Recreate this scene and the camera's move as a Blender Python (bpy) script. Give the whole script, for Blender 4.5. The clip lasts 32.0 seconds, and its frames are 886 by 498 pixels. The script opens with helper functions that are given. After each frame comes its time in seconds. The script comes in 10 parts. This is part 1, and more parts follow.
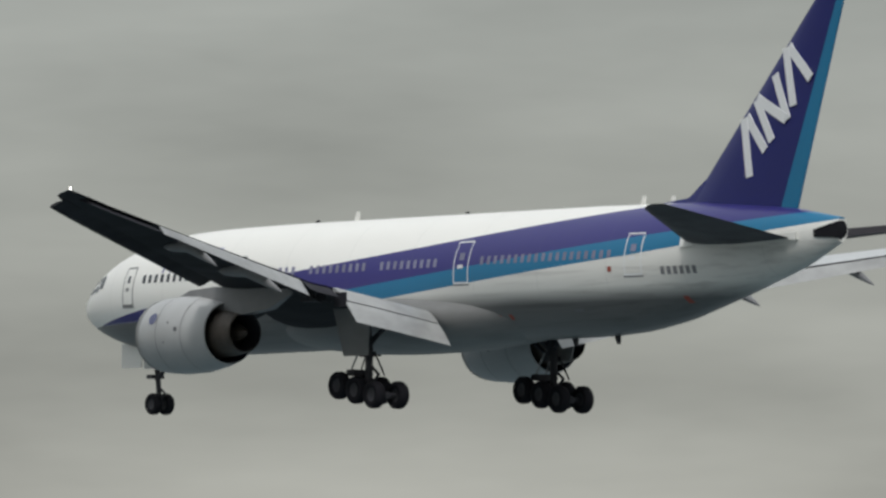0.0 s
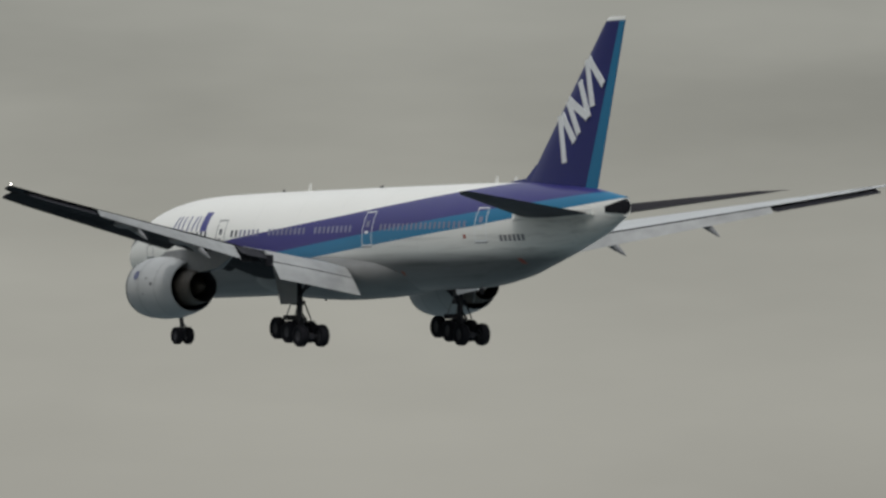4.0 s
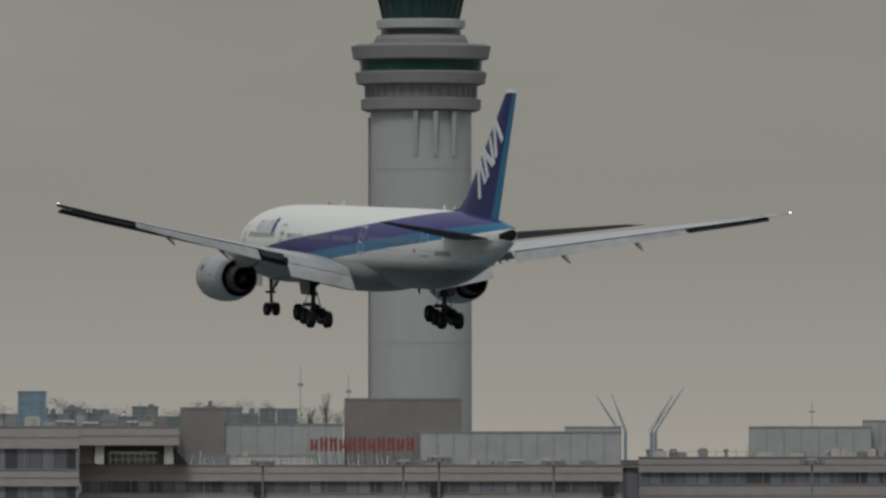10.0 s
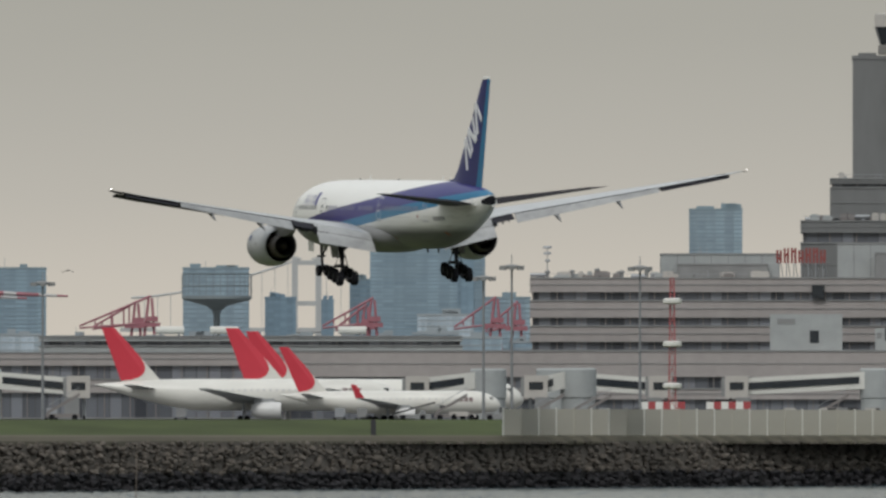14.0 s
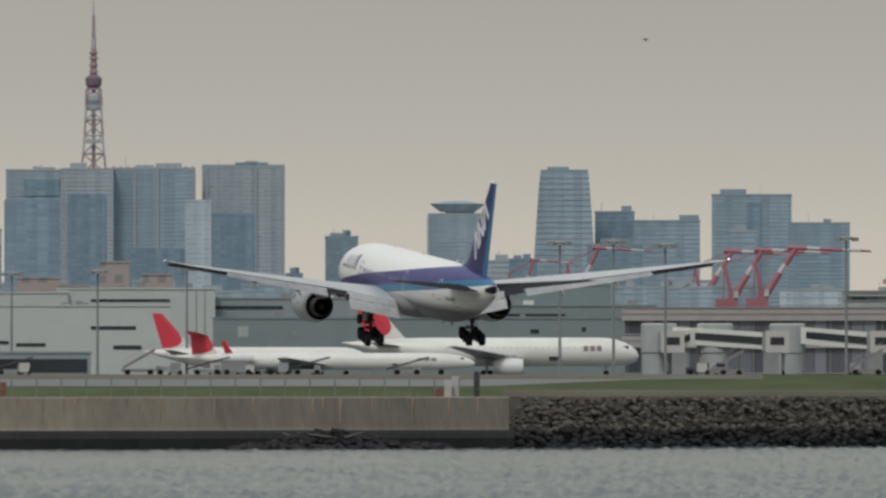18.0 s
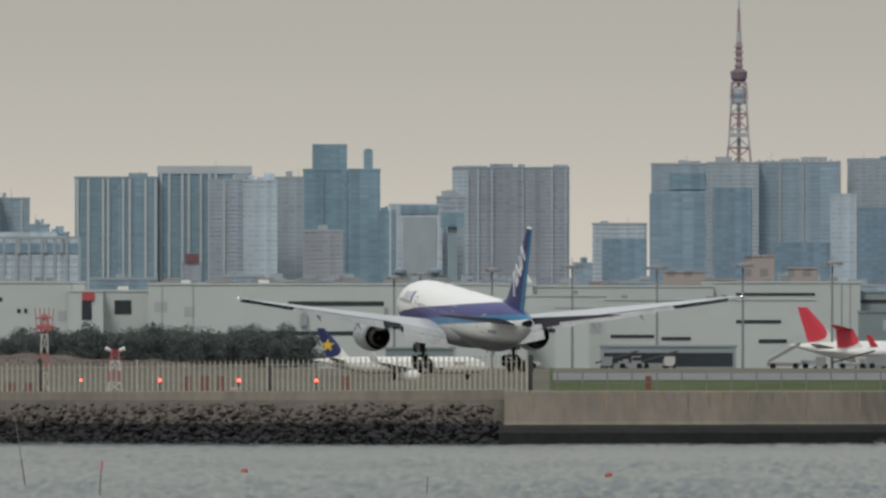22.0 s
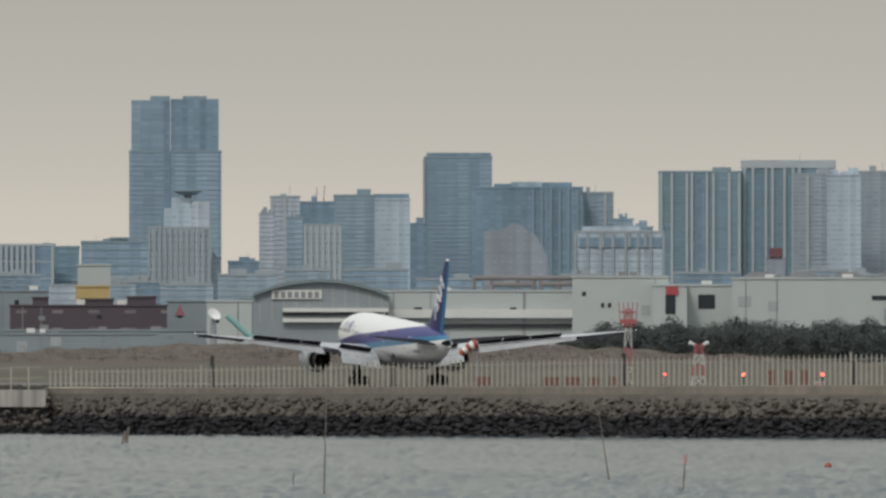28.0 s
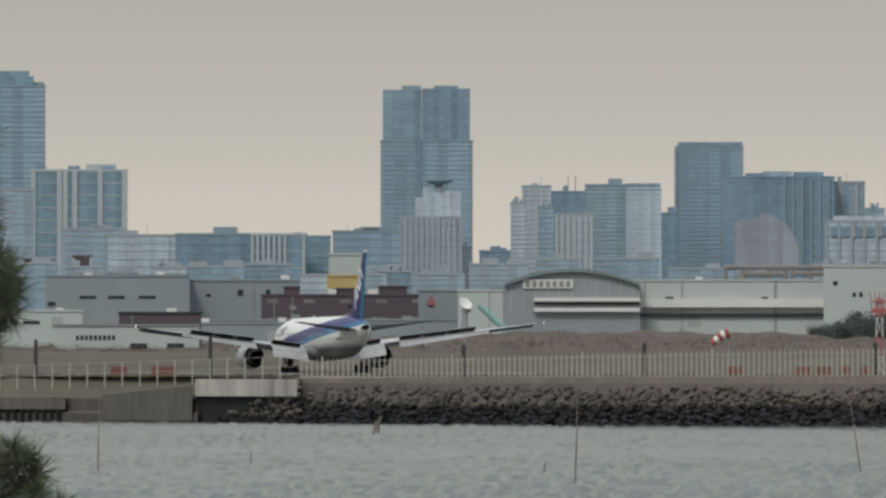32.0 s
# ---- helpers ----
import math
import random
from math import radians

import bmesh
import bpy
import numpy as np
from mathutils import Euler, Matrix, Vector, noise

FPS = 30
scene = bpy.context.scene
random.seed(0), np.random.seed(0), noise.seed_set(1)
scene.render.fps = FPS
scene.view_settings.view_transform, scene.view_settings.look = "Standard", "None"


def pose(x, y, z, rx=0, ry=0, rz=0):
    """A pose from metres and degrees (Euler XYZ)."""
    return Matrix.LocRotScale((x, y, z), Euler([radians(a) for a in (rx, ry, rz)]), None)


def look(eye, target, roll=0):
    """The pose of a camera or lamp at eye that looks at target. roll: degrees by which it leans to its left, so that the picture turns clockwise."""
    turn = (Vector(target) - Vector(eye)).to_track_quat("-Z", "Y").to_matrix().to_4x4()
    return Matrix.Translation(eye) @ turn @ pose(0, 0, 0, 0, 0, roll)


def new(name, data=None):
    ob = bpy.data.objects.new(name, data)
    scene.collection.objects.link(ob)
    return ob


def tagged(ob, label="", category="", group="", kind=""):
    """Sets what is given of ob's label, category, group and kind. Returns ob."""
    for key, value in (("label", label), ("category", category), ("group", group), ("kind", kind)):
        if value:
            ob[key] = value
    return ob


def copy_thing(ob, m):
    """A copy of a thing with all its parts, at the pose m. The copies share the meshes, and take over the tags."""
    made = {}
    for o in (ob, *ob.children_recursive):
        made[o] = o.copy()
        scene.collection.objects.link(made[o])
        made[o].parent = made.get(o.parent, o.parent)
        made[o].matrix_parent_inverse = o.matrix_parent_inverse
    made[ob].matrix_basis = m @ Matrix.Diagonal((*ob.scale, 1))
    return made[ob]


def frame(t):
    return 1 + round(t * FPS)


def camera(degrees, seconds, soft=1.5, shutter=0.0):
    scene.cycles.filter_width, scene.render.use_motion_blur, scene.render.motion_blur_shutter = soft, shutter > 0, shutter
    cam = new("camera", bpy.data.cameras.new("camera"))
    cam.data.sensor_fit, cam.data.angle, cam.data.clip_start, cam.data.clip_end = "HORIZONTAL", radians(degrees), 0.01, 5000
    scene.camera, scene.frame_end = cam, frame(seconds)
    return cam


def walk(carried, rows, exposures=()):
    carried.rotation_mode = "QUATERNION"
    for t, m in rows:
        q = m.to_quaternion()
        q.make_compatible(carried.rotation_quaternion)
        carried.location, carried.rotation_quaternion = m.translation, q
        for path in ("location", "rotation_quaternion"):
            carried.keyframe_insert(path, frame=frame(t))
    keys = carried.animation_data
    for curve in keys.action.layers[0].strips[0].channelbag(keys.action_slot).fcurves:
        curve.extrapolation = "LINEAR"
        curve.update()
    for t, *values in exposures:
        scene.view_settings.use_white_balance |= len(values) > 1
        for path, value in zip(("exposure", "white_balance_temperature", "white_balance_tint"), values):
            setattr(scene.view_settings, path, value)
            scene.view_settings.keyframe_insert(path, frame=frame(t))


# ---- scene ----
cam = camera(2.4952, 32.0, soft=2.7)

CAM_ROWS = [
    (0.0, pose(0, 0, 4.5, 94.2082, 0, -19.9408)),
    (0.5, pose(0, 0, 4.5, 93.9755, 0, -18.8685)),
    (1.0, pose(0, 0, 4.5, 93.8087, 0, -17.8140)),
    (1.5, pose(0, 0, 4.5, 93.6397, 0, -16.8137)),
    (2.0, pose(0, 0, 4.5, 93.3734, 0, -15.9597)),
    (2.5, pose(0, 0, 4.5, 93.1285, 0, -15.1700)),
    (3.0, pose(0, 0, 4.5, 92.9328, 0, -14.3323)),
    (3.5, pose(0, 0, 4.5, 92.7192, 0, -13.4862)),
    (4.5, pose(0, 0, 4.5, 92.3806, 0, -12.0286)),
    (5.5, pose(0, 0, 4.5, 92.0823, 0, -10.6779)),
    (6.0, pose(0, 0, 4.5, 91.9441, 0, -10.0448)),
    (6.5, pose(0, 0, 4.5, 91.8052, 0, -9.4491)),
    (7.0, pose(0, 0, 4.5, 91.6761, 0, -8.9116)),
    (7.5, pose(0, 0, 4.5, 91.5883, 0, -8.4434)),
    (8.0, pose(0, 0, 4.5, 91.5331, 0, -7.7644)),
    (8.5, pose(0, 0, 4.5, 91.4854, 0, -7.3181)),
    (9.0, pose(0, 0, 4.5, 91.3906, 0, -6.8955)),
    (9.5, pose(0, 0, 4.5, 91.2622, 0, -6.4108)),
    (10.0, pose(0, 0, 4.5, 91.1256, 0, -5.9096)),
    (10.5, pose(0, 0, 4.5, 90.9798, 0, -5.4477)),
    (11.0, pose(0, 0, 4.5, 90.9057, 0, -5.0745)),
    (11.5, pose(0, 0, 4.5, 90.8565, 0, -4.6601)),
    (12.0, pose(0, 0, 4.5, 90.7555, 0, -4.3066)),
    (12.5, pose(0, 0, 4.5, 90.6105, 0, -4.0018)),
    (13.0, pose(0, 0, 4.5, 90.5319, 0, -3.6510)),
    (13.5, pose(0, 0, 4.5, 90.5257, 0, -3.2730)),
    (14.0, pose(0, 0, 4.5, 90.5352, 0, -2.8987)),
    (14.5, pose(0, 0, 4.5, 90.5427, 0, -2.5501)),
    (15.0, pose(0, 0, 4.5, 90.5166, 0, -2.1491)),
    (15.5, pose(0, 0, 4.5, 90.4819, 0, -1.8231)),
    (16.5, pose(0, 0, 4.5, 90.4507, 0, -1.3417)),
    (17.5, pose(0, 0, 4.5, 90.4127, 0, -0.8777)),
    (18.0, pose(0, 0, 4.5, 90.4085, 0, -0.6355)),
    (18.5, pose(0, 0, 4.5, 90.3992, 0, -0.2822)),
    (19.0, pose(0, 0, 4.5, 90.3963, 0, 0.0000)),
    (19.5, pose(0, 0, 4.5, 90.4106, 0, 0.1763)),
    (20.0, pose(0, 0, 4.5, 90.3996, 0, 0.4366)),
    (20.5, pose(0, 0, 4.5, 90.3904, 0, 0.6982)),
    (21.0, pose(0, 0, 4.5, 90.3842, 0, 0.9113)),
    (21.5, pose(0, 0, 4.5, 90.3882, 0, 1.0600)),
    (22.0, pose(0, 0, 4.5, 90.3910, 0, 1.1820)),
    (22.5, pose(0, 0, 4.5, 90.3901, 0, 1.3036)),
    (23.0, pose(0, 0, 4.5, 90.3761, 0, 1.4517)),
    (23.5, pose(0, 0, 4.5, 90.3754, 0, 1.6213)),
    (24.0, pose(0, 0, 4.5, 90.3861, 0, 1.7579)),
    (24.5, pose(0, 0, 4.5, 90.4012, 0, 1.8709)),
    (25.0, pose(0, 0, 4.5, 90.3966, 0, 2.0028)),
    (25.5, pose(0, 0, 4.5, 90.3914, 0, 2.1226)),
    (26.0, pose(0, 0, 4.5, 90.3922, 0, 2.3522)),
    (26.5, pose(0, 0, 4.5, 90.3907, 0, 2.4725)),
    (27.5, pose(0, 0, 4.5, 90.3759, 0, 2.7012)),
    (28.5, pose(0, 0, 4.5, 90.3719, 0, 2.9125)),
    (29.0, pose(0, 0, 4.5, 90.3479, 0, 2.9468)),
    (29.5, pose(0, 0, 4.5, 90.3571, 0, 3.0214)),
    (30.0, pose(0, 0, 4.5, 90.3611, 0, 3.1481)),
    (30.5, pose(0, 0, 4.5, 90.3691, 0, 3.2313)),
    (31.0, pose(0, 0, 4.5, 90.3702, 0, 3.3260)),
    (31.5, pose(0, 0, 4.5, 90.3583, 0, 3.4624)),
    (32.0, pose(0, 0, 4.5, 90.3452, 0, 3.5340)),
]

walk(cam, CAM_ROWS, exposures=[(0, 0.03), (3, -0.2), (6, -0.38), (9, -0.60), (10, -0.68), (10.5, -0.55), (11, -0.32), (12, -0.22), (13, 0.02), (14, -0.10), (15, -0.17), (18, -0.17), (20, -0.16), (22, -0.05), (32, -0.02)])

# ---- sky and light ----
world = bpy.data.worlds.new("overcast_sky")
scene.world = world
world.use_nodes = True
wn, wl = world.node_tree.nodes, world.node_tree.links
wn.clear()
w_out = wn.new("ShaderNodeOutputWorld")
w_bg = wn.new("ShaderNodeBackground")
w_sky = wn.new("ShaderNodeTexSky")
w_sky.sky_type = "NISHITA"
w_sky.sun_disc = False
w_sky.sun_elevation = radians(48)
w_sky.sun_rotation = radians(200)
w_sky.dust_density = 4.0
w_co = wn.new("ShaderNodeTexCoord")
w_map = wn.new("ShaderNodeMapping")
w_map.inputs["Scale"].default_value = (20.0, 20.0, 80.0)
w_noise = wn.new("ShaderNodeTexNoise")
w_noise.inputs["Scale"].default_value = 1.0
w_noise.inputs["Detail"].default_value = 5.0
w_noise.inputs["Roughness"].default_value = 0.5
w_sep = wn.new("ShaderNodeSeparateXYZ")
w_ramp = wn.new("ShaderNodeValToRGB")
w_low = w_ramp.color_ramp
w_low.elements[0].position, w_low.elements[0].color = 0.0, (0.770, 0.690, 0.590, 1)
w_low.elements[1].position, w_low.elements[1].color = 1.0, (0.751, 0.800, 0.824, 1)
for where, tone in ((0.008, (0.655, 0.608, 0.533, 1)), (0.013, (0.548, 0.524, 0.470, 1)), (0.022, (0.450, 0.439, 0.391, 1)), (0.05, (0.411, 0.406, 0.362, 1)), (0.09, (0.369, 0.385, 0.359, 1)), (0.16, (0.409, 0.430, 0.422, 1)), (0.5, (0.770, 0.820, 0.844, 1))):
    mark = w_low.elements.new(where)
    mark.color = tone
w_cl = wn.new("ShaderNodeMapRange")
w_cl.inputs["From Min"].default_value, w_cl.inputs["From Max"].default_value = 0.3, 0.7
w_cl.inputs["To Min"].default_value, w_cl.inputs["To Max"].default_value = 0.68, 1.27
w_amt = wn.new("ShaderNodeMapRange")
w_amt.inputs["From Min"].default_value, w_amt.inputs["From Max"].default_value = 0.016, 0.06
w_fade = wn.new("ShaderNodeMix")
w_fade.data_type = "FLOAT"
w_fade.inputs[2].default_value = 1.0
w_mul = wn.new("ShaderNodeVectorMath")
w_mul.operation = "SCALE"
w_dim = wn.new("ShaderNodeVectorMath")
w_dim.operation = "SCALE"
w_dim.inputs["Scale"].default_value = 0.10
w_mix = wn.new("ShaderNodeMix")
w_mix.data_type = "RGBA"
w_mix.inputs[0].default_value = 0.90
wl.new(w_co.outputs["Generated"], w_map.inputs["Vector"])
wl.new(w_map.outputs[0], w_noise.inputs["Vector"])
wl.new(w_co.outputs["Generated"], w_sep.inputs[0])
wl.new(w_sep.outputs["Z"], w_ramp.inputs[0])
wl.new(w_noise.outputs[0], w_cl.inputs["Value"])
wl.new(w_sep.outputs["Z"], w_amt.inputs["Value"])
wl.new(w_amt.outputs[0], w_fade.inputs[0])
wl.new(w_cl.outputs[0], w_fade.inputs[3])
wl.new(w_ramp.outputs["Color"], w_mul.inputs[0])
wl.new(w_fade.outputs[0], w_mul.inputs["Scale"])
wl.new(w_sky.outputs[0], w_dim.inputs[0])
wl.new(w_dim.outputs[0], w_mix.inputs[6])
wl.new(w_mul.outputs[0], w_mix.inputs[7])
# below the horizon: dark land and sea beyond the built ground
w_down = wn.new("ShaderNodeMapRange")
w_down.inputs["From Min"].default_value, w_down.inputs["From Max"].default_value = -0.03, -0.004
w_land = wn.new("ShaderNodeMix")
w_land.data_type = "RGBA"
w_land.inputs[6].default_value = (0.085, 0.090, 0.088, 1)
wl.new(w_sep.outputs["Z"], w_down.inputs["Value"])
wl.new(w_down.outputs[0], w_land.inputs[0])
wl.new(w_mix.outputs[2], w_land.inputs[7])
wl.new(w_land.outputs[2], w_bg.inputs["Color"])
w_bg.inputs["Strength"].default_value = 1.0
wl.new(w_bg.outputs[0], w_out.inputs["Surface"])

sun_data = bpy.data.lights.new("sun", "SUN")
sun_data.energy, sun_data.angle, sun_data.color = 1.4, radians(14), (1.0, 0.975, 0.94)
sun = new("sun", sun_data)
sun.matrix_basis = look((-250, -640, 800), (0, 0, 0))

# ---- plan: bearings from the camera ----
FOCAL = 36000.0
EYE = 4.5
FIELD = 7.6


def bearing(u):
    return (u - 784.0) / FOCAL


def spot(u, d):
    a = bearing(u)
    return d * math.sin(a), d * math.cos(a)


def height(v, d):
    return EYE + (690.0 - v) * d / FOCAL


def facing(u, d, z=FIELD, turn=0.0):
    """A pose on the ground at bearing u and range d: local x to the right, y away from the camera."""
    x, y = spot(u, d)
    return pose(x, y, z, 0, 0, -math.degrees(bearing(u)) + turn)


def field_z(y):
    """Height of the airfield: flat by the runway, then a low bank up to the apron."""
    return float(np.interp(y, (1600, 3000, 3260, 5000), (4.05, 4.1, 7.6, 7.6)))


# ---- mesh building ----
class Form:
    """Collects faces of one mesh."""

    def __init__(self):
        self.v, self.f, self.m = [], [], []

    def add(self, verts, faces, mat=0):
        k = len(self.v)
        self.v += [tuple(p) for p in verts]
        self.f += [tuple(i + k for i in q) for q in faces]
        self.m += [mat] * len(faces)
        return self

    def box(self, x0, x1, y0, y1, z0, z1, mat=0, m=None):
        vs = [(x0, y0, z0), (x1, y0, z0), (x1, y1, z0), (x0, y1, z0), (x0, y0, z1), (x1, y0, z1), (x1, y1, z1), (x0, y1, z1)]
        if m is not None:
            vs = [m @ Vector(p) for p in vs]
        return self.add(vs, [(0, 3, 2, 1), (4, 5, 6, 7), (0, 1, 5, 4), (1, 2, 6, 5), (2, 3, 7, 6), (3, 0, 4, 7)], mat)

    def loft(self, rings, mat=0, caps=True, closed=True):
        n = len(rings[0])
        vs = [p for r in rings for p in r]
        fs = []
        for i in range(len(rings) - 1):
            for j in range(n if closed else n - 1):
                a, b = i * n + j, i * n + (j + 1) % n
                fs.append((a, b, b + n, a + n))
        if caps:
            fs.append(tuple(range(n))[::-1])
            fs.append(tuple((len(rings) - 1) * n + j for j in range(n)))
        return self.add(vs, fs, mat)

    def tube(self, a, b, r0, r1=None, n=8, mat=0, caps=True):
        a, b = Vector(a), Vector(b)
        r1 = r0 if r1 is None else r1
        q = (b - a).to_track_quat("Z", "Y")
        ring = lambda c, r: [c + q @ Vector((r * math.cos(2 * math.pi * i / n), r * math.sin(2 * math.pi * i / n), 0)) for i in range(n)]
        return self.loft([ring(a, r0), ring(b, r1)], mat, caps)

    def lathe(self, profile, n=24, mat=0, centre=(0, 0, 0), caps=True):
        cx, cy, cz = centre
        rings = [[(cx + r * math.cos(2 * math.pi * i / n), cy + r * math.sin(2 * math.pi * i / n), cz + z) for i in range(n)] for r, z in profile]
        return self.loft(rings, mat, caps)

    def mesh(self, name, mats, smooth=False):
        me = bpy.data.meshes.new(name)
        me.from_pydata(self.v, [], self.f)
        for mt in (mats if isinstance(mats, (list, tuple)) else [mats]):
            me.materials.append(mt)
        me.polygons.foreach_set("material_index", self.m)
        if smooth:
            me.polygons.foreach_set("use_smooth", [True] * len(self.f))
        me.update()
        return me


def part(name, form, material, parent=None, label="", smooth=False):
    """One mesh object, under a thing or a part where one is given."""
    ob = new(name, form.mesh(name, material, smooth))
    if smooth:
        soften(ob)
    if parent is not None:
        ob.parent = parent
    return tagged(ob, label=label)


def soften(ob):
    """Keeps hard edges hard on a smooth mesh."""
    ob.data.set_sharp_from_angle(angle=radians(38))


def thing(name, m, label, category, group="", kind=""):
    ob = new(name)
    ob.empty_display_size = 0.5
    ob.matrix_basis = m
    return tagged(ob, label, category, group, kind)


def shared(name, data, parent, m=None, label=""):
    """Another object on the same mesh."""
    ob = new(name, data)
    ob.parent = parent
    if m is not None:
        ob.matrix_basis = m
    return tagged(ob, label=label)


# ---- materials ----
def material(name, colour, rough=0.6, metal=0.0, vary=0.12, grain=1.0, coarse=0.15, bump=0.0, glow=0.0, axes=(1, 1, 1), per_piece=0.0, spec=0.5):
    """Paint, stone or metal with fine grain and broad stains, in object space."""
    mt = bpy.data.materials.new(name)
    mt.use_nodes = True
    n, l = mt.node_tree.nodes, mt.node_tree.links
    b = n["Principled BSDF"]
    b.inputs["Roughness"].default_value = rough
    b.inputs["Metallic"].default_value = metal
    b.inputs["Specular IOR Level"].default_value = spec
    co = n.new("ShaderNodeTexCoord")
    mp = n.new("ShaderNodeMapping")
    mp.inputs["Scale"].default_value = axes
    l.new(co.outputs["Object"], mp.inputs[0])
    a = n.new("ShaderNodeTexNoise")
    a.inputs["Scale"].default_value = grain
    a.inputs["Detail"].default_value = 6
    c = n.new("ShaderNodeTexNoise")
    c.inputs["Scale"].default_value = coarse
    c.inputs["Detail"].default_value = 3
    for q in (a, c):
        l.new(mp.outputs[0], q.inputs["Vector"])
    s = n.new("ShaderNodeMath")
    s.operation = "ADD"
    l.new(a.outputs[0], s.inputs[0])
    l.new(c.outputs[0], s.inputs[1])
    r = n.new("ShaderNodeMapRange")
    r.inputs["From Min"].default_value, r.inputs["From Max"].default_value = 0.6, 1.4
    r.inputs["To Min"].default_value, r.inputs["To Max"].default_value = 1 - vary, 1 + vary
    l.new(s.outputs[0], r.inputs["Value"])
    m = n.new("ShaderNodeVectorMath")
    m.operation = "SCALE"
    m.inputs[0].default_value = colour[:3]
    last = r.outputs[0]
    if per_piece:
        info = n.new("ShaderNodeObjectInfo")
        geo = n.new("ShaderNodeNewGeometry")
        both = n.new("ShaderNodeMath")
        both.operation = "ADD"
        l.new(info.outputs["Random"], both.inputs[0])
        l.new(geo.outputs["Random Per Island"], both.inputs[1])
        fr = n.new("ShaderNodeMath")
        fr.operation = "FRACT"
        l.new(both.outputs[0], fr.inputs[0])
        pr = n.new("ShaderNodeMapRange")
        pr.inputs["To Min"].default_value, pr.inputs["To Max"].default_value = 1 - per_piece, 1 + per_piece
        l.new(fr.outputs[0], pr.inputs["Value"])
        mm = n.new("ShaderNodeMath")
        mm.operation = "MULTIPLY"
        l.new(last, mm.inputs[0])
        l.new(pr.outputs[0], mm.inputs[1])
        last = mm.outputs[0]
    l.new(last, m.inputs["Scale"])
    l.new(m.outputs[0], b.inputs["Base Color"])
    if bump:
        bp = n.new("ShaderNodeBump")
        bp.inputs["Strength"].default_value = bump
        bp.inputs["Distance"].default_value = 0.1
        l.new(a.outputs[0], bp.inputs["Height"])
        l.new(bp.outputs[0], b.inputs["Normal"])
    if glow:
        b.inputs["Emission Color"].default_value = (*colour[:3], 1)
        b.inputs["Emission Strength"].default_value = glow
    return mt


def math_node(nt, op, a, b=None):
    q = nt.nodes.new("ShaderNodeMath")
    q.operation = op
    for k, val in enumerate((a, b)):
        if val is None:
            continue
        if isinstance(val, (int, float)):
            q.inputs[k].default_value = val
        else:
            nt.links.new(val, q.inputs[k])
    return q.outputs[0]


def mixed(nt, fac, a, b):
    """Colour a where fac is 0, b where it is 1."""
    q = nt.nodes.new("ShaderNodeMix")
    q.data_type = "RGBA"
    if isinstance(fac, float):
        q.inputs[0].default_value = fac
    else:
        nt.links.new(fac, q.inputs[0])
    for k, val in ((6, a), (7, b)):
        if isinstance(val, tuple):
            q.inputs[k].default_value = (*val[:3], 1)
        else:
            nt.links.new(val, q.inputs[k])
    return q.outputs[2]


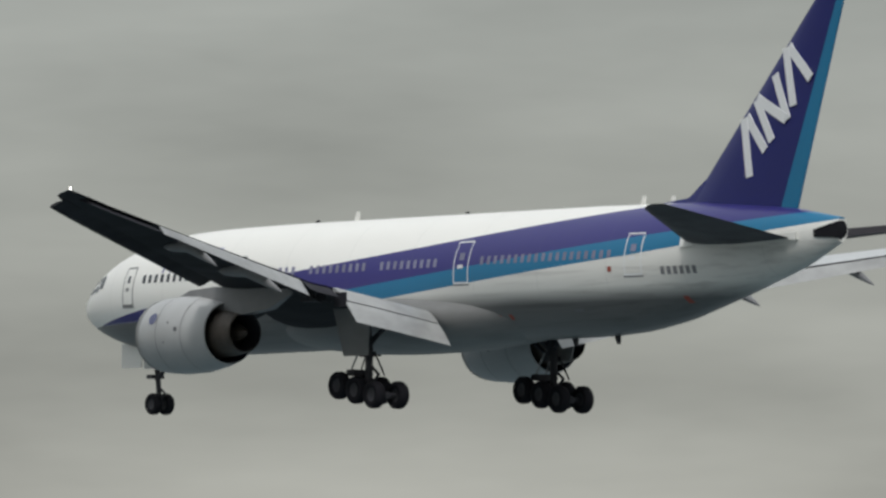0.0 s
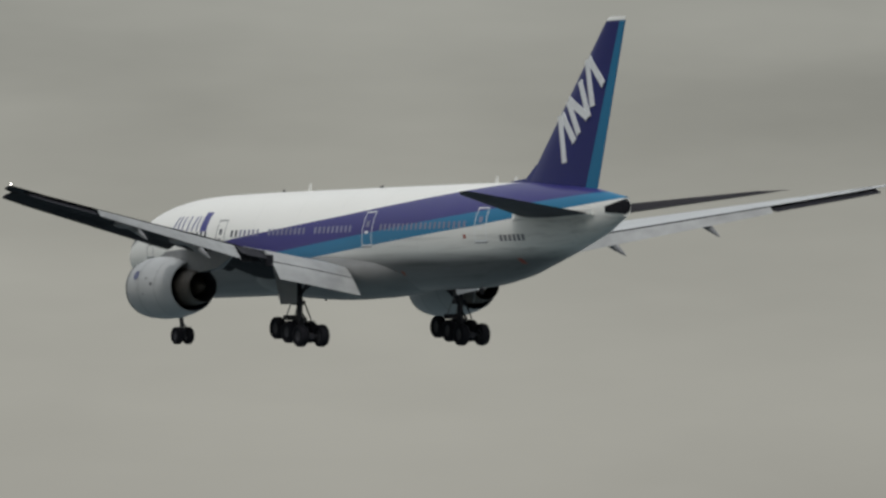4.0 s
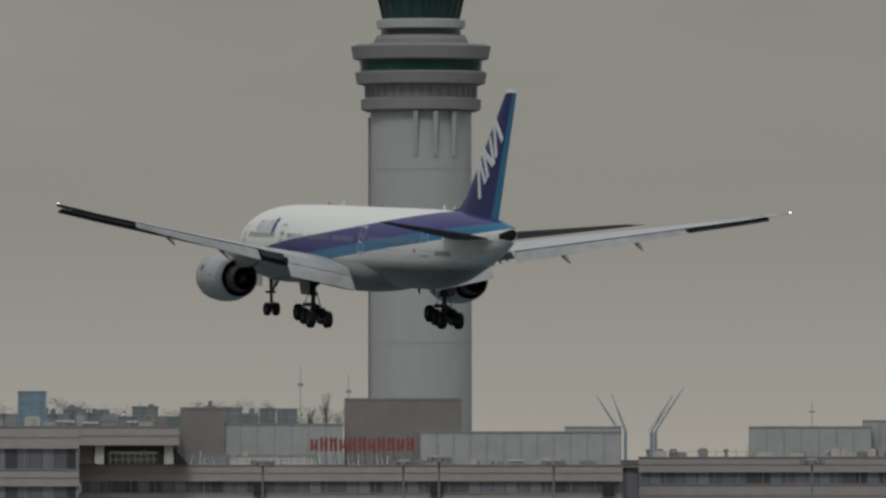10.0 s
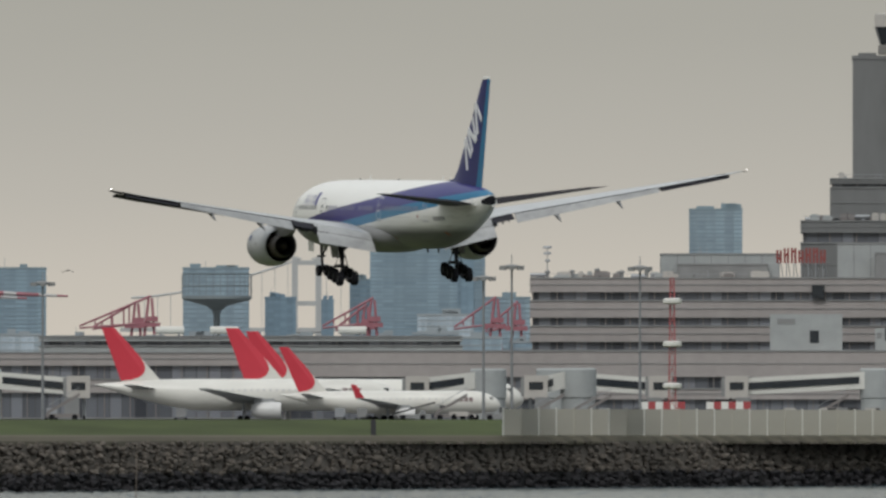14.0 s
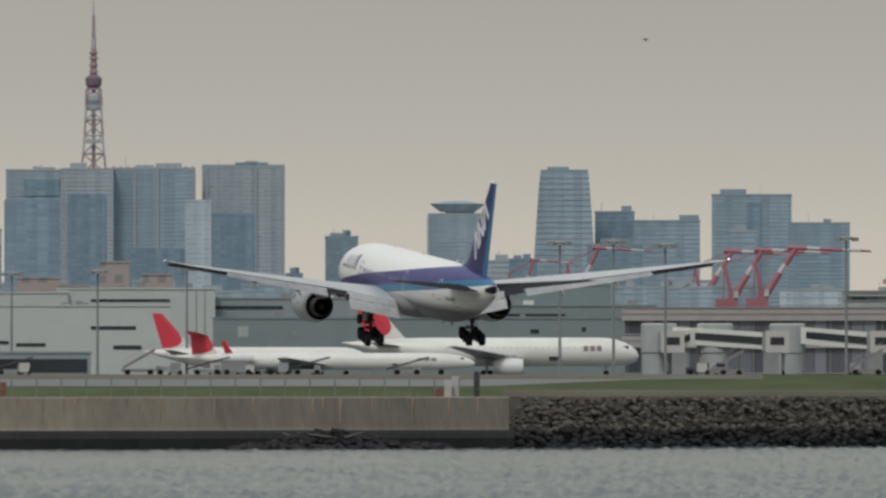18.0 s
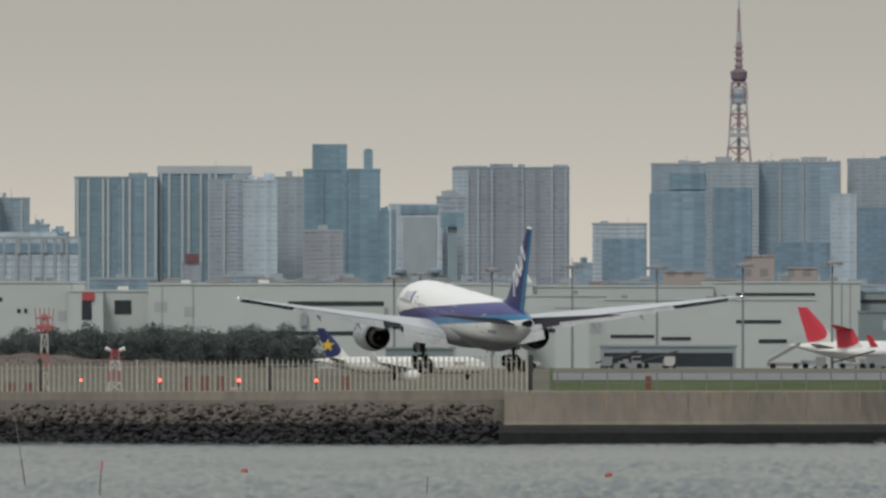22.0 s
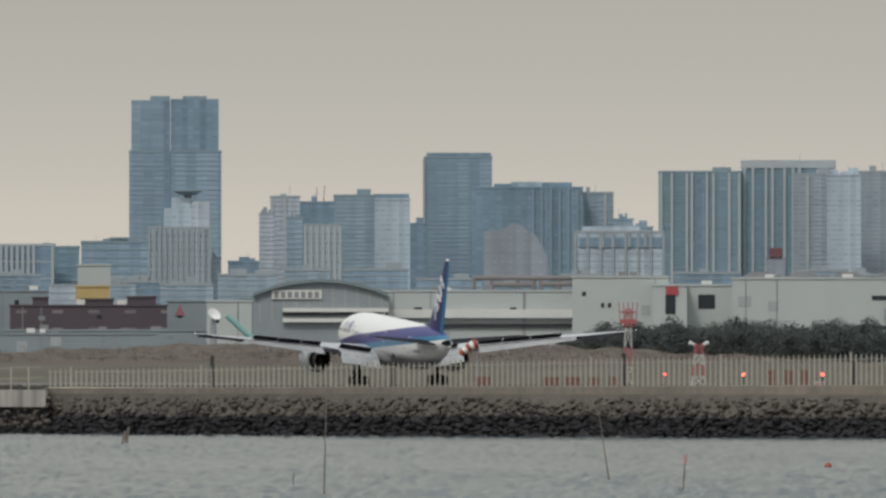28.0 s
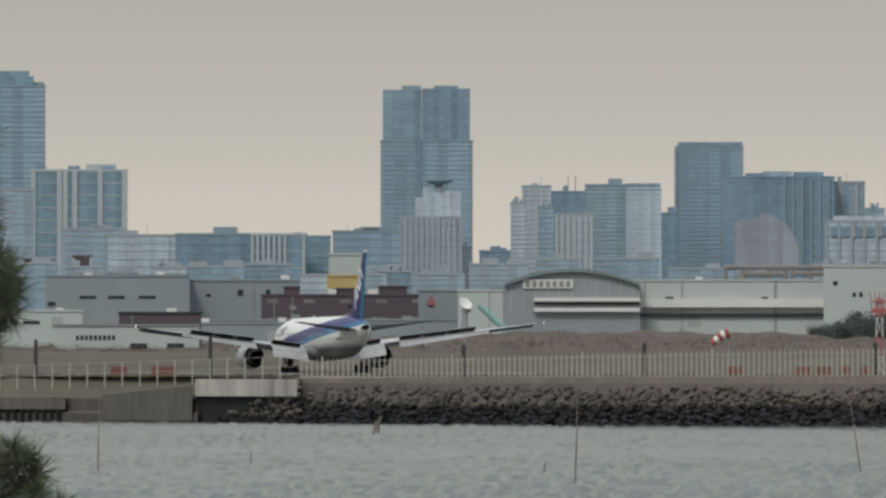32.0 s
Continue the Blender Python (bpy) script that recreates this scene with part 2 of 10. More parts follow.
def facade(name, wall, glass, storey=3.5, bay=3.0, sill=0.45, jamb=0.7, gloss=0.35, vary=0.15, spread=1.5, streak=0.0):
    """A wall with rows of windows of differing tone: storey and bay in metres, sill and jamb the glazed share."""
    mt = bpy.data.materials.new(name)
    mt.use_nodes = True
    nt = mt.node_tree
    n, l = nt.nodes, nt.links
    b = n["Principled BSDF"]
    co = n.new("ShaderNodeTexCoord")
    sp = n.new("ShaderNodeSeparateXYZ")
    l.new(co.outputs["Object"], sp.inputs[0])
    across = math_node(nt, "ADD", sp.outputs["X"], sp.outputs["Y"])
    u, v = math_node(nt, "DIVIDE", across, bay), math_node(nt, "DIVIDE", sp.outputs["Z"], storey)
    inu = math_node(nt, "LESS_THAN", math_node(nt, "FRACT", u), jamb)
    inv = math_node(nt, "LESS_THAN", math_node(nt, "FRACT", v), sill)
    win = math_node(nt, "MULTIPLY", inu, inv)
    cell = n.new("ShaderNodeCombineXYZ")
    l.new(math_node(nt, "FLOOR", u), cell.inputs[0])
    l.new(math_node(nt, "FLOOR", v), cell.inputs[1])
    wn_ = n.new("ShaderNodeTexWhiteNoise")
    wn_.noise_dimensions = "2D"
    l.new(cell.outputs[0], wn_.inputs["Vector"])
    g2 = tuple(min(1.0, c * spread + 0.06 * (spread - 1)) for c in glass)
    pane = mixed(nt, wn_.outputs["Value"], glass, g2)
    ns = n.new("ShaderNodeTexNoise")
    ns.inputs["Scale"].default_value = 0.11
    ns.inputs["Detail"].default_value = 6
    l.new(co.outputs["Object"], ns.inputs["Vector"])
    w2 = tuple(c * (1 - vary) for c in wall)
    w3 = tuple(min(1.0, c * (1 + vary)) for c in wall)
    plain = mixed(nt, ns.outputs[0], w2, w3)
    face = mixed(nt, win, plain, pane)
    if streak:
        # bays and floors of differing tone, and broad weathering that runs down the wall
        tones = []
        for k, axis in enumerate((u, v)):
            pick = n.new("ShaderNodeTexWhiteNoise")
            pick.noise_dimensions = "1D"
            l.new(math_node(nt, "FLOOR", axis), pick.inputs["W"])
            tones.append(math_node(nt, "MULTIPLY", math_node(nt, "SUBTRACT", pick.outputs["Value"], 0.5), streak * (1.0, 0.22)[k]))
        run = n.new("ShaderNodeMapping")
        run.inputs["Scale"].default_value = (0.45, 0.45, 0.04)
        l.new(co.outputs["Object"], run.inputs[0])
        wash = n.new("ShaderNodeTexNoise")
        wash.inputs["Scale"].default_value = 1.0
        wash.inputs["Detail"].default_value = 3
        l.new(run.outputs[0], wash.inputs["Vector"])
        tones.append(math_node(nt, "MULTIPLY", math_node(nt, "SUBTRACT", wash.outputs[0], 0.5), streak * 1.6))
        gain = math_node(nt, "ADD", math_node(nt, "ADD", tones[0], tones[1]), math_node(nt, "ADD", tones[2], 1.0))
        scaled = n.new("ShaderNodeVectorMath")
        scaled.operation = "SCALE"
        l.new(face, scaled.inputs[0])
        l.new(gain, scaled.inputs["Scale"])
        face = scaled.outputs[0]
    l.new(face, b.inputs["Base Color"])
    rr = math_node(nt, "SUBTRACT", 0.75, math_node(nt, "MULTIPLY", win, 0.75 - gloss))
    l.new(rr, b.inputs["Roughness"])
    return mt


WHITE = material("white_paint", (0.74, 0.735, 0.70), 0.35, vary=0.05, grain=0.5)
OFFWHITE = material("weathered_white_wall", (0.62, 0.62, 0.58), 0.7, vary=0.10, grain=0.3, coarse=0.05)
PALE = material("pale_concrete", (0.45, 0.43, 0.40), 0.8, vary=0.12, grain=0.6, coarse=0.08)
CONCRETE = material("sea_wall_concrete", (0.200, 0.172, 0.138), 0.85, vary=0.28, grain=1.2, coarse=0.12, bump=0.3, axes=(1, 1, 0.35))
WET = material("wet_dark_concrete", (0.022, 0.0215, 0.0215), 0.85, spec=0.2, vary=0.35, grain=1.5, coarse=0.2, bump=0.5)
ROCK = material("armour_rock", (0.102, 0.090, 0.077), 0.95, vary=0.30, grain=2.5, coarse=0.4, bump=0.5, per_piece=0.22, spec=0.2)
ROCK_WET = material("wet_armour_rock", (0.027, 0.026, 0.028), 0.85, vary=0.35, grain=2.5, coarse=0.4, bump=0.5, per_piece=0.18, spec=0.2)
STEEL = material("galvanised_steel", (0.30, 0.315, 0.33), 0.5, metal=0.3, vary=0.12, grain=4)
DARK_STEEL = material("dark_steel", (0.035, 0.035, 0.038), 0.5, vary=0.2, grain=4)
FENCE = material("faded_beige_fence_paint", (0.40, 0.38, 0.32), 0.65, vary=0.15, grain=3)
RED = material("red_paint", (0.37, 0.065, 0.072), 0.45, vary=0.12, grain=1)
FIN_RED = material("crimson_gloss_paint", (0.57, 0.042, 0.066), 0.4, vary=0.05, grain=0.4)
FIELD_BOX = material("sun_faded_orange_paint", (0.175, 0.075, 0.058), 0.7, vary=0.3, grain=2)
ORANGE = material("orange_rust_red_paint", (0.31, 0.07, 0.045), 0.6, vary=0.25, grain=1)
# Red dulled towards purple, with the distance haze put into the colour.
CRANE = material("hazy_red_crane_paint", (0.32, 0.125, 0.15), 0.6, vary=0.2, grain=1)
GLASS_D = material("dark_window_glass", (0.025, 0.03, 0.036), 0.2, vary=0.25, grain=0.4)
GLASS_G = material("green_tinted_glass", (0.012, 0.055, 0.048), 0.15, vary=0.4, grain=1.0, axes=(1, 1, 0.1))
QUAY = material("dark_brown_quay_concrete", (0.085, 0.072, 0.060), 0.85, vary=0.35, grain=1.2, coarse=0.15, bump=0.4, axes=(1, 1, 0.4))
FACING = material("grey_brown_quay_facing", (0.115, 0.102, 0.086), 0.85, vary=0.4, grain=0.8, coarse=0.12, bump=0.4, axes=(1, 1, 0.5))
TYRE = material("tyre_rubber", (0.012, 0.012, 0.015), 0.9, vary=0.2, grain=6, spec=0.15)
RED_LAMP = material("red_lamp_glass", (1.0, 0.07, 0.04), 0.3, glow=8.0)
WHITE_LAMP = material("white_lamp_glass", (1.0, 0.97, 0.92), 0.3, glow=8.0)
# ---- ground, water, sea wall ----
GRASS = material("short_airfield_grass", (0.066, 0.082, 0.033), 0.95, spec=0.12, vary=0.35, grain=0.25, coarse=0.012, axes=(0.35, 0.05, 1))
DRY = material("dry_brown_field_grass", (0.122, 0.112, 0.086), 0.95, spec=0.15, vary=0.30, grain=0.2, coarse=0.01, axes=(0.35, 0.05, 1))
TARMAC = material("grey_tarmac", (0.155, 0.155, 0.15), 0.85, vary=0.15, grain=0.5, coarse=0.02, axes=(0.3, 0.05, 1))


def water_material():
    mt = bpy.data.materials.new("grey_bay_water")
    mt.use_nodes = True
    nt = mt.node_tree
    n, l = nt.nodes, nt.links
    b = n["Principled BSDF"]
    b.inputs["Base Color"].default_value = (0.060, 0.075, 0.072, 1)
    b.inputs["Roughness"].default_value = 0.12
    b.inputs["IOR"].default_value = 1.33
    co = n.new("ShaderNodeTexCoord")
    heights = []
    for sx, sy, amp, det in ((0.35, 0.045, 1.0, 4), (1.3, 0.14, 0.5, 3), (3.2, 0.30, 0.35, 2), (0.05, 0.010, 1.2, 2)):
        mp = n.new("ShaderNodeMapping")
        mp.inputs["Scale"].default_value = (sx, sy, 1)
        l.new(co.outputs["Object"], mp.inputs[0])
        t = n.new("ShaderNodeTexNoise")
        t.inputs["Scale"].default_value = 1.0
        t.inputs["Detail"].default_value = det
        l.new(mp.outputs[0], t.inputs["Vector"])
        heights.append(math_node(nt, "MULTIPLY", t.outputs[0], amp))
    hsum = math_node(nt, "ADD", math_node(nt, "ADD", heights[0], heights[1]), math_node(nt, "ADD", heights[2], heights[3]))
    bp = n.new("ShaderNodeBump")
    bp.inputs["Strength"].default_value = 0.75
    bp.inputs["Distance"].default_value = 0.25
    l.new(hsum, bp.inputs["Height"])
    l.new(bp.outputs[0], b.inputs["Normal"])
    tone = n.new("ShaderNodeMapRange")
    tone.inputs["From Min"].default_value, tone.inputs["From Max"].default_value = 1.1, 1.95
    l.new(hsum, tone.inputs["Value"])
    l.new(mixed(nt, tone.outputs[0], (0.046, 0.071, 0.082), (0.100, 0.138, 0.156)), b.inputs["Base Color"])
    return mt


WATER = water_material()
SHORE_U = (-6000, -2200, -1200, -200, 784, 1900, 3000, 5000, 9000, 14500)
SHORE_D = (2200, 1820, 1687, 1620, 1636, 1723, 1906, 2080, 2400, 2750)


def shore(u):
    """Range of the waterline, its bends eased over a few metres."""
    return sum(float(np.interp(u + k, SHORE_U, SHORE_D)) for k in range(-320, 321, 80)) / 9


def sink(u):
    """The crest of the sea wall drops slowly to the west."""
    return float(np.interp(u, (-2200, -1700, -800, 0, 150), (-0.50, -0.49, -0.33, -0.18, -0.08)))


def strip_along(u0, u1, step, profile, mat, name, label="", kind="structure", drop=False):
    """A band along the shore: profile is (metres behind the waterline, z) from front to back."""
    f = Form()
    us = sorted(set(list(np.arange(u0, u1, step)) + [u1] + [q for q in SHORE_U if u0 < q < u1]))
    rings = []
    for u in us:
        rings.append([(*spot(u, shore(u) + d), z + (sink(u) if drop else 0.0)) for d, z in profile])
    f.loft(rings, 0, False, False)
    ob = part(name, f, mat)
    return tagged(ob, label, "", "", kind)


def build_ground():
    # airfield: one sheet from the sea wall to the horizon
    f = Form()
    us = (-6000, -2200, -1200, -200, 784, 1900, 3000, 5000, 9000, 14500)
    cols = []
    for u in us:
        col = []
        for k, d in enumerate((shore(u) + 9, shore(u) + 30, 2150, 2500, 2800, 3000, 3060, 3130, 3200, 3260, 3400, 3700, 4200, 4980)):
            d = max(d, shore(u) + 9 + 22 * k)
            x, y = spot(u, d)
            col.append((x, y, field_z(d)))
        cols.append(col)
    f.loft(cols, 0, False, False)
    ob = part("ground", f, GRASS)
    tagged(ob, "flat airfield grass behind the sea wall", "", "", "structure")
    # water from the near bank to the sea wall
    f = Form()
    f.add([(-900, 40, -0.25), (1800, 40, -0.25), (1800, 2700, -0.25), (-900, 2700, -0.25)], [(0, 1, 2, 3)])
    tagged(part("water", f, WATER), "grey bay water", "", "", "structure")
    # seabed and near bank on which the camera stands
    f = Form()
    f.add([(-900, -400, -4), (1800, -400, -4), (1800, 5200, -4), (-900, 5200, -4)], [(0, 1, 2, 3)])
    tagged(part("seabed", f, TARMAC), "bed under the water", "", "", "structure")
    f = Form()
    f.loft([[(x, -400, -3), (x, -400, 2.9), (x, 62, 2.9), (x, 70, 1.6), (x, 78, -3)] for x in (-400, 400)], 0, True)
    tagged(part("near_bank", f, PALE), "concrete bank at the water", "", "", "structure")


build_ground()


def waves():
    """The choppy surface in front of the sea wall."""
    nu, nd = 2010, 330
    us, ds = np.linspace(-2500, 4200, nu), np.geomspace(640, 1990, nd)
    uu, dd = np.meshgrid(us, ds, indexing="ij")
    ang = (uu - 784.0) / FOCAL
    x, y = dd * np.sin(ang), dd * np.cos(ang)
    rs = np.random.RandomState(4)
    z = np.zeros_like(x)
    for lam, amp, count, aim, wide in ((30.0, 0.016, 4, 1.2, 0.4), (11.0, 0.022, 6, 1.2, 0.6), (4.5, 0.024, 8, 0.9, 0.7), (2.2, 0.028, 9, 0.6, 0.8), (1.1, 0.026, 9, 0.3, 0.7), (0.6, 0.017, 8, 0.2, 0.6)):
        for _ in range(count):
            th = rs.normal(aim, wide)
            k = 2 * math.pi / (lam * rs.uniform(0.75, 1.3))
            ph = rs.uniform(0, 6.28)
            arg = k * (x * math.cos(th) + y * math.sin(th)) + ph
            z += amp * rs.uniform(0.6, 1.2) * (np.sin(arg) + 0.25 * np.cos(2 * arg))
    z *= 0.8 + 0.35 * np.sin(x * 0.035 + 2 * np.sin(y * 0.006)) * np.sin(y * 0.013)
    vs = np.stack([x, y, z], -1).reshape(-1, 3)
    i, j = np.meshgrid(np.arange(nu - 1), np.arange(nd - 1), indexing="ij")
    a = (i * nd + j).ravel()
    fs = np.stack([a, a + nd, a + nd + 1, a + 1], -1)
    me = bpy.data.meshes.new("water_surface")
    me.vertices.add(len(vs))
    me.vertices.foreach_set("co", vs.ravel())
    me.loops.add(fs.size)
    me.loops.foreach_set("vertex_index", fs.ravel())
    me.polygons.add(len(fs))
    me.polygons.foreach_set("loop_start", np.arange(0, fs.size, 4))
    me.polygons.foreach_set("loop_total", np.full(len(fs), 4))
    me.materials.append(WATER)
    me.update(calc_edges=True)
    me.polygons.foreach_set("use_smooth", [True] * len(fs))
    ob = new("water_surface", me)
    return tagged(ob, "grey-green choppy bay water with small waves", "", "", "structure")


WAVES = waves()


def field_band(name, d0, d1, u0, u1, mat, label, lift=0.02):
    f = Form()
    cols = []
    for u in np.linspace(u0, u1, 24):
        cols.append([(*spot(u, d), field_z(d) + lift) for d in sorted(list(np.linspace(max(d0, shore(u) + 12), d1, 12)) + [min(max(3000, d0), d1)])])
    f.loft(cols, 0, False, False)
    tagged(part(name, f, mat), label, "", "", "structure")


field_band("dry_grass", 1690, 3262, -6000, 230, DRY, "dry brown grass behind the fence", 0.03)
def runway():
    """A straight strip under the landing path."""
    along, side = Vector((-0.2489, 0.9685, 0)), Vector((0.9685, 0.2489, 0))
    start = side * 549.4
    f = Form()
    cols = []
    for q in (-30, 30):
        cols.append([tuple((start + along * s + side * q).to_2d()) + (field_z((start + along * s).y) + 0.05,) for s in np.linspace(1920, 2975, 20)])
    f.loft(cols, 0, False, False)
    tagged(part("runway", f, TARMAC), "grey asphalt runway seen edge on", "", "", "structure")


runway()
def taxiway():
    """Grey paving on the upper part of the bank before the apron, running out into the grass."""
    cols = []
    for u in np.linspace(236, 1750, 24):
        d0 = float(np.interp(u, (236, 1250, 1750), (3112, 3112, 3256)))
        cols.append([(*spot(u, d), field_z(d) + 0.06) for d in np.linspace(d0, max(3200, d0 + 8), 5)])
    tagged(part("taxiway", Form().loft(cols, 0, False, False), TARMAC), "grey taxiway paving before the apron", "", "", "structure")


taxiway()
field_band("verge", 3196, 3264, 236, 1750, DRY, "worn brown verge before the apron", 0.05)
field_band("apron", 3262, 4970, -6000, 14000, TARMAC, "grey concrete apron", 0.04)


# ---- sea wall, rocks, fences ----
strip_along(-6000, -1870, 150, ((0, -2), (0.15, 0.8), (1.2, 1.0), (1.5, 2.14), (2.4, 2.18)), QUAY, "sea_wall", "dark brown weathered quay wall")
strip_along(-6000, -1870, 150, ((2.4, 2.17), (5.5, 2.9), (9.5, 4.07)), DRY, "quay_slope", "dry brown grass slope behind the quay")
for u0, u1, z0, z1, mt, lb in ((-2040, -1880, 2.45, 3.30, FACING, "grey-brown concrete facing that rises to the slab"), (-2400, -2105, 2.2, 2.25, FACING, "low weathered concrete face of the quay")):
    rings = []
    for u in np.linspace(u0, u1, 5):
        z = z0 + (z1 - z0) * (u - u0) / (u1 - u0)
        rings.append([(*spot(u, shore(u) + q), w) for q, w in ((-0.3, 1.15 if u1 < -2000 else 0.2), (-0.1, z), (2.0, z + 0.04), (2.6, z - 0.5))])
    tagged(part("quay_facing", Form().loft(rings, 0, False, False), mt), lb, "", "", "structure")
fender = Form().box(-0.16, 0.16, -0.25, 0.25, -1.0, 1.15).mesh("fender_pile", WET)
for u in np.arange(-2390, -2105, 13):
    ob = new("fender_pile", fender)
    ob.matrix_basis = facing(u, shore(u) - 0.45, 0)
    tagged(ob, "short dark fender pile at the quay foot", "pile", "fender piles")
# Near-black wet concrete is used here to carry the shade under the slab.
strip_along(-1872, -1690, 60, ((1.2, -2), (1.4, 2.6), (3.0, 3.0), (6.0, 3.9), (9.5, 4.05)), WET, "sea_wall", "dark recess behind the slab")
strip_along(-1700, 150, 100, ((5.4, 2.3), (6.4, 3.3), (6.6, 4.45), (8.4, 4.5), (9.5, 4.05)), CONCRETE, "sea_wall", "concrete sea wall crest behind rock armour", drop=True)
strip_along(-1700, 150, 100, ((0.5, -2), (3.0, 0.4), (4.3, 1.6)), WET, "wet_slope", "dark wet slope under rock armour")
strip_along(-1700, 150, 100, ((4.3, 1.6), (5.4, 2.6), (6.38, 3.5)), ROCK, "rubble_slope", "brown rubble slope under rock armour")
BARE_WALL = strip_along(150, 1300, 100, ((2.4, 1.5), (2.6, 1.8), (3.4, 4.2), (4.2, 4.28), (4.4, 4.1), (9.5, 4.05)), CONCRETE, "sea_wall", "weathered bare concrete sea wall")
rust = material("pale_rust_stain", (0.235, 0.165, 0.110), 0.85, vary=0.4, grain=2.5, coarse=0.4)
stain_rnd = random.Random(27)
for u in np.arange(205, 1290, 22):
    if stain_rnd.random() < 0.25:
        continue
    k, half, q = stain_rnd.uniform(0.25, 0.85), stain_rnd.uniform(0.04, 0.12), u + stain_rnd.uniform(-6, 6)
    x, y = spot(q, shore(q) + 3.4)
    x1, y1 = spot(q, shore(q) + 3.4 - 0.8 * k)
    part("rust_stain", Form().add([(x - half, y - 0.05, 4.19), (x + half, y - 0.05, 4.19), (x1 + half * 0.3, y1 - 0.05, 4.19 - 2.4 * k), (x1 - half * 0.3, y1 - 0.05, 4.19 - 2.4 * k)], [(0, 3, 2, 1)]), rust, BARE_WALL)
strip_along(140, 1310, 60, ((0, -2), (0.2, 0.9), (0.9, 1.35), (2.2, 1.55), (2.6, 1.5)), WET, "wet_apron", "dark wet concrete foot of the sea wall")
strip_along(1290, 14500, 150, ((5.6, 2.6), (6.4, 4.3), (7.6, 4.7), (9.0, 4.85), (24.0, 4.8), (45.0, 4.06)), DRY, "grass_bank", "dry brown grass bank behind the rocks")
strip_along(1300, 14500, 150, ((0.5, -2), (3.0, 0.4), (4.1, 1.5)), WET, "wet_slope", "dark wet slope under rock armour")
strip_along(1300, 14500, 150, ((4.1, 1.5), (5.3, 2.6), (6.45, 4.28)), ROCK, "rubble_slope", "brown rubble slope under rock armour")


def rock_mesh(seed, flat=0.72):
    rnd = random.Random(seed)
    g = (1 + 5 ** 0.5) / 2
    base = [(-1, g, 0), (1, g, 0), (-1, -g, 0), (1, -g, 0), (0, -1, g), (0, 1, g), (0, -1, -g), (0, 1, -g), (g, 0, -1), (g, 0, 1), (-g, 0, -1), (-g, 0, 1)]
    tri = [(0, 11, 5), (0, 5, 1), (0, 1, 7), (0, 7, 10), (0, 10, 11), (1, 5, 9), (5, 11, 4), (11, 10, 2), (10, 7, 6), (7, 1, 8), (3, 9, 4), (3, 4, 2), (3, 2, 6), (3, 6, 8), (3, 8, 9), (4, 9, 5), (2, 4, 11), (6, 2, 10), (8, 6, 7), (9, 8, 1)]
    vs = []
    for p in base:
        k = rnd.uniform(0.38, 0.62)
        vs.append((p[0] * k * 1.15 * 0.55, p[1] * k * 0.55, p[2] * k * flat * 0.55))
    return Form().add(vs, tri)


def build_rocks():
    forms = [rock_mesh(i) for i in range(10)]
    upper = [f.mesh("rock", ROCK) for f in forms]
    lower = [f.mesh("rock_wet", ROCK_WET) for f in forms]
    rnd = random.Random(5)
    armour = thing("rock_armour", pose(0, 0, 0), "grey boulders piled against the sea wall", "rocks", kind="structure")
    rest, rest_low = Form(), Form()
    made = 0
    for u0, u1 in ((-1845, 145), (1300, 4300)):
        wpx = 36000.0 / 1650
        u = u0
        while u < u1:
            for tier in range(13):
                left = u0 < 0
                k = tier / 12.0
                low = tier < ((7 if u > -1690 else 3) if left else 5)
                dd = 0.5 + 5.6 * k + rnd.uniform(-0.4, 0.4)
                z = -0.05 + (3.12 if left else 4.1) * k + rnd.uniform(-0.2, 0.2) * (0.45 if tier > 9 else 1.0)
                uu = u + rnd.uniform(-8, 8)
                end = min(uu - u0, (u1 - uu) if u1 < 2000 else 999)
                if (end < 26 and tier > 6 + end / 4) or (uu < -1690 and tier > 1 + (uu + 1845) / 13):
                    continue
                if uu < -1690:
                    dd = min(dd, 1.1)
                size = (rnd.uniform(0.4, 0.85) if not low else rnd.uniform(0.5, 0.95)) * (0.86 if left else 1.0)
                x, y = spot(uu, shore(uu) + dd)
                m = Matrix.Translation((x, y, z)) @ Euler((rnd.uniform(-0.5, 0.5), rnd.uniform(-0.5, 0.5), rnd.uniform(0, 6.28))).to_matrix().to_4x4() @ Matrix.Diagonal((size, size * rnd.uniform(0.7, 1.1), size * rnd.uniform(0.75, 1.05), 1))
                k = rnd.randrange(10)
                near = (0 < uu < 145) or (1300 < uu < 1600)
                if near and made < 300 and not (low and rnd.random() < 0.3):
                    ob = shared("rock", (lower if low else upper)[k], armour)
                    ob.matrix_basis = m
                    made += 1
                else:
                    (rest_low if low else rest).add([m @ Vector(p) for p in forms[k].v], forms[k].f)
            u += wpx * 0.50
    a = part("boulder_bank", rest, ROCK, armour)
    b = part("wet_boulder_bank", rest_low, ROCK_WET, armour, "dark wet boulders at the waterline")
    for q in (a, b):
        tagged(q, kind="stuff")


build_rocks()

# debris at the foot of the bare wall and small rocks in the water
for u, d, s in ((960, -2.0, 2.2), (1010, -1.5, 1.6), (860, -1.8, 1.3), (915, -2.2, 1.8), (1060, -2.4, 1.2), (-825, -14, 1.0), (-640, -13, 0.9), (-660, -15, 0.8), (-380, -12, 1.0), (-1050, -16, 0.8)):
    f = rock_mesh(int(u) % 97)
    ob = part("shore_rock", f, ROCK_WET)
    x, y = spot(u, shore(u) + d)
    ob.matrix_basis = Matrix.Translation((x, y, 0.08)) @ Matrix.Diagonal((s * 1.5, s, s * 0.55, 1))
    tagged(ob, "low dark wet rock at the waterline", "rock", "rocks at the waterline")


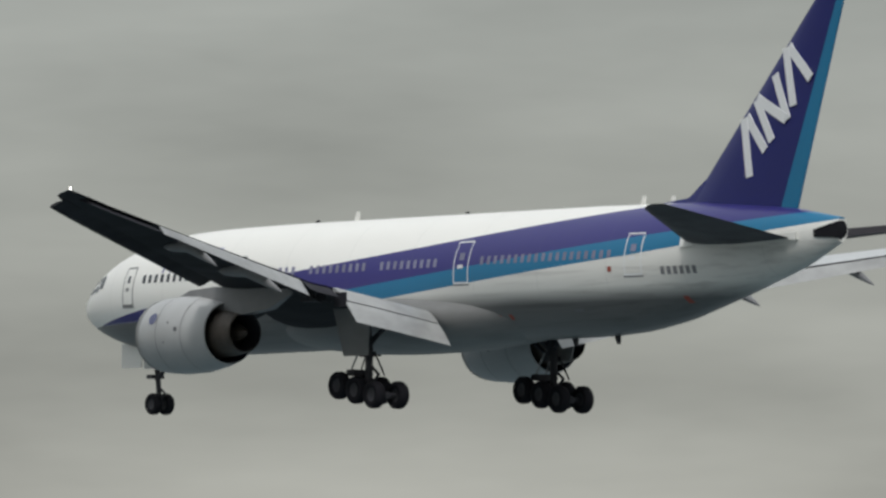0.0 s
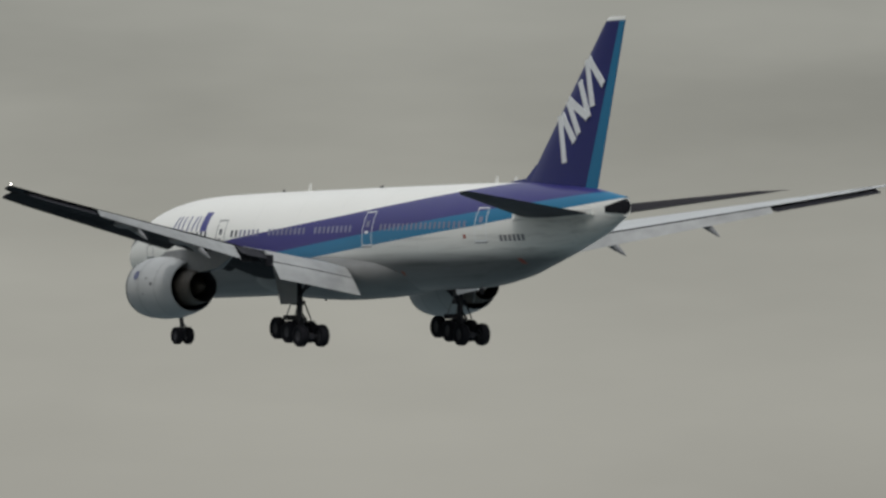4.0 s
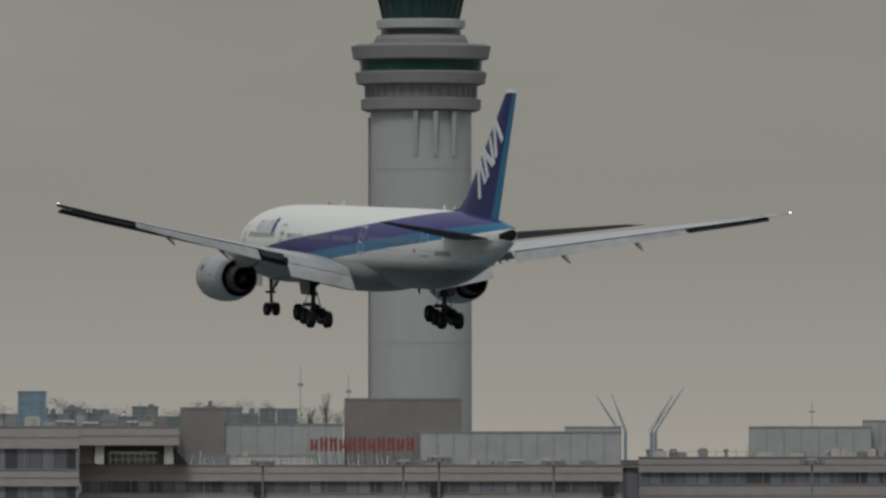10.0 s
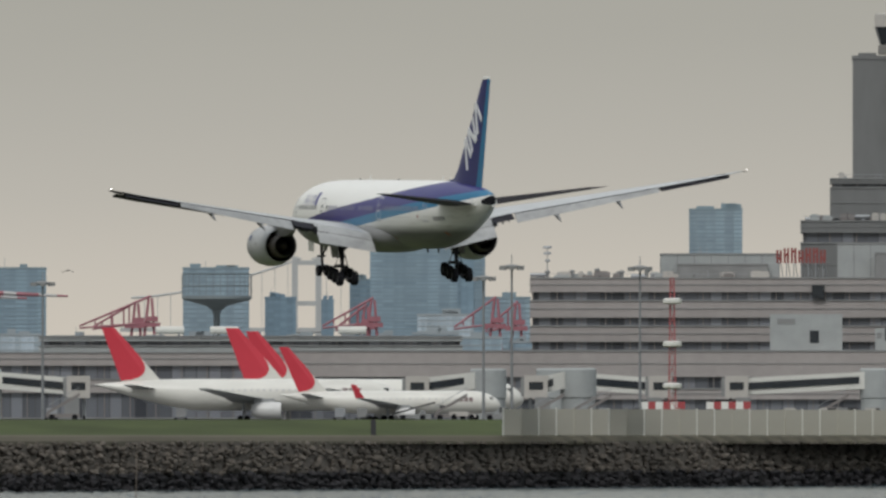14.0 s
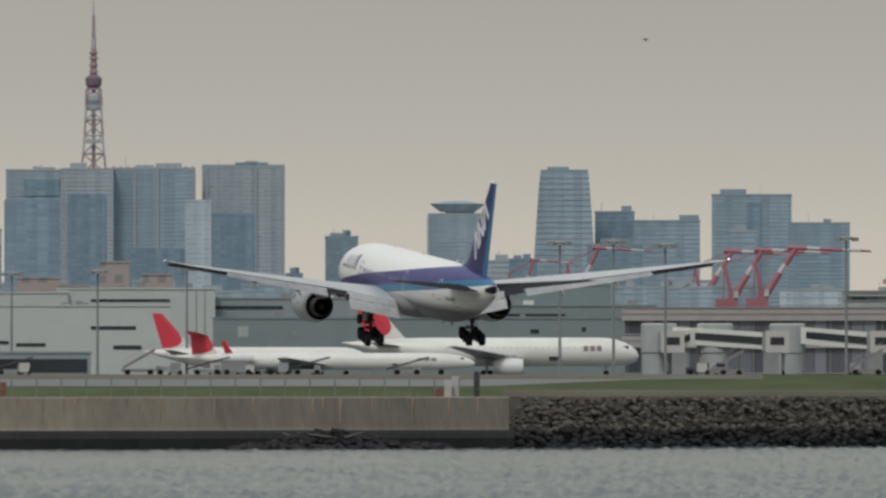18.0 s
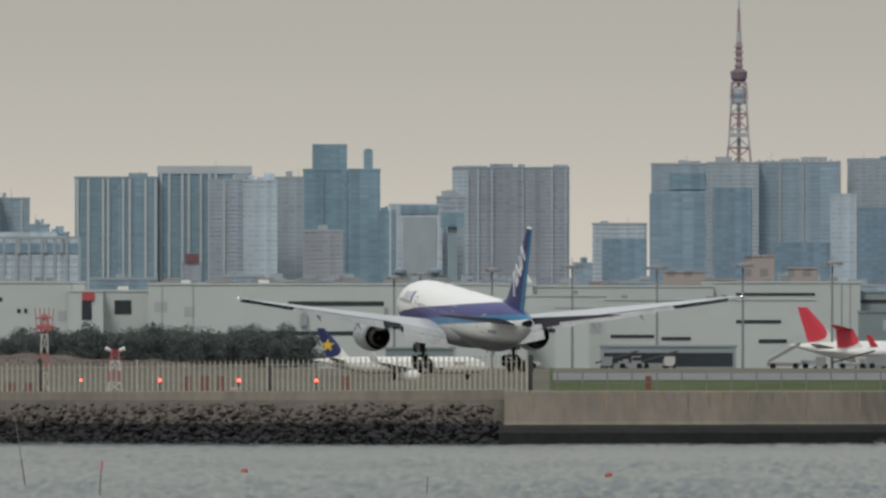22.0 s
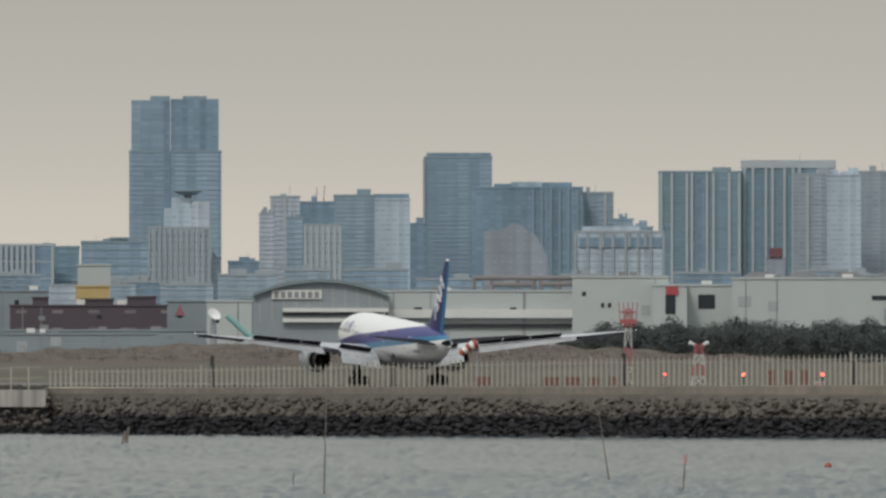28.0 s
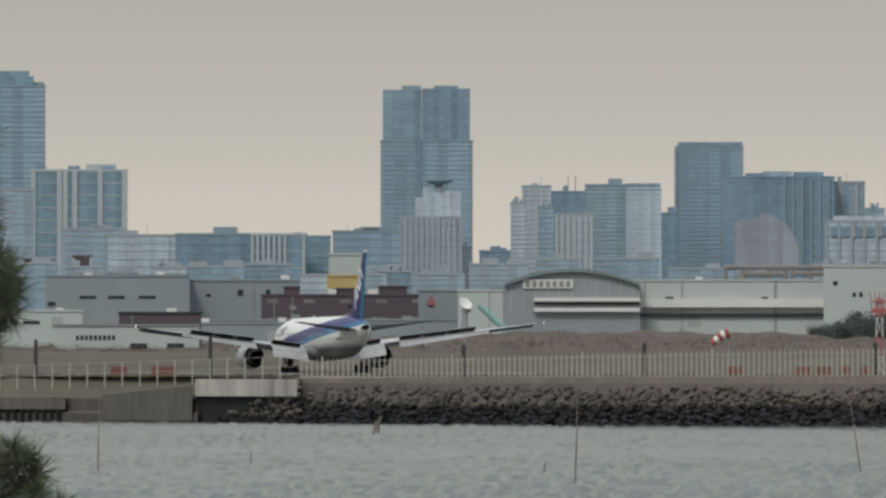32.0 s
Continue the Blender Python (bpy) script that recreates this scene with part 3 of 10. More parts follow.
def debris_heap():
    """A long low pile of dark stones washed against the foot of the bare wall."""
    rnd = random.Random(19)
    heap = thing("debris_heap", pose(0, 0, 0), "dark wet stones and driftwood heaped against the wall", "stones", kind="structure")
    meshes = [rock_mesh(40 + i).mesh("stone", ROCK_WET) for i in range(6)]
    for i in range(170):
        u = rnd.uniform(805, 1195)
        top = 1.25 * math.exp(-((u - 985) / 95.0) ** 2) + 0.25
        k = rnd.random()
        x, y = spot(u, shore(u) - 2.6 + 2.8 * k)
        s = rnd.uniform(0.55, 1.3)
        shared("stone", meshes[i % 6], heap, Matrix.Translation((x, y, top * k - 0.02)) @ Euler((rnd.uniform(-0.4, 0.4), rnd.uniform(-0.4, 0.4), rnd.uniform(0, 6.28))).to_matrix().to_4x4() @ Matrix.Diagonal((s * 1.3, s, s * 0.8, 1)))
    for u, dz, tilt in ((930, 0.7, 24), (1010, 0.9, -16), (960, 1.1, 8)):
        x, y = spot(u, shore(u) - 1.2)
        part("driftwood", Form().tube((-1.6, 0, 0), (1.6, 0, 0.1), 0.09, 0.05, 7), POLE_WOOD, heap, "bleached driftwood log").matrix_basis = pose(x, y, dz, 0, tilt, 10)


POLE_WOOD = material("grey_driftwood", (0.14, 0.12, 0.10), 0.85, vary=0.3, grain=4)
debris_heap()


def build_paling():
    """The pale metal fence on the sea wall: posts, rails and pales."""
    base, top = 4.1, 7.05
    fence = thing("paling_fence", pose(0, 0, 0), "faded beige metal paling fence on the sea wall", "fence")
    pale_m = Form().box(-0.055, 0.055, -0.03, 0.03, 0.0, 2.75).add([(-0.055, -0.03, 2.75), (0.055, -0.03, 2.75), (0.055, 0.03, 2.75), (-0.055, 0.03, 2.75), (0.0, -0.22, 3.0)], [(0, 1, 4), (1, 2, 4), (2, 3, 4), (3, 0, 4)]).mesh("pale", FENCE)
    post_m = Form().box(-0.08, 0.08, -0.08, 0.08, 0, 3.05).mesh("post", FENCE)
    tall = lambda q: float(np.interp(q, (-1690, -1478, -700, 0, 150), (0.70, 0.73, 0.93, 1.05, 1.05)))
    u, i = 190.0, 0
    while u > -1690:
        d = shore(u) + 8.2
        m = facing(u, d, base + sink(u)) @ Matrix.Diagonal((1, 1, tall(u), 1))
        if i % 25 == 0:
            shared("post", post_m, fence, m)
        shared("pale", pale_m, fence, m)
        u -= 9.2
        i += 1
    for zz in (0.35, 2.45):
        f = Form()
        rings = []
        for q in np.arange(-1690, 196, 60):
            a, b = spot(q, shore(q) + 8.28), spot(q, shore(q) + 8.36)
            foot = base + sink(q) + zz * tall(q)
            rings.append([(*a, foot), (*a, foot + 0.045), (*b, foot + 0.045), (*b, foot)])
        f.loft(rings)
        part("rail", f, FENCE, fence)


build_paling()


def dark_post(u, d, h, label="short dark steel post", w=0.22):
    ob = part("marker_post", Form().box(-w, w, -w, w, -0.3, h).box(-w * 0.7, w * 0.7, -w * 0.7, w * 0.7, h, h + 0.12), DARK_STEEL)
    ob.matrix_basis = facing(u, d, field_z(d))
    tagged(ob, label, "post", "dark posts along the sea wall")


for u, h in ((-672, 2.7), (-264, 2.7), (-1080, 2.7), (-1400, 2.6), (196, 3.0), (-1848, 3.4), (-2157, 3.2), (1243, 2.2), (2482, 2.1), (3685, 2.4)):
    dark_post(u, shore(u) + 9.6, h, "dark steel post by the fence" if u < 200 else "dark steel post on the grass", 0.17 if u < 190 else 0.24)


def build_panel_fence():
    """Pale mesh panels between posts, to the other side of the field."""
    base = 4.82
    fence = thing("panel_fence", pose(0, 0, 0), "pale grey panel fence with white posts on the sea wall", "fence")
    step = 31.1
    n = 71
    panel_mat = material("dull_cream_fence_panel", (0.345, 0.335, 0.29), 0.8, vary=0.03, grain=1.5, per_piece=0.03)
    for i in range(n):
        u = 2712 + step * i
        d = shore(u) + 8.6
        w = step * d / FOCAL
        key = Form().box(0.10, w - 0.02, 0.0, 0.05, 0.05, 2.45).mesh("panel", panel_mat)
        post = Form().box(-0.09, 0.09, -0.06, 0.10, 0, 2.55).mesh("post", OFFWHITE if i % 3 != 1 else FENCE)
        shared("panel", key, fence, facing(u, d, base))
        shared("post", post, fence, facing(u, d, base))


build_panel_fence()


def build_mesh_fence(u0, u1, step, h, label, mat, z0, z1, back):
    """Posts and two wires; the foot rises from z0 to z1."""
    fence = thing("wire_fence", pose(0, 0, 0), label, "fence")
    post = Form().box(-0.055, 0.055, -0.05, 0.05, -0.2, h).mesh("post", mat)
    foot = lambda u: z0 + (z1 - z0) * (u - u0) / (u1 - u0)
    for u in np.arange(u0, u1, step):
        shared("post", post, fence, facing(u, shore(u) + back, foot(u)))
    for zz in (h * 0.5, h - 0.08):
        f = Form()
        rings = []
        for q in np.linspace(u0, u1, 12):
            a, b = spot(q, shore(q) + back), spot(q, shore(q) + back + 0.03)
            rings.append([(*a, foot(q) + zz), (*a, foot(q) + zz + 0.03), (*b, foot(q) + zz + 0.03), (*b, foot(q) + zz)])
        f.loft(rings)
        part("rail", f, mat, fence)


build_mesh_fence(200, 1250, 44, 1.75, "thin grey wire fence on the wall", material("dull_grey_wire", (0.16, 0.16, 0.15), 0.6, vary=0.15), 4.05, 4.05, 8.8)
build_mesh_fence(-2500, -1700, 31, 2.0, "thin pale rail fence on the quay", FENCE, 2.5, 3.9, 5.5)

# quay steps at the end of the rock armour
f = Form()
for u0, u1, z0, z1, dd in ((-1875, -1695, 2.35, 3.85, 0.3),):
    a, b = facing(u0, shore(u0) + dd, 0), facing(u1, shore(u1) + dd, 0)
    p, q = a.translation, b.translation
    r = Vector((0, 4, 0))
    f.add([p + Vector((0, 0, z0)), q + Vector((0, 0, z0)), q + r + Vector((0, 0, z0)), p + r + Vector((0, 0, z0)), p + Vector((0, 0, z1)), q + Vector((0, 0, z1)), q + r + Vector((0, 0, z1)), p + r + Vector((0, 0, z1))], [(0, 3, 2, 1), (4, 5, 6, 7), (0, 1, 5, 4), (1, 2, 6, 5), (2, 3, 7, 6), (3, 0, 4, 7)])
tagged(part("gangway", f, material("rust_stained_concrete", (0.40, 0.365, 0.325), 0.85, vary=0.45, grain=0.5, coarse=0.25, bump=0.3, axes=(1, 1, 0.3))), "rust-stained concrete slab over a dark gap in the quay", "slab")


def pier():
    """Rust-red steel pier on trestles that carries approach lights."""
    t = thing("steel_pier", pose(0, 0, 0), "rust-red steel pier deck on dark trestle legs", "pier")
    u0, u1 = 3700, 5600
    d0, d1 = shore(3700) - 10, 1500

    def at(k):
        x, y = spot(u0 + (u1 - u0) * k, d0 + (d1 - d0) * k)
        return x, y, float(np.interp(k, (0, 0.2, 0.4, 1), (5.15, 6.3, 7.2, 9.0)))

    for name, mat, lo, hi, y0, y1, k0 in (("beam", ORANGE, 0.0, 0.75, 0.0, 0.4, 0.0), ("beam", ORANGE, 0.0, 0.75, 2.8, 3.2, 0.0), ("upper_beam", ORANGE, 0.75, 1.25, 0.05, 0.35, 0.035), ("deck", QUAY, 1.25, 1.36, -0.2, 3.4, 0.03), ("hand_rail", DARK_STEEL, 2.25, 2.31, 0.0, 0.06, 0.03), ("hand_rail", DARK_STEEL, 1.85, 1.90, 0.0, 0.06, 0.03)):
        rings = []
        for k in np.linspace(k0, 1, 14):
            x, y, z = at(k)
            rings.append([(x, y + y0, z + lo), (x, y + y0, z + hi), (x, y + y1, z + hi), (x, y + y1, z + lo)])
        part(name, Form().loft(rings), mat, t)
    x, y, z = at(0.085)
    part("abutment", Form().box(x - 3.1, x + 3.1, y - 0.6, y + 4.2, z - 1.3, z + 0.02).box(x - 1.4, x + 1.6, y + 0.2, y + 3.4, -2.5, z - 1.2), QUAY, t, "dark concrete abutment under the deck")
    for k in np.linspace(0.26, 1, 9):
        x, y, z = at(k)
        for q in (0.4, 2.8):
            part("leg", Form().tube((x, y + q, -2), (x, y + q, z + 0.1), 0.22, 0.22, 8), DARK_STEEL, t)
        part("cross_brace", Form().tube((x, y + 0.4, 1.0), (x, y + 2.8, z - 0.5), 0.12, 0.12, 6), DARK_STEEL, t)
    post = Form().box(-0.04, 0.04, -0.04, 0.04, 0, 0.95).mesh("rail_post", DARK_STEEL)
    rnd = random.Random(6)
    for k in np.linspace(0.03, 1, 70):
        x, y, z = at(k)
        shared("rail_post", post, t, pose(x, y + 0.04, z + 1.38))
        if rnd.random() < 0.4:
            hgt = rnd.uniform(0.5, 1.7)
            part("lamp_stem", Form().tube((x + 0.3, y + 1.6, z + 1.4), (x + 0.3, y + 1.6, z + 1.4 + hgt), 0.05, 0.04, 5), STEEL, t)


pier()


# ---- aids on the field ----
MAST_RED = material("sun_faded_red_mast_paint", (0.36, 0.095, 0.10), 0.6, vary=0.2, grain=2)
MAST_WHITE = material("dirty_white_mast_paint", (0.46, 0.44, 0.42), 0.6, vary=0.15, grain=2)


def lattice_mast(u, d, v_top, white_from, label, wide=1.0, plates=()):
    """A red and white banded mast of four legs with braces."""
    z0 = field_z(d)
    h = height(v_top, d) - z0
    t = thing("marker_mast", facing(u, d, z0), label, "mast", "red and white masts")
    w = 0.5 * wide
    bands = max(4, int(h / 2.0))
    for i in range(bands):
        a, b = h * i / bands, h * (i + 1) / bands
        ka, kb = 1 - 0.55 * i / bands, 1 - 0.55 * (i + 1) / bands
        paint = MAST_RED if white_from is None or (i + white_from) % 2 == 0 else MAST_WHITE
        sec = part("mast_section", Form().box(-w * kb * 0.9, w * kb * 0.9, -w * kb * 0.9, w * kb * 0.9, b - 0.08, b), paint, t, "red section" if paint == MAST_RED else "white section")
        for sx, sy in ((-1, -1), (1, -1), (1, 1), (-1, 1)):
            part("corner_leg", Form().tube((sx * w * ka, sy * w * ka, a), (sx * w * kb, sy * w * kb, b), 0.075 * wide, 0.075 * wide, 5), paint, sec)
        for sx in (-1, 1):
            part("brace", Form().tube((sx * w * ka, -w * ka, a), (-sx * w * kb, -w * kb, b), 0.045 * wide, 0.045 * wide, 5), paint, sec)
    for v in plates:
        z = height(v, d) - z0
        f = Form()
        f.lathe([(1.0, -0.35), (1.25, -0.2), (1.25, 0.25), (0.9, 0.4)], 14, 0, (0, 0, z))
        part("lamp_housing", f, WHITE, t, "white drum lamp housing")
    return t


m = lattice_mast(-664, 1900, 560, 1, "red and white lattice mast with red aerials", 0.9)
f = Form()
for dx in (-0.7, -0.35, 0.0, 0.35, 0.7):
    f.tube((dx, 0, 5.6), (dx * 1.25, 0, 7.9), 0.05, 0.05, 6)
f.box(-0.8, 0.8, -0.3, 0.3, 5.9, 6.3)
f.box(-0.7, 0.7, -0.3, 0.3, 6.9, 7.05)
part("aerial_rack", f, MAST_RED, m, "red aerial rods on the mast")
m = lattice_mast(-539, 1850, 622, 1, "squat red lattice stand with two white lamps", 1.25)
for sx in (-1, 1):
    f = Form()
    f.tube((sx * 0.25, 0, 3.75), (sx * 0.85, -0.2, 4.05), 0.12, 0.19, 10)
    part("floodlight", f, WHITE, m, "white floodlight head")
lattice_mast(3011, 2700, 405, None, "tall red lattice obstacle mast with white drums", 1.1, (446, 522, 596))
lattice_mast(-325, 1820, 690, 0, "low red lattice stand on the field", 1.2)

for u, v in ((-600, 669), (-460, 669), (-320, 669), (-183, 669)):
    d = 1800
    t = thing("field_lamp", facing(u, d, field_z(d)), "lit red approach lamp on a short stem", "lamp", "red approach lamps")
    part("stem", Form().tube((0, 0, 0), (0, 0, 1.0), 0.05, 0.05, 6), DARK_STEEL, t)
    part("lens", Form().lathe([(0.04, 0.0), (0.13, 0.05), (0.14, 0.12), (0.09, 0.2), (0.02, 0.23)], 12, 0, (0, 0, 1.0)), RED_LAMP, t, "glowing red lens")
for u, w in ((-762, 1.3), (-725, 0.9), (-800, 1.5), (-690, 0.8), (-380, 0.7), (-410, 0.6), (-130, 0.7), (-920, 1.2), (-352, 0.6), (1178, 1.4), (405, 0.55), (-2010, 1.4), (-1930, 2.2)):
    d = 1760 + (abs(int(u)) % 70)
    hgt = 0.9 if w > 0.75 else 1.5
    ob = part("field_box", Form().box(-w / 2, w / 2, -0.3, 0.3, 0.15, hgt).box(-w / 2 + 0.1, -w / 2 + 0.2, -0.1, 0.1, 0, 0.2).box(w / 2 - 0.2, w / 2 - 0.1, -0.1, 0.1, 0, 0.2), FIELD_BOX)
    ob.matrix_basis = facing(u, d, field_z(d))
    tagged(ob, "small orange-red equipment box on the grass" if w > 0.75 else "orange-red marker stake on the grass", "equipment box", "orange field boxes")
for u, hgt in ((1205, 1.9), (1192, 1.6)):
    d = shore(u) + 14
    ob = part("concrete_pillar", Form().box(-0.3, 0.3, -0.3, 0.3, 0, hgt), PALE)
    ob.matrix_basis = facing(u, d, field_z(d))
    tagged(ob, "short pale concrete pillar on the grass", "pillar", "concrete pillars")
# wind sock
d = 1950
t = thing("windsock", facing(-930, d, field_z(d)), "orange and white windsock on a slim pole", "windsock")
part("pole", Form().tube((0, 0, 0), (0, 0, 4.3), 0.07, 0.05, 8), STEEL, t)
for i in range(5):
    k0, k1 = i / 5, (i + 1) / 5
    a = Vector((-0.05 - 1.65 * k0, 0, 4.15 - 1.05 * k0 ** 1.4))
    b = Vector((-0.05 - 1.65 * k1, 0, 4.15 - 1.05 * k1 ** 1.4))
    part("sock_band", Form().tube(a, b, 0.52 - 0.24 * k0, 0.52 - 0.24 * k1, 14), ORANGE if i % 2 == 0 else WHITE, t, "orange band" if i % 2 == 0 else "white band", smooth=True)

# ---- poles and floats in the water ----
def farther(d):
    """Range of a thing whose foot meets the water."""
    return 162000.0 / (270000.0 / d - 66.0)


POLE = material("weathered_bamboo_pole", (0.20, 0.165, 0.135), 0.8, vary=0.3, grain=3)
for u, d, h, lean, lbl in ((-690, 1120, 4.4, -9, "leaning weathered pole standing in the water"), (-568, 1035, 1.9, 2, "thin pole with a faded pink top"), (-1203, 1027, 4.9, 1, "tall thin pole standing in the water"), (-1777, 1174, 0.85, 0, "short dark stake in the water"), (-2048, 1125, 4.7, 1, "tall thin pole standing in the water"), (-1257, 1085, 0.7, 0, "short dark stake in the water"), (13, 1060, 0.9, 0, "short dark stake in the water"), (-1200, 1300, 3.6, 0, "thin pole standing in the water"), (2060, 1250, 5.0, 1, "thin pale pole standing in the water")):
    h, d = h * farther(d) / d, farther(d)
    t = thing("water_pole", facing(u, d, -1.2) @ pose(0, 0, 0, 0, lean, 0), lbl, "pole", "poles in the water")
    part("lower_pole", Form().tube((0, 0, 0), (0, 0, 1.2 + h * 0.35), 0.045, 0.035, 7), POLE, t)
    part("upper_pole", Form().tube((0, 0, 1.2 + h * 0.35), (0.03, 0, 1.2 + h), 0.024, 0.016, 6), POLE if h > 2 else DARK_STEEL, t)
    if "pink" in lbl:
        part("pink_top", Form().tube((0.03, 0, 1.2 + h - 0.35), (0.03, 0, 1.2 + h), 0.06, 0.05, 8), material("faded_pink_paint", (0.50, 0.22, 0.22), 0.7, vary=0.2), t, "faded pink-red cap")
for u, d in ((335, 1205), (290, 1000), (-310, 1245)):
    ob = part("float", Form().lathe([(0.02, -0.15), (0.16, -0.08), (0.21, 0.05), (0.15, 0.18), (0.03, 0.24)], 12), ORANGE, smooth=True)
    ob.matrix_basis = facing(u, farther(d), 0.02)
    tagged(ob, "small red float on the water", "float", "red floats")
t = thing("tripod_mark", facing(-1555, farther(1534), 0), "small dark wooden tripod in the water", "marker")
for a, b in (((-0.4, 0, -0.8), (0.05, 0, 0.95)), ((0.42, 0, -0.8), (-0.02, 0, 0.85)), ((0, 0.4, -0.8), (0.3, 0.1, 1.25))):
    part("leg", Form().tube(a, b, 0.11, 0.08, 7), POLE, t)
# ---- airport buildings ----
STONE = material("pinkish_grey_panel_wall", (0.325, 0.302, 0.292), 0.75, vary=0.12, grain=0.5, coarse=0.06)
TAN = material("brown_grey_cladding", (0.200, 0.184, 0.178), 0.75, vary=0.12, grain=0.4)
ROOF_GREY = material("flat_roof_grey", (0.23, 0.235, 0.235), 0.85, vary=0.15, grain=0.4)
PLANT = material("pale_blue_grey_plant_screen", (0.33, 0.35, 0.35), 0.7, vary=0.12, grain=0.5)
STRIP_GLASS = facade("strip_window_glass", (0.074, 0.077, 0.084), (0.042, 0.047, 0.057), 50, 2.2, 0.99, 0.9, 0.2, 0.15, 2.6)
TOWER_GREY = material("tower_grey_panels", (0.165, 0.17, 0.17), 0.7, vary=0.10, grain=0.6, coarse=0.05, axes=(1, 1, 0.3))
RING_GREY = material("ring_gallery_grey", (0.225, 0.228, 0.226), 0.7, vary=0.1, grain=0.6, coarse=0.08)
TOWER_BAND = material("weathered_tower_bands", (0.215, 0.208, 0.196), 0.75, vary=0.12, grain=0.6, coarse=0.06, axes=(1, 1, 0.3))
TOWER_PALE = material("pale_tower_shaft_panels", (0.40, 0.415, 0.41), 0.65, vary=0.07, grain=0.6, coarse=0.06, axes=(1, 1, 0.25))


def slab_building(name, u0, u1, v_top, v_bot, d, rows, label, deep=45, wall=STONE, base=FIELD):
    """A long building of fascia bands with recessed strip windows: rows of (v0, v1) glazing."""
    w = (u1 - u0) * d / FOCAL
    z = lambda v: height(v, d) - base
    b = thing(name, facing((u0 + u1) / 2, d, base), label, "building")
    part("core", Form().box(-w / 2 + 0.4, w / 2 - 0.4, 0.8, deep, 0, z(v_top) - 0.3), STRIP_GLASS, b, "dark glazing behind the bands")
    edges = [v_top] + [q for r in rows for q in r] + [v_bot]
    for i in range(0, len(edges), 2):
        z1, z0 = z(edges[i]), max(0.0, z(edges[i + 1]))
        f = Form().box(-w / 2, w / 2, 0, deep + 0.3, z0, z1)
        part("fascia_band", f, wall, b)
        f = Form()
        f.box(-w / 2 - 0.05, w / 2 + 0.05, -0.12, 0.0, (z0 + z1) / 2 - 0.06, (z0 + z1) / 2 + 0.06)
        f.box(-w / 2 - 0.05, w / 2 + 0.05, -0.18, 0.0, z1 - 0.22, z1)
        part("band_joint", f, ROOF_GREY, b)
    for v0, v1 in rows:
        f = Form()
        n = max(2, int(w / 4.4))
        for k in range(n + 1):
            x = -w / 2 + 0.5 + (w - 1.0) * k / n
            f.box(x - 0.09, x + 0.09, 0.55, 0.79, z(v1), z(v0))
        tagged(part("window_mullions", f, TAN, b), kind="stuff")
    return b, w, z


def roof_unit(u0, u1, v0, v1, d, mat, label, deep=8, name="roof_plant"):
    """A plant room or screen on a roof, with its louvres."""
    w = (u1 - u0) * d / FOCAL
    h = (v1 - v0) * d / FOCAL
    t = thing(name, facing((u0 + u1) / 2, d, height(v1, d)), label, "plant room")
    part("wall", Form().box(-w / 2, w / 2, 0, deep, 0, h), mat, t)
    f = Form()
    n = max(1, int(w / 3))
    for k in range(n + 1):
        x = -w / 2 + w * k / n
        f.box(x - 0.06, x + 0.06, -0.08, 0, 0, h)
    f.box(-w / 2 - 0.1, w / 2 + 0.1, -0.12, 0, h - 0.25, h + 0.05)
    part("panel_ribs", f, ROOF_GREY, t)
    return t


D1 = 3650
slab_building("terminal_wing", 2759, 3545, 404, 560, D1, ((430, 444), (475, 489), (518, 532)), "long pink-grey terminal wing with dark strip windows")
block = slab_building("terminal_block", 3523, 3853, 296, 560, D1 - 8, ((336, 372), (403, 425), (450, 468), (493, 517)), "taller terminal block with deep dark glazing")[0]
slab_building("terminal_wing", 3853, 4815, 364, 560, D1, ((394, 414), (444, 465), (495, 512)), "long pink-grey terminal wing with dark strip windows")
slab_building("terminal_wing", 4843, 6400, 350, 560, D1 + 40, ((378, 398), (440, 462)), "grey terminal wing with one broad dark window band")
slab_building("terminal_link", 4800, 4860, 356, 560, D1 + 60, ((370, 540),), "dark glazed link between terminal wings", wall=TAN)
slab_building("departure_block", 6500, 9000, 300, 560, D1 + 60, ((330, 350), (400, 425)), "distant grey terminal block")
for u0, u1, v0, v1 in ((3184, 3312, 469, 520), (3370, 3402, 494, 516)):
    roof_house = thing("service_house", facing((u0 + u1) / 2, 3618, height(533, 3614)), "pale service house on the concourse roof", "plant room")
    hw = (u1 - u0) * (3618) / FOCAL / 2
    part("wall", Form().box(-hw, hw, 0, 12, 0, height(v0, 3618) - height(533, 3614)), PLANT, roof_house)
    part("door", Form().box(hw * 0.1, hw * 0.35, -0.06, 0, height(v1, 3618) - height(533, 3614), height(v1 - 22, 3618) - height(533, 3614)), GLASS_D, roof_house)
    part("louvre", Form().box(-hw * 0.8, -hw * 0.3, -0.06, 0, height(v0 + 18, 3618) - height(533, 3614), height(v0 + 8, 3618) - height(533, 3614)), ROOF_GREY, roof_house)
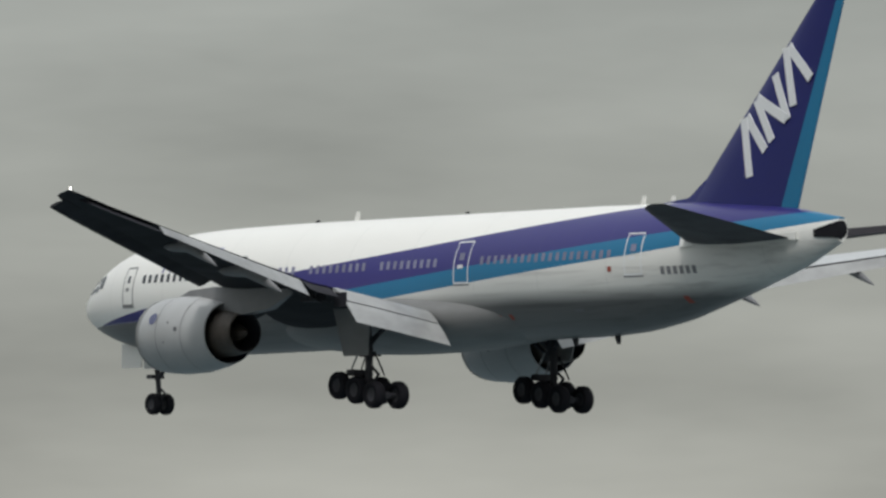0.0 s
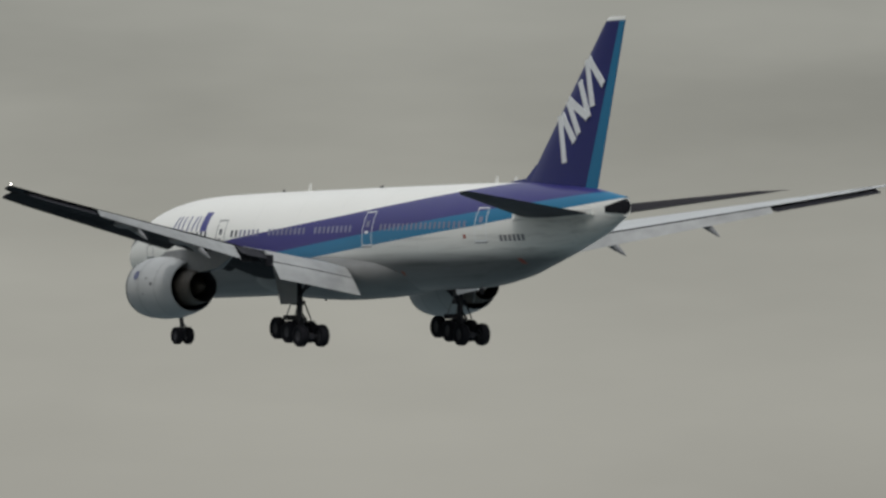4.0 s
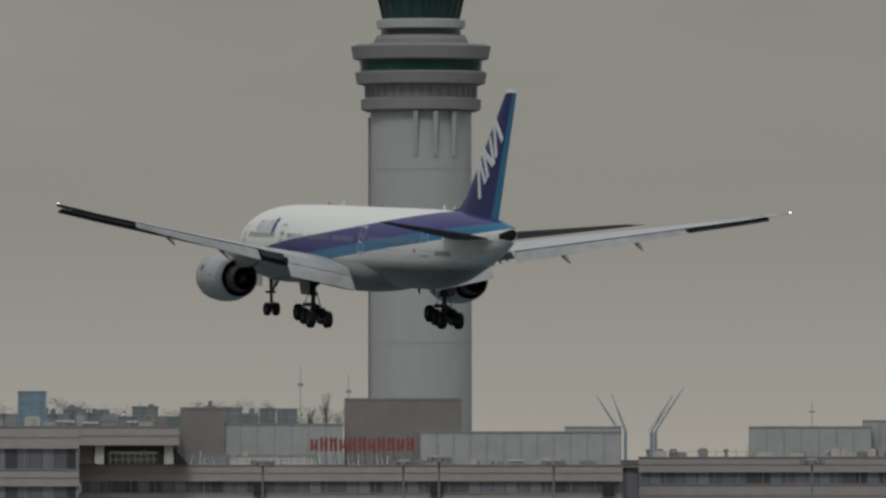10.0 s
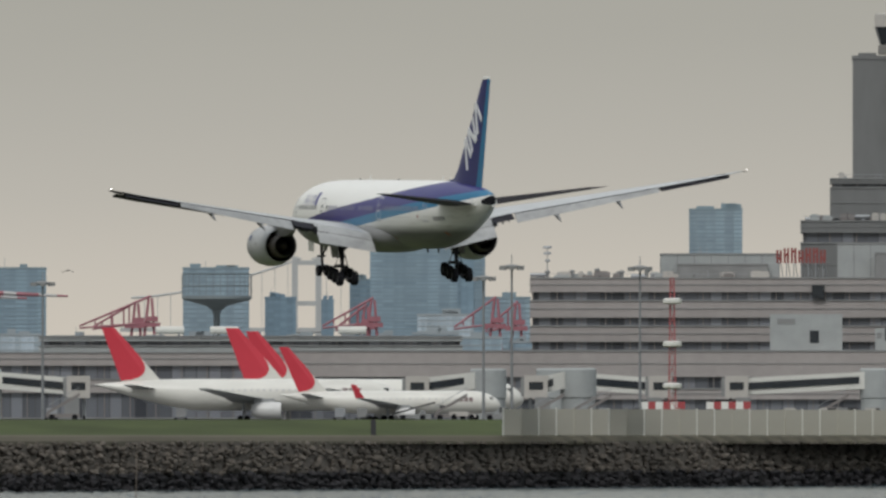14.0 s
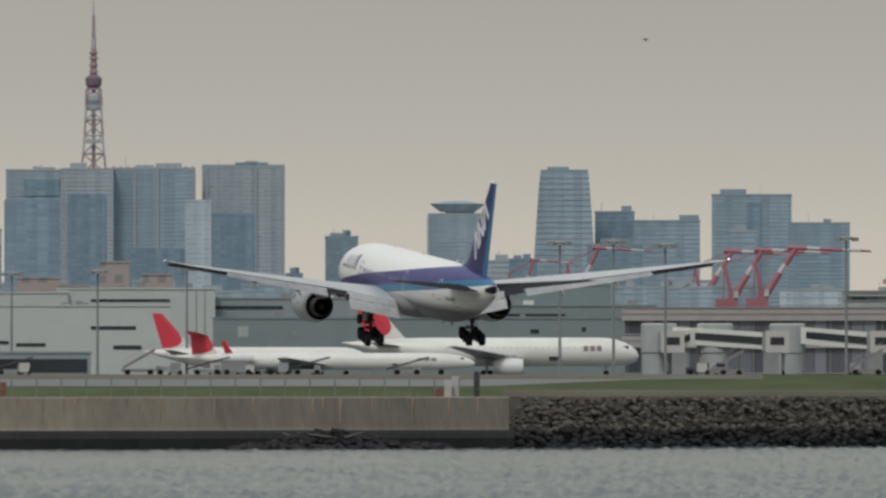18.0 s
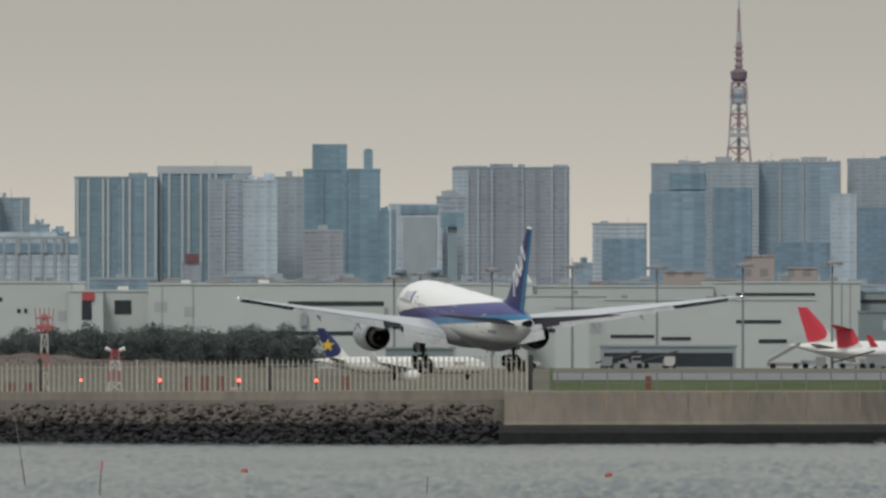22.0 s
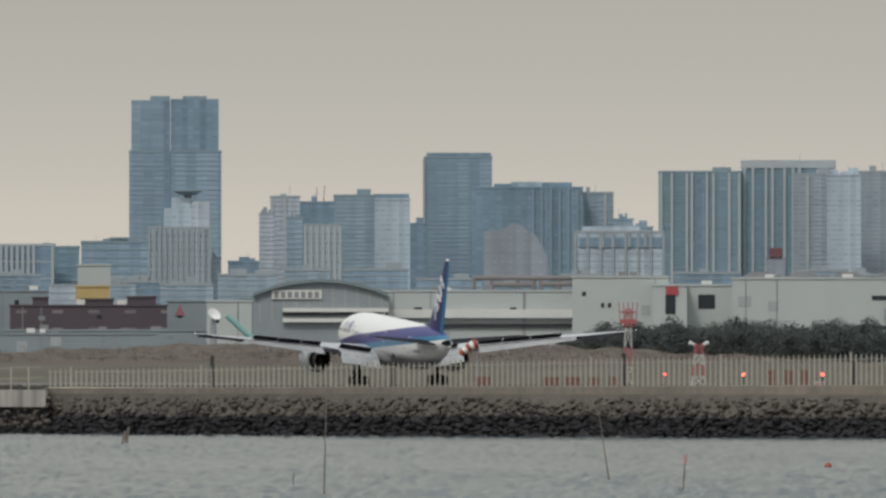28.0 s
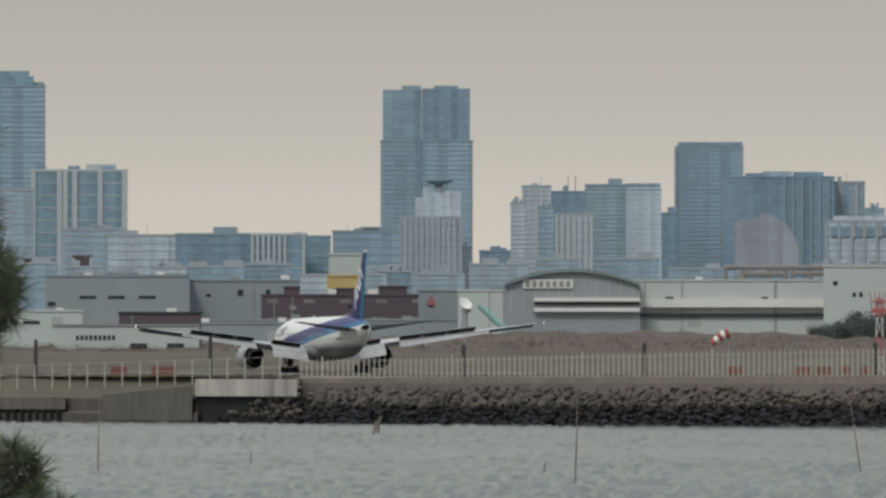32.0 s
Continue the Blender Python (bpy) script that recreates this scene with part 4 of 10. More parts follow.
# concourse in front with dark window strip
# The lower row is dark glazing put where open bays lie in shade.
slab_building("concourse", 1500, 2330, 536, 660, 3612, ((560, 583), (608, 652)), "low pale concourse with a dark window strip", 20)
slab_building("concourse", 1890, 2640, 507, 660, 3640, ((517, 524),), "pale grey upper storey of the concourse", 16, wall=PLANT)
for u in (2122, 2218, 2445):
    t = thing("roof_tank", facing(u, 3642, height(507, 3640)), "white horizontal tank on the concourse roof", "tank", "tanks on the concourse roof")
    part("tank_shell", Form().tube((-2.5, 2, 0.95), (2.5, 2, 0.95), 0.72, 0.72, 14), OFFWHITE, t)
    for x in (-1.6, 1.6):
        part("saddle", Form().box(x - 0.2, x + 0.2, 1.4, 2.6, -0.1, 0.5), STEEL, t)
# Here too the lower dark row stands for shaded bays.
slab_building("concourse", 2330, 3530, 533, 660, 3614, ((580, 600), (620, 654)), "low pale concourse with a dark window strip", 20)
slab_building("concourse", 3530, 6400, 517, 660, 3616, ((545, 566), (590, 606)), "low pale concourse with dark window strips", 20)

ROOFS = ((2759, 3523, 404, D1), (3523, 3853, 296, D1 - 8), (3853, 4815, 364, D1), (4843, 6400, 350, D1 + 40))


def roof_at(u):
    """Height and range of the terminal roof's front edge at a bearing."""
    for a, b, v, d in ROOFS:
        if a <= u <= b:
            return height(v, d), d
    return height(350, D1 + 40), D1 + 40


def roof_unit_on(u0, u1, v0, back, mat, label, deep=8, name="roof_plant"):
    z, d = roof_at((u0 + u1) / 2)
    d += back
    return roof_unit(u0, u1, v0, 690 - (z - 0.02 - EYE) * FOCAL / d, d, mat, label, deep, name)


for u0, u1, v0, v1, dd, mt, lb in ((3303, 3480, 343, 388, 20, PLANT, "pale plant screen on the terminal roof"), (3370, 3470, 360, 388, 6, ROOF_GREY, "dark louvred plant on the terminal roof"), (4323, 4530, 247, 308, 30, TAN, "brown plant block on the terminal roof"), (4109, 4319, 292, 342, 24, PLANT, "pale plant screen on the terminal roof"), (4033, 4109, 263, 342, 22, TAN, "brown stair tower on the terminal roof"), (4457, 4812, 306, 352, 26, PLANT, "long pale plant screen on the terminal roof"), (3860, 4030, 318, 350, 14, ROOF_GREY, "dark covered roof terrace"), (5039, 5255, 297, 347, 20, PLANT, "pale plant block on the terminal roof"), (5240, 5420, 286, 347, 30, PLANT, "teal-grey plant block on the roof"), (4713, 4812, 297, 352, 34, PLANT, "pale plant block on the terminal roof"), (2990, 3200, 362, 402, 14, PLANT, "pale roof plant behind the sign"), (3020, 3180, 380, 403, 8, ROOF_GREY, "low grey louvred roof plant")):
    roof_unit_on(u0, u1, v0, dd * 0.6 + 3, mt, lb)
roof_unit_on(3880, 4120, 346, 2, STEEL, "grey steel railing frames along the roof edge", 0.4, "roof_screen")
roof_unit_on(4120, 4270, 348, 2, OFFWHITE, "row of pale roof panels", 0.4, "roof_screen")
rnd = random.Random(11)
for u in list(np.arange(2790, 3010, 44)) + list(np.arange(4860, 5030, 46)) + list(np.arange(5260, 5700, 61)):
    z, d = roof_at(u)
    h = rnd.uniform(0.5, 1.3)
    t = thing("roof_vent", facing(u, d + 8, z), "small grey vent on the terminal roof", "vent", "roof vents")
    part("stack", Form().tube((0, 0, -0.2), (0, 0, h), 0.3, 0.3, 8), ROOF_GREY, t)
    part("cowl", Form().lathe([(0.3, h - 0.1), (0.5, h), (0.5, h + 0.3), (0.15, h + 0.5)], 10), ROOF_GREY, t)
for u, v0, dd in ((3060, 348, 36), (3072, 352, 38), (2790, 352, 9), (4245, 190, 33), (4330, 205, 32), (5700, 300, 15), (5150, 252, 32)):
    z, d = roof_at(u)
    t = thing("roof_aerial", facing(u, d + dd, z), "thin steel aerial on the roof", "aerial", "roof aerials")
    h = height(v0, d + dd) - z
    part("pole", Form().tube((0, 0, -0.1), (0, 0, h), 0.12, 0.05, 6), STEEL, t)
    if u == 2790:
        for k in (0.55, 0.8, 1.0):
            part("dish", Form().lathe([(0.1, -0.15), (0.9 * k, 0), (0.7 * k, 0.35)], 12, 0, (0, 0, h * k)), STEEL, t)
    else:
        part("cross_bar", Form().box(-0.5, 0.5, -0.04, 0.04, h * 0.8, h * 0.83), STEEL, t)


frames = thing("roof_railing", facing(4135, D1 + 1.2, roof_at(4100)[0]), "row of small grey steel frames along the roof edge", "railing")
rnd = random.Random(31)
for u in np.arange(3880, 4400, 8.5):
    x = (u - 4135) * D1 / FOCAL
    h = rnd.uniform(1.2, 2.6)
    part("frame_post", Form().tube((x, 0, -0.05), (x + rnd.uniform(-0.5, 0.5), 0.6, h), 0.09, 0.07, 5), STEEL if rnd.random() < 0.6 else OFFWHITE, frames)
part("frame_rail", Form().box((3880 - 4135) * D1 / FOCAL, (4395 - 4135) * D1 / FOCAL, 0.2, 0.3, 1.25, 1.37), STEEL, frames)


SIGN_RED = material("faded_dark_red_sign", (0.24, 0.055, 0.05), 0.7, vary=0.2, grain=1)


def bar_sign(u0, u1, v0, v1, d, count, label):
    """Unreadable roof lettering as plain red bars on a frame."""
    w = (u1 - u0) * d / FOCAL
    h = (v1 - v0) * d / FOCAL
    t = thing("roof_sign", facing((u0 + u1) / 2, d, height(v1, d)), label, "sign")
    step = w / count
    for i in range(count):
        x = -w / 2 + step * (i + 0.5)
        for q in (-0.26, 0.22):
            part("sign_bar", Form().box(x + step * (q - 0.15), x + step * (q + 0.15), -0.15, 0.1, h * 0.48, h * (1.0 if (i * 7) % 3 else 0.93)), SIGN_RED, t)
        part("sign_bar", Form().box(x - step * 0.26, x + step * 0.22, -0.12, 0.08, h * (0.60 + 0.12 * (i % 3)), h * (0.68 + 0.12 * (i % 3))), SIGN_RED, t)
        f = Form()
        f.tube((x, 0.1, h * 0.8), (x + 0.7, 1.6, 0), 0.09, 0.09, 6)
        f.tube((x, 0, 0), (x, 0, h * 0.5), 0.09, 0.09, 6)
        part("strut", f, STEEL, t)


bar_sign(4261, 4448, 316, 363.5, D1 + 1, 11, "red unreadable roof sign on steel struts")
bar_sign(3194, 3284, 352, 403.5, D1 + 1, 7, "red unreadable roof sign on steel struts")
ob = part("wall_sign", Form().box(-1.0, -0.5, -0.1, 0, 0, 1.9).box(-0.5, 2.6, -0.1, 0, 0, 0.9).box(2.0, 2.6, -0.1, 0, 0.9, 2.6).box(0.6, 1.1, -0.1, 0, 0.9, 1.5), RED, block, "faded red emblem bars")
ob.matrix_basis = pose((3607 - 3688) * 3625 / FOCAL, -0.25, height(328, D1 - 8) - FIELD)

def terminal_canopy():
    """The top storey of the block runs on as a deep canopy over an open terrace."""
    d = D1 - 8
    uc = 3942
    sc = d / FOCAL
    x = lambda u: (u - uc) * sc
    base = height(364, D1)
    z = lambda v: height(v, d) - base
    t = thing("terminal_canopy", facing(uc, d, base), "deep pink-grey canopy over a dark roof terrace", "canopy")
    part("fascia", Form().box(x(3853.5), x(4030), 0, 36, z(330), z(296)), STONE, t)
    part("fascia_joint", Form().box(x(3853.5), x(4030), -0.12, 0, z(314), z(312)).box(x(3853.5), x(4031), -0.18, 0, z(298), z(296)), ROOF_GREY, t)
    part("back_wall", Form().box(x(3853.5), x(4005), 12, 13, 0, z(330)), GLASS_D, t, "dark glazing at the back of the terrace")
    part("timber_panel", Form().box(x(3853.5), x(3879), 3.5, 4, 0, z(330)), TAN, t, "brown panel")
    for u in (3889, 4012):
        part("column", Form().box(x(u) - 0.8, x(u) + 0.8, 1.5, 3.1, 0, z(330)), PALE, t, "square pale column")
    for u in np.arange(3908, 3992, 11):
        part("terrace_frame", Form().box(x(u) - 0.12, x(u) + 0.12, 5, 5.3, 0, z(342)), OFFWHITE, t, "pale steel frame")
    part("terrace_rail", Form().box(x(3906), x(3992), 5, 5.3, z(345), z(341)).box(x(3906), x(3992), 5, 5.3, z(356), z(354)), OFFWHITE, t)
    part("stair_run", Form().loft([[(x(4006), 6, z(330)), (x(4018), 6, z(330)), (x(4018), 9, z(330)), (x(4006), 9, z(330))], [(x(4026), 6, 0), (x(4046), 6, 0), (x(4046), 9, 0), (x(4026), 9, 0)]]), DARK_STEEL, t, "dark sloping stair")


terminal_canopy()


def roof_clutter(u0, u1, v_foot, d, count, seed, tall, label):
    """Small plant, rails and posts that crowd a roof edge."""
    rn = random.Random(seed)
    uc = (u0 + u1) / 2
    t = thing("roof_clutter", facing(uc, d, height(v_foot, d)), label, "roof plant")
    sc = d / FOCAL
    for i in range(count):
        xx = (rn.uniform(u0, u1) - uc) * sc
        h = tall * rn.uniform(0.35, 1.0)
        k = rn.random()
        y = rn.uniform(0.5, 8)
        if k < 0.45:
            w = rn.uniform(0.35, 1.5)
            part("unit", Form().box(xx - w, xx + w, y, y + 2, -0.05, h * 0.75).box(xx - w * 0.7, xx + w * 0.7, y + 0.3, y + 1.6, h * 0.75, h * 0.85), (ROOF_GREY, PLANT, PALE, TAN)[rn.randrange(4)], t)
        elif k < 0.85:
            part("post", Form().tube((xx, y, -0.05), (xx + rn.uniform(-0.3, 0.3), y, h), 0.07, 0.05, 5), STEEL if k < 0.7 else DARK_STEEL, t)
        else:
            part("duct", Form().tube((xx - 1.4, y, h * 0.5), (xx + 1.4, y, h * 0.5), 0.35, 0.35, 8).box(xx - 0.2, xx + 0.2, y - 0.2, y + 0.2, -0.05, h * 0.5), STEEL, t)
    part("edge_rail", Form().box((u0 - uc) * sc, (u1 - uc) * sc, 0.2, 0.26, tall * 0.42, tall * 0.42 + 0.07), STEEL, t)
    return t


roof_clutter(3600, 4010, 296.5, D1 - 7, 60, 4, 2.7, "crowd of grey plant and posts on the block roof")
t = roof_clutter(3526, 3602, 296.5, D1 - 7, 8, 5, 1.4, "teal glazed railing with small plant on the block roof")
part("glazed_rail", Form().box(-3.8, 3.8, -0.1, 0.0, 0, 2.2), GLASS_G, t, "teal glass screen")
roof_clutter(3242, 3420, 303.5, 3731, 22, 6, 1.8, "small plant and rails on the annex roof")
roof_clutter(3300, 3520, 228.5, 3756, 10, 7, 1.5, "small plant on the podium roof")
roof_clutter(2770, 3190, 404.5, D1 + 4, 40, 8, 1.5, "small plant and rails along the wing roof")
roof_clutter(4400, 4800, 364.5, D1 + 3, 30, 9, 1.6, "small plant and rails along the wing roof")
roof_clutter(4860, 5600, 350.5, D1 + 44, 46, 12, 2.0, "small plant and rails along the far wing roof")
for u, v0, v1 in ((3269, 417, 440), (4172, 396, 418), (4172, 446, 468), (4485, 396, 418), (4485, 446, 468), (4790, 398, 420)):
    w = 1.1
    ob = part("wall_box", Form().box(-w, w, -0.9, 0.0, 0, (v1 - v0) * D1 / FOCAL).box(-w * 0.8, w * 0.8, -1.0, -0.9, 0.3, (v1 - v0) * D1 / FOCAL - 0.3), GLASS_D)
    ob.matrix_basis = facing(u, D1 - 0.15, height(v1, D1))
    tagged(ob, "small dark box on the terminal wall", "wall box", "dark wall boxes")


# ---- old control tower ----
def old_tower():
    d = 3760
    base = FIELD
    uc = 3440
    s = d / FOCAL
    z = lambda v: height(v, d) - base
    x = lambda u: (u - uc) * s
    t = thing("old_control_tower", facing(uc, d, base), "grey concrete control tower with banded core and twin shafts", "control tower")
    for a, b, v in ((3330, 3397, 13), (3509, 3547, 13)):
        f = Form().box(x(a), x(b), 2, 12, 0, z(v))
        f.box(x(a) - 0.15, x(b) + 0.15, 1.85, 12.15, z(v) - 0.5, z(v) + 0.2)
        part("shaft", f, TOWER_GREY, t)
    part("stair_head", Form().box(x(3340), x(3372), 4, 10, z(13), z(6)), TOWER_GREY, t)
    for v0, v1 in ((-4, 30), (45, 79), (93, 128), (133, 160)):
        part("floor_band", Form().box(x(3394), x(3512), 0, 13, z(v1), z(v0)), TOWER_BAND, t, "pale concrete band")
    for v0, v1 in ((30, 45), (79, 93), (128, 216)):
        if v0 < 100:
            part("window_band", Form().box(x(3397), x(3509), 0.8, 12, z(v1), z(v0)), GLASS_D, t, "dark window band")
    part("cross_beam", Form().box(x(3397), x(3512), 3, 12, z(165), z(128)), TOWER_GREY, t)
    for a, b in ((3394, 3424), (3447, 3512)):
        part("leg", Form().box(x(a), x(b), 3, 12, z(240), z(165)), TOWER_GREY if a < 3400 else TAN, t)
    part("portal_head", Form().box(x(3402), x(3500), 1.5, 3, z(162), z(132)), PALE, t)
    n = 8
    def ring(r, v):
        return [(x(3439) + r * math.cos(2 * math.pi * (j + 0.5) / n), 6 + r * math.sin(2 * math.pi * (j + 0.5) / n), z(v)) for j in range(n)]
    part("cab_base", Form().loft([ring(7.2, 8), ring(7.2, -6), ring(6.8, -8)]), TOWER_BAND, t)
    part("cab_glass", Form().loft([ring(6.5, -6), ring(7.6, -40)]), GLASS_D, t, "dark outward-leaning cab glazing")
    for j in range(n):
        part("cab_mullion", Form().tube(Vector(ring(6.6, -6)[j]), Vector(ring(7.7, -40)[j]), 0.18, 0.18, 5), ROOF_GREY, t)
    part("cab_roof", Form().loft([ring(7.9, -40), ring(7.9, -62), ring(7.4, -64)]), PALE, t)
    part("upper_deck", Form().loft([ring(3.9, -64), ring(3.7, -78)]), ROOF_GREY, t)
    f = Form()
    f.lathe([(0.3, -2.3), (1.5, -1.9), (2.25, -0.8), (2.35, 0.2), (1.9, 1.4), (1.0, 2.15), (0.1, 2.4)], 20, 0, (x(3436), 6, z(-88)))
    part("radome", f, OFFWHITE, t, "white spherical radome", smooth=True)
    # podium steps
    podium = slab_building("tower_podium", 3290, 3690, 228, 420, d - 6, ((238, 244), (300, 312)), "stepped grey podium of the control tower", 24, TOWER_GREY)[0]
    slab_building("tower_annex", 3238, 3530, 303, 420, d - 30, ((325, 342),), "grey annex beside the control tower", 20, TOWER_GREY)
    roof_unit(3420, 3500, 266, 303, d - 32, ROOF_GREY, "dark grey plant on the annex roof", 4)
    part("round_clock", Form().lathe([(0.1, -0.1), (1.15, -0.1), (1.15, 0.1), (0.1, 0.1)], 18), WHITE, podium, "round pale disc on the podium wall").matrix_basis = pose((3583 - 3490) * d / FOCAL, -0.25, height(263, d) - base, 90, 0, 0)
    rnd = random.Random(3)
    f = Form()
    for u in (3545, 3556, 3573, 3592, 3608, 3617, 3631, 3642):
        xx = (u - 3490) * d / FOCAL
        f = Form().tube((xx, 4, height(228, d) - base), (xx, 4, height(228 - rnd.uniform(18, 45), d) - base), 0.10, 0.05, 6)
        part("whip_aerial", f, ROOF_GREY, podium)


old_tower()


# ---- new control tower ----
def new_tower():
    d = 3800
    uc = 4458
    s = d / FOCAL
    z = lambda v: height(v, d) - FIELD
    t = thing("control_tower", facing(uc, d, FIELD), "tall pale control tower with ringed green-glazed head", "control tower")
    r = 91 * s
    f = Form()
    f.lathe([(r, 0), (r * 0.985, z(-270))], 40, 0, (0, r, 0))
    part("shaft", f, TOWER_PALE, t, "smooth pale panelled shaft", smooth=True)
    part("service_rail", Form().box(-r - 0.25, -r + 0.5, r - 0.5, r + 0.5, 0, z(-252)), TAN, t, "dark service riser on the shaft")
    joint = material("faint_panel_joint", (0.33, 0.343, 0.34), 0.7, vary=0.1)
    for k in range(1, 9):
        zz = z(-262) * k / 9
        part("shaft_joint", Form().lathe([(r * 1.0009, zz - 0.04), (r * 1.0009, zz + 0.04)], 40, 0, (0, r, 0), False), joint, t)
    for a in (-6, 16.5, 40):
        ang = radians(a)
        f = Form()
        x0, y0 = r * math.sin(ang), r - r * math.cos(ang)
        f.loft([[(x0 - 0.3, y0 - 0.1, z(-182)), (x0 + 0.3, y0 - 0.1, z(-182)), (x0 + 0.3, y0 + 0.6, z(-182)), (x0 - 0.3, y0 + 0.6, z(-182))], [(x0 - 0.45, y0 - 1.3, z(-262)), (x0 + 0.45, y0 - 1.3, z(-262)), (x0 + 0.45, y0 + 0.6, z(-262)), (x0 - 0.45, y0 + 0.6, z(-262))]])
        part("bracket", f, TOWER_PALE, t)

    def disc(name, mat, prof, label=""):
        f = Form()
        f.lathe([(q * s, z(v)) for q, v in prof], 40, 0, (0, r, 0))
        return part(name, f, mat, t, label, smooth=True)

    disc("lower_ring", RING_GREY, ((96, -262), (106, -266), (107, -284), (98, -287)), "grey ring gallery")
    disc("neck", RING_GREY, ((97, -286), (100, -309)))
    for j in range(36):
        q = 2 * math.pi * j / 36
        part("neck_slot", Form().box(-0.28, 0.28, -0.05, 0.05, z(-289), z(-306)), TOWER_GREY, t).matrix_basis = pose(99.5 * s * math.cos(q), r + 99.5 * s * math.sin(q), 0, 0, 0, math.degrees(q) + 90)
    disc("middle_ring", RING_GREY, ((100, -308), (114, -312), (117, -331), (112, -334)), "grey ring gallery")
    disc("green_glazing", GLASS_G, ((108, -333), (110, -354)), "green glazed office ring")
    disc("wide_ring", RING_GREY, ((110, -353), (120, -356), (124, -378), (116, -382)), "wide grey ring gallery")
    disc("deck_step", RING_GREY, ((84, -382), (84, -386), (78, -398)))
    disc("thin_ring", ROOF_GREY, ((80, -386), (83, -390), (76, -398)))
    disc("slot_band", GLASS_D, ((71, -397), (71, -410)), "dark slotted band")
    disc("cab_base", TOWER_PALE, ((72, -409), (78, -411), (79, -424), (70, -427)), "pale cab base ring")
    disc("cab_glazing", GLASS_G, ((67, -426), (75, -464)), "green-tinted outward-leaning cab glazing")
    for j in range(24):
        a = 2 * math.pi * j / 24
        part("cab_mullion", Form().tube((67.3 * s * math.cos(a), r + 67.3 * s * math.sin(a), z(-426)), (75.4 * s * math.cos(a), r + 75.4 * s * math.sin(a), z(-464)), 0.16, 0.16, 5), DARK_STEEL, t)
    disc("cab_roof", RING_GREY, ((78, -463), (89, -474), (91, -482), (85, -484)), "flared grey cab roof")
    disc("roof_dome", TOWER_PALE, ((20, -484), (18, -497), (10, -507), (2, -511)), "small pale dome on the cab roof")
    f = Form()
    f.tube((0, r, z(-508)), (0, r, z(-545)), 0.25, 0.1, 8)
    f.box(-0.9, 0.9, r - 0.3, r + 0.3, z(-518), z(-515))
    f.box(-1.2, 1.2, r - 0.2, r + 0.2, z(-528), z(-522))
    part("radar_mast", f, STEEL, t)
    for q, hh in ((-78, 18), (-70, 14), (-58, 20), (-45, 12), (40, 12), (52, 18), (66, 20), (76, 18), (82, 14), (-64, 16)):
        part("whip_aerial", Form().tube((q * s, r - 0.5, z(-484)), (q * s, r - 0.5, z(-484 - hh)), 0.1, 0.06, 6), ROOF_GREY, t)


new_tower()


# ---- red-rimmed radio beacon ----
def beacon():
    d = 3700
    s = d / FOCAL
    z = lambda v: height(v, d) - FIELD
    t = thing("radio_beacon", facing(5569, d, FIELD), "red-rimmed round beacon platform with many aerials", "beacon")
    for v in (240, 228):
        part("rim_ring", Form().lathe([(93 * s, z(v)), (96 * s, z(v)), (96 * s, z(v - 2.6)), (93 * s, z(v - 2.6))], 40, 0, (0, 0, 0)), CRANE, t, "dull red platform rim")
    for j in range(48):
        a = 2 * math.pi * j / 48
        part("rim_brace", Form().tube((95 * s * math.cos(a), 95 * s * math.sin(a), z(240)), (95 * s * math.cos(a + 0.13), 95 * s * math.sin(a + 0.13), z(227)), 0.16, 0.16, 5), CRANE, t)
    f = Form()
    for j in range(12):
        a = 2 * math.pi * j / 12
        f.tube((90 * s * math.cos(a), 90 * s * math.sin(a), z(240)), (14 * s * math.cos(a), 14 * s * math.sin(a), z(262)), 0.15, 0.15, 5)
    part("truss", f, CRANE, t)
    part("pillar", Form().lathe([(3.2, 0), (3.0, z(240))], 20), TOWER_GREY, t)
    for j in range(16):
        a = 2 * math.pi * j / 16
        part("aerial", Form().tube((86 * s * math.cos(a), 86 * s * math.sin(a), z(228)), (86 * s * math.cos(a), 86 * s * math.sin(a), z(212)), 0.14, 0.08, 6), TAN, t)
    for q in (-86, -30, 34, 86):
        part("tall_aerial", Form().tube((q * s, -2, z(228)), (q * s, -2, z(195)), 0.14, 0.05, 6), TAN, t)


beacon()


# ---- round gantry deck ----
def round_deck():
    d = 3760
    s = d / FOCAL
    z = lambda v: height(v, d) - FIELD
    DECK = material("dark_blue_grey_steel_deck", (0.20, 0.235, 0.25), 0.6, vary=0.15, grain=0.5)
    t = thing("round_deck", facing(2205, d, FIELD), "dark steel round deck flared above a stem", "deck")
    part("bowl", Form().lathe([(9 * s, z(462)), (20 * s, z(454)), (58 * s, z(444)), (62 * s, z(442)), (62 * s, z(437)), (58 * s, z(437)), (20 * s, z(448))], 32), DECK, t, "flared bowl", smooth=True)
    part("stem", Form().lathe([(9 * s, 0), (6 * s, z(500)), (6 * s, z(470)), (9 * s, z(461))], 18), DECK, t, smooth=True)
    part("railing", Form().lathe([(60 * s, z(399)), (61 * s, z(399)), (61 * s, z(397.8)), (60 * s, z(397.8))], 32), DECK, t)
    part("middle_rail", Form().lathe([(61 * s, z(419)), (62 * s, z(419)), (62 * s, z(418)), (61 * s, z(418))], 32), DECK, t)
    for j in range(30):
        a = 2 * math.pi * j / 30
        part("rail_post", Form().tube((61.5 * s * math.cos(a), 61.5 * s * math.sin(a), z(437)), (61.5 * s * math.cos(a), 61.5 * s * math.sin(a), z(398)), 0.07, 0.07, 5), DECK, t)


round_deck()


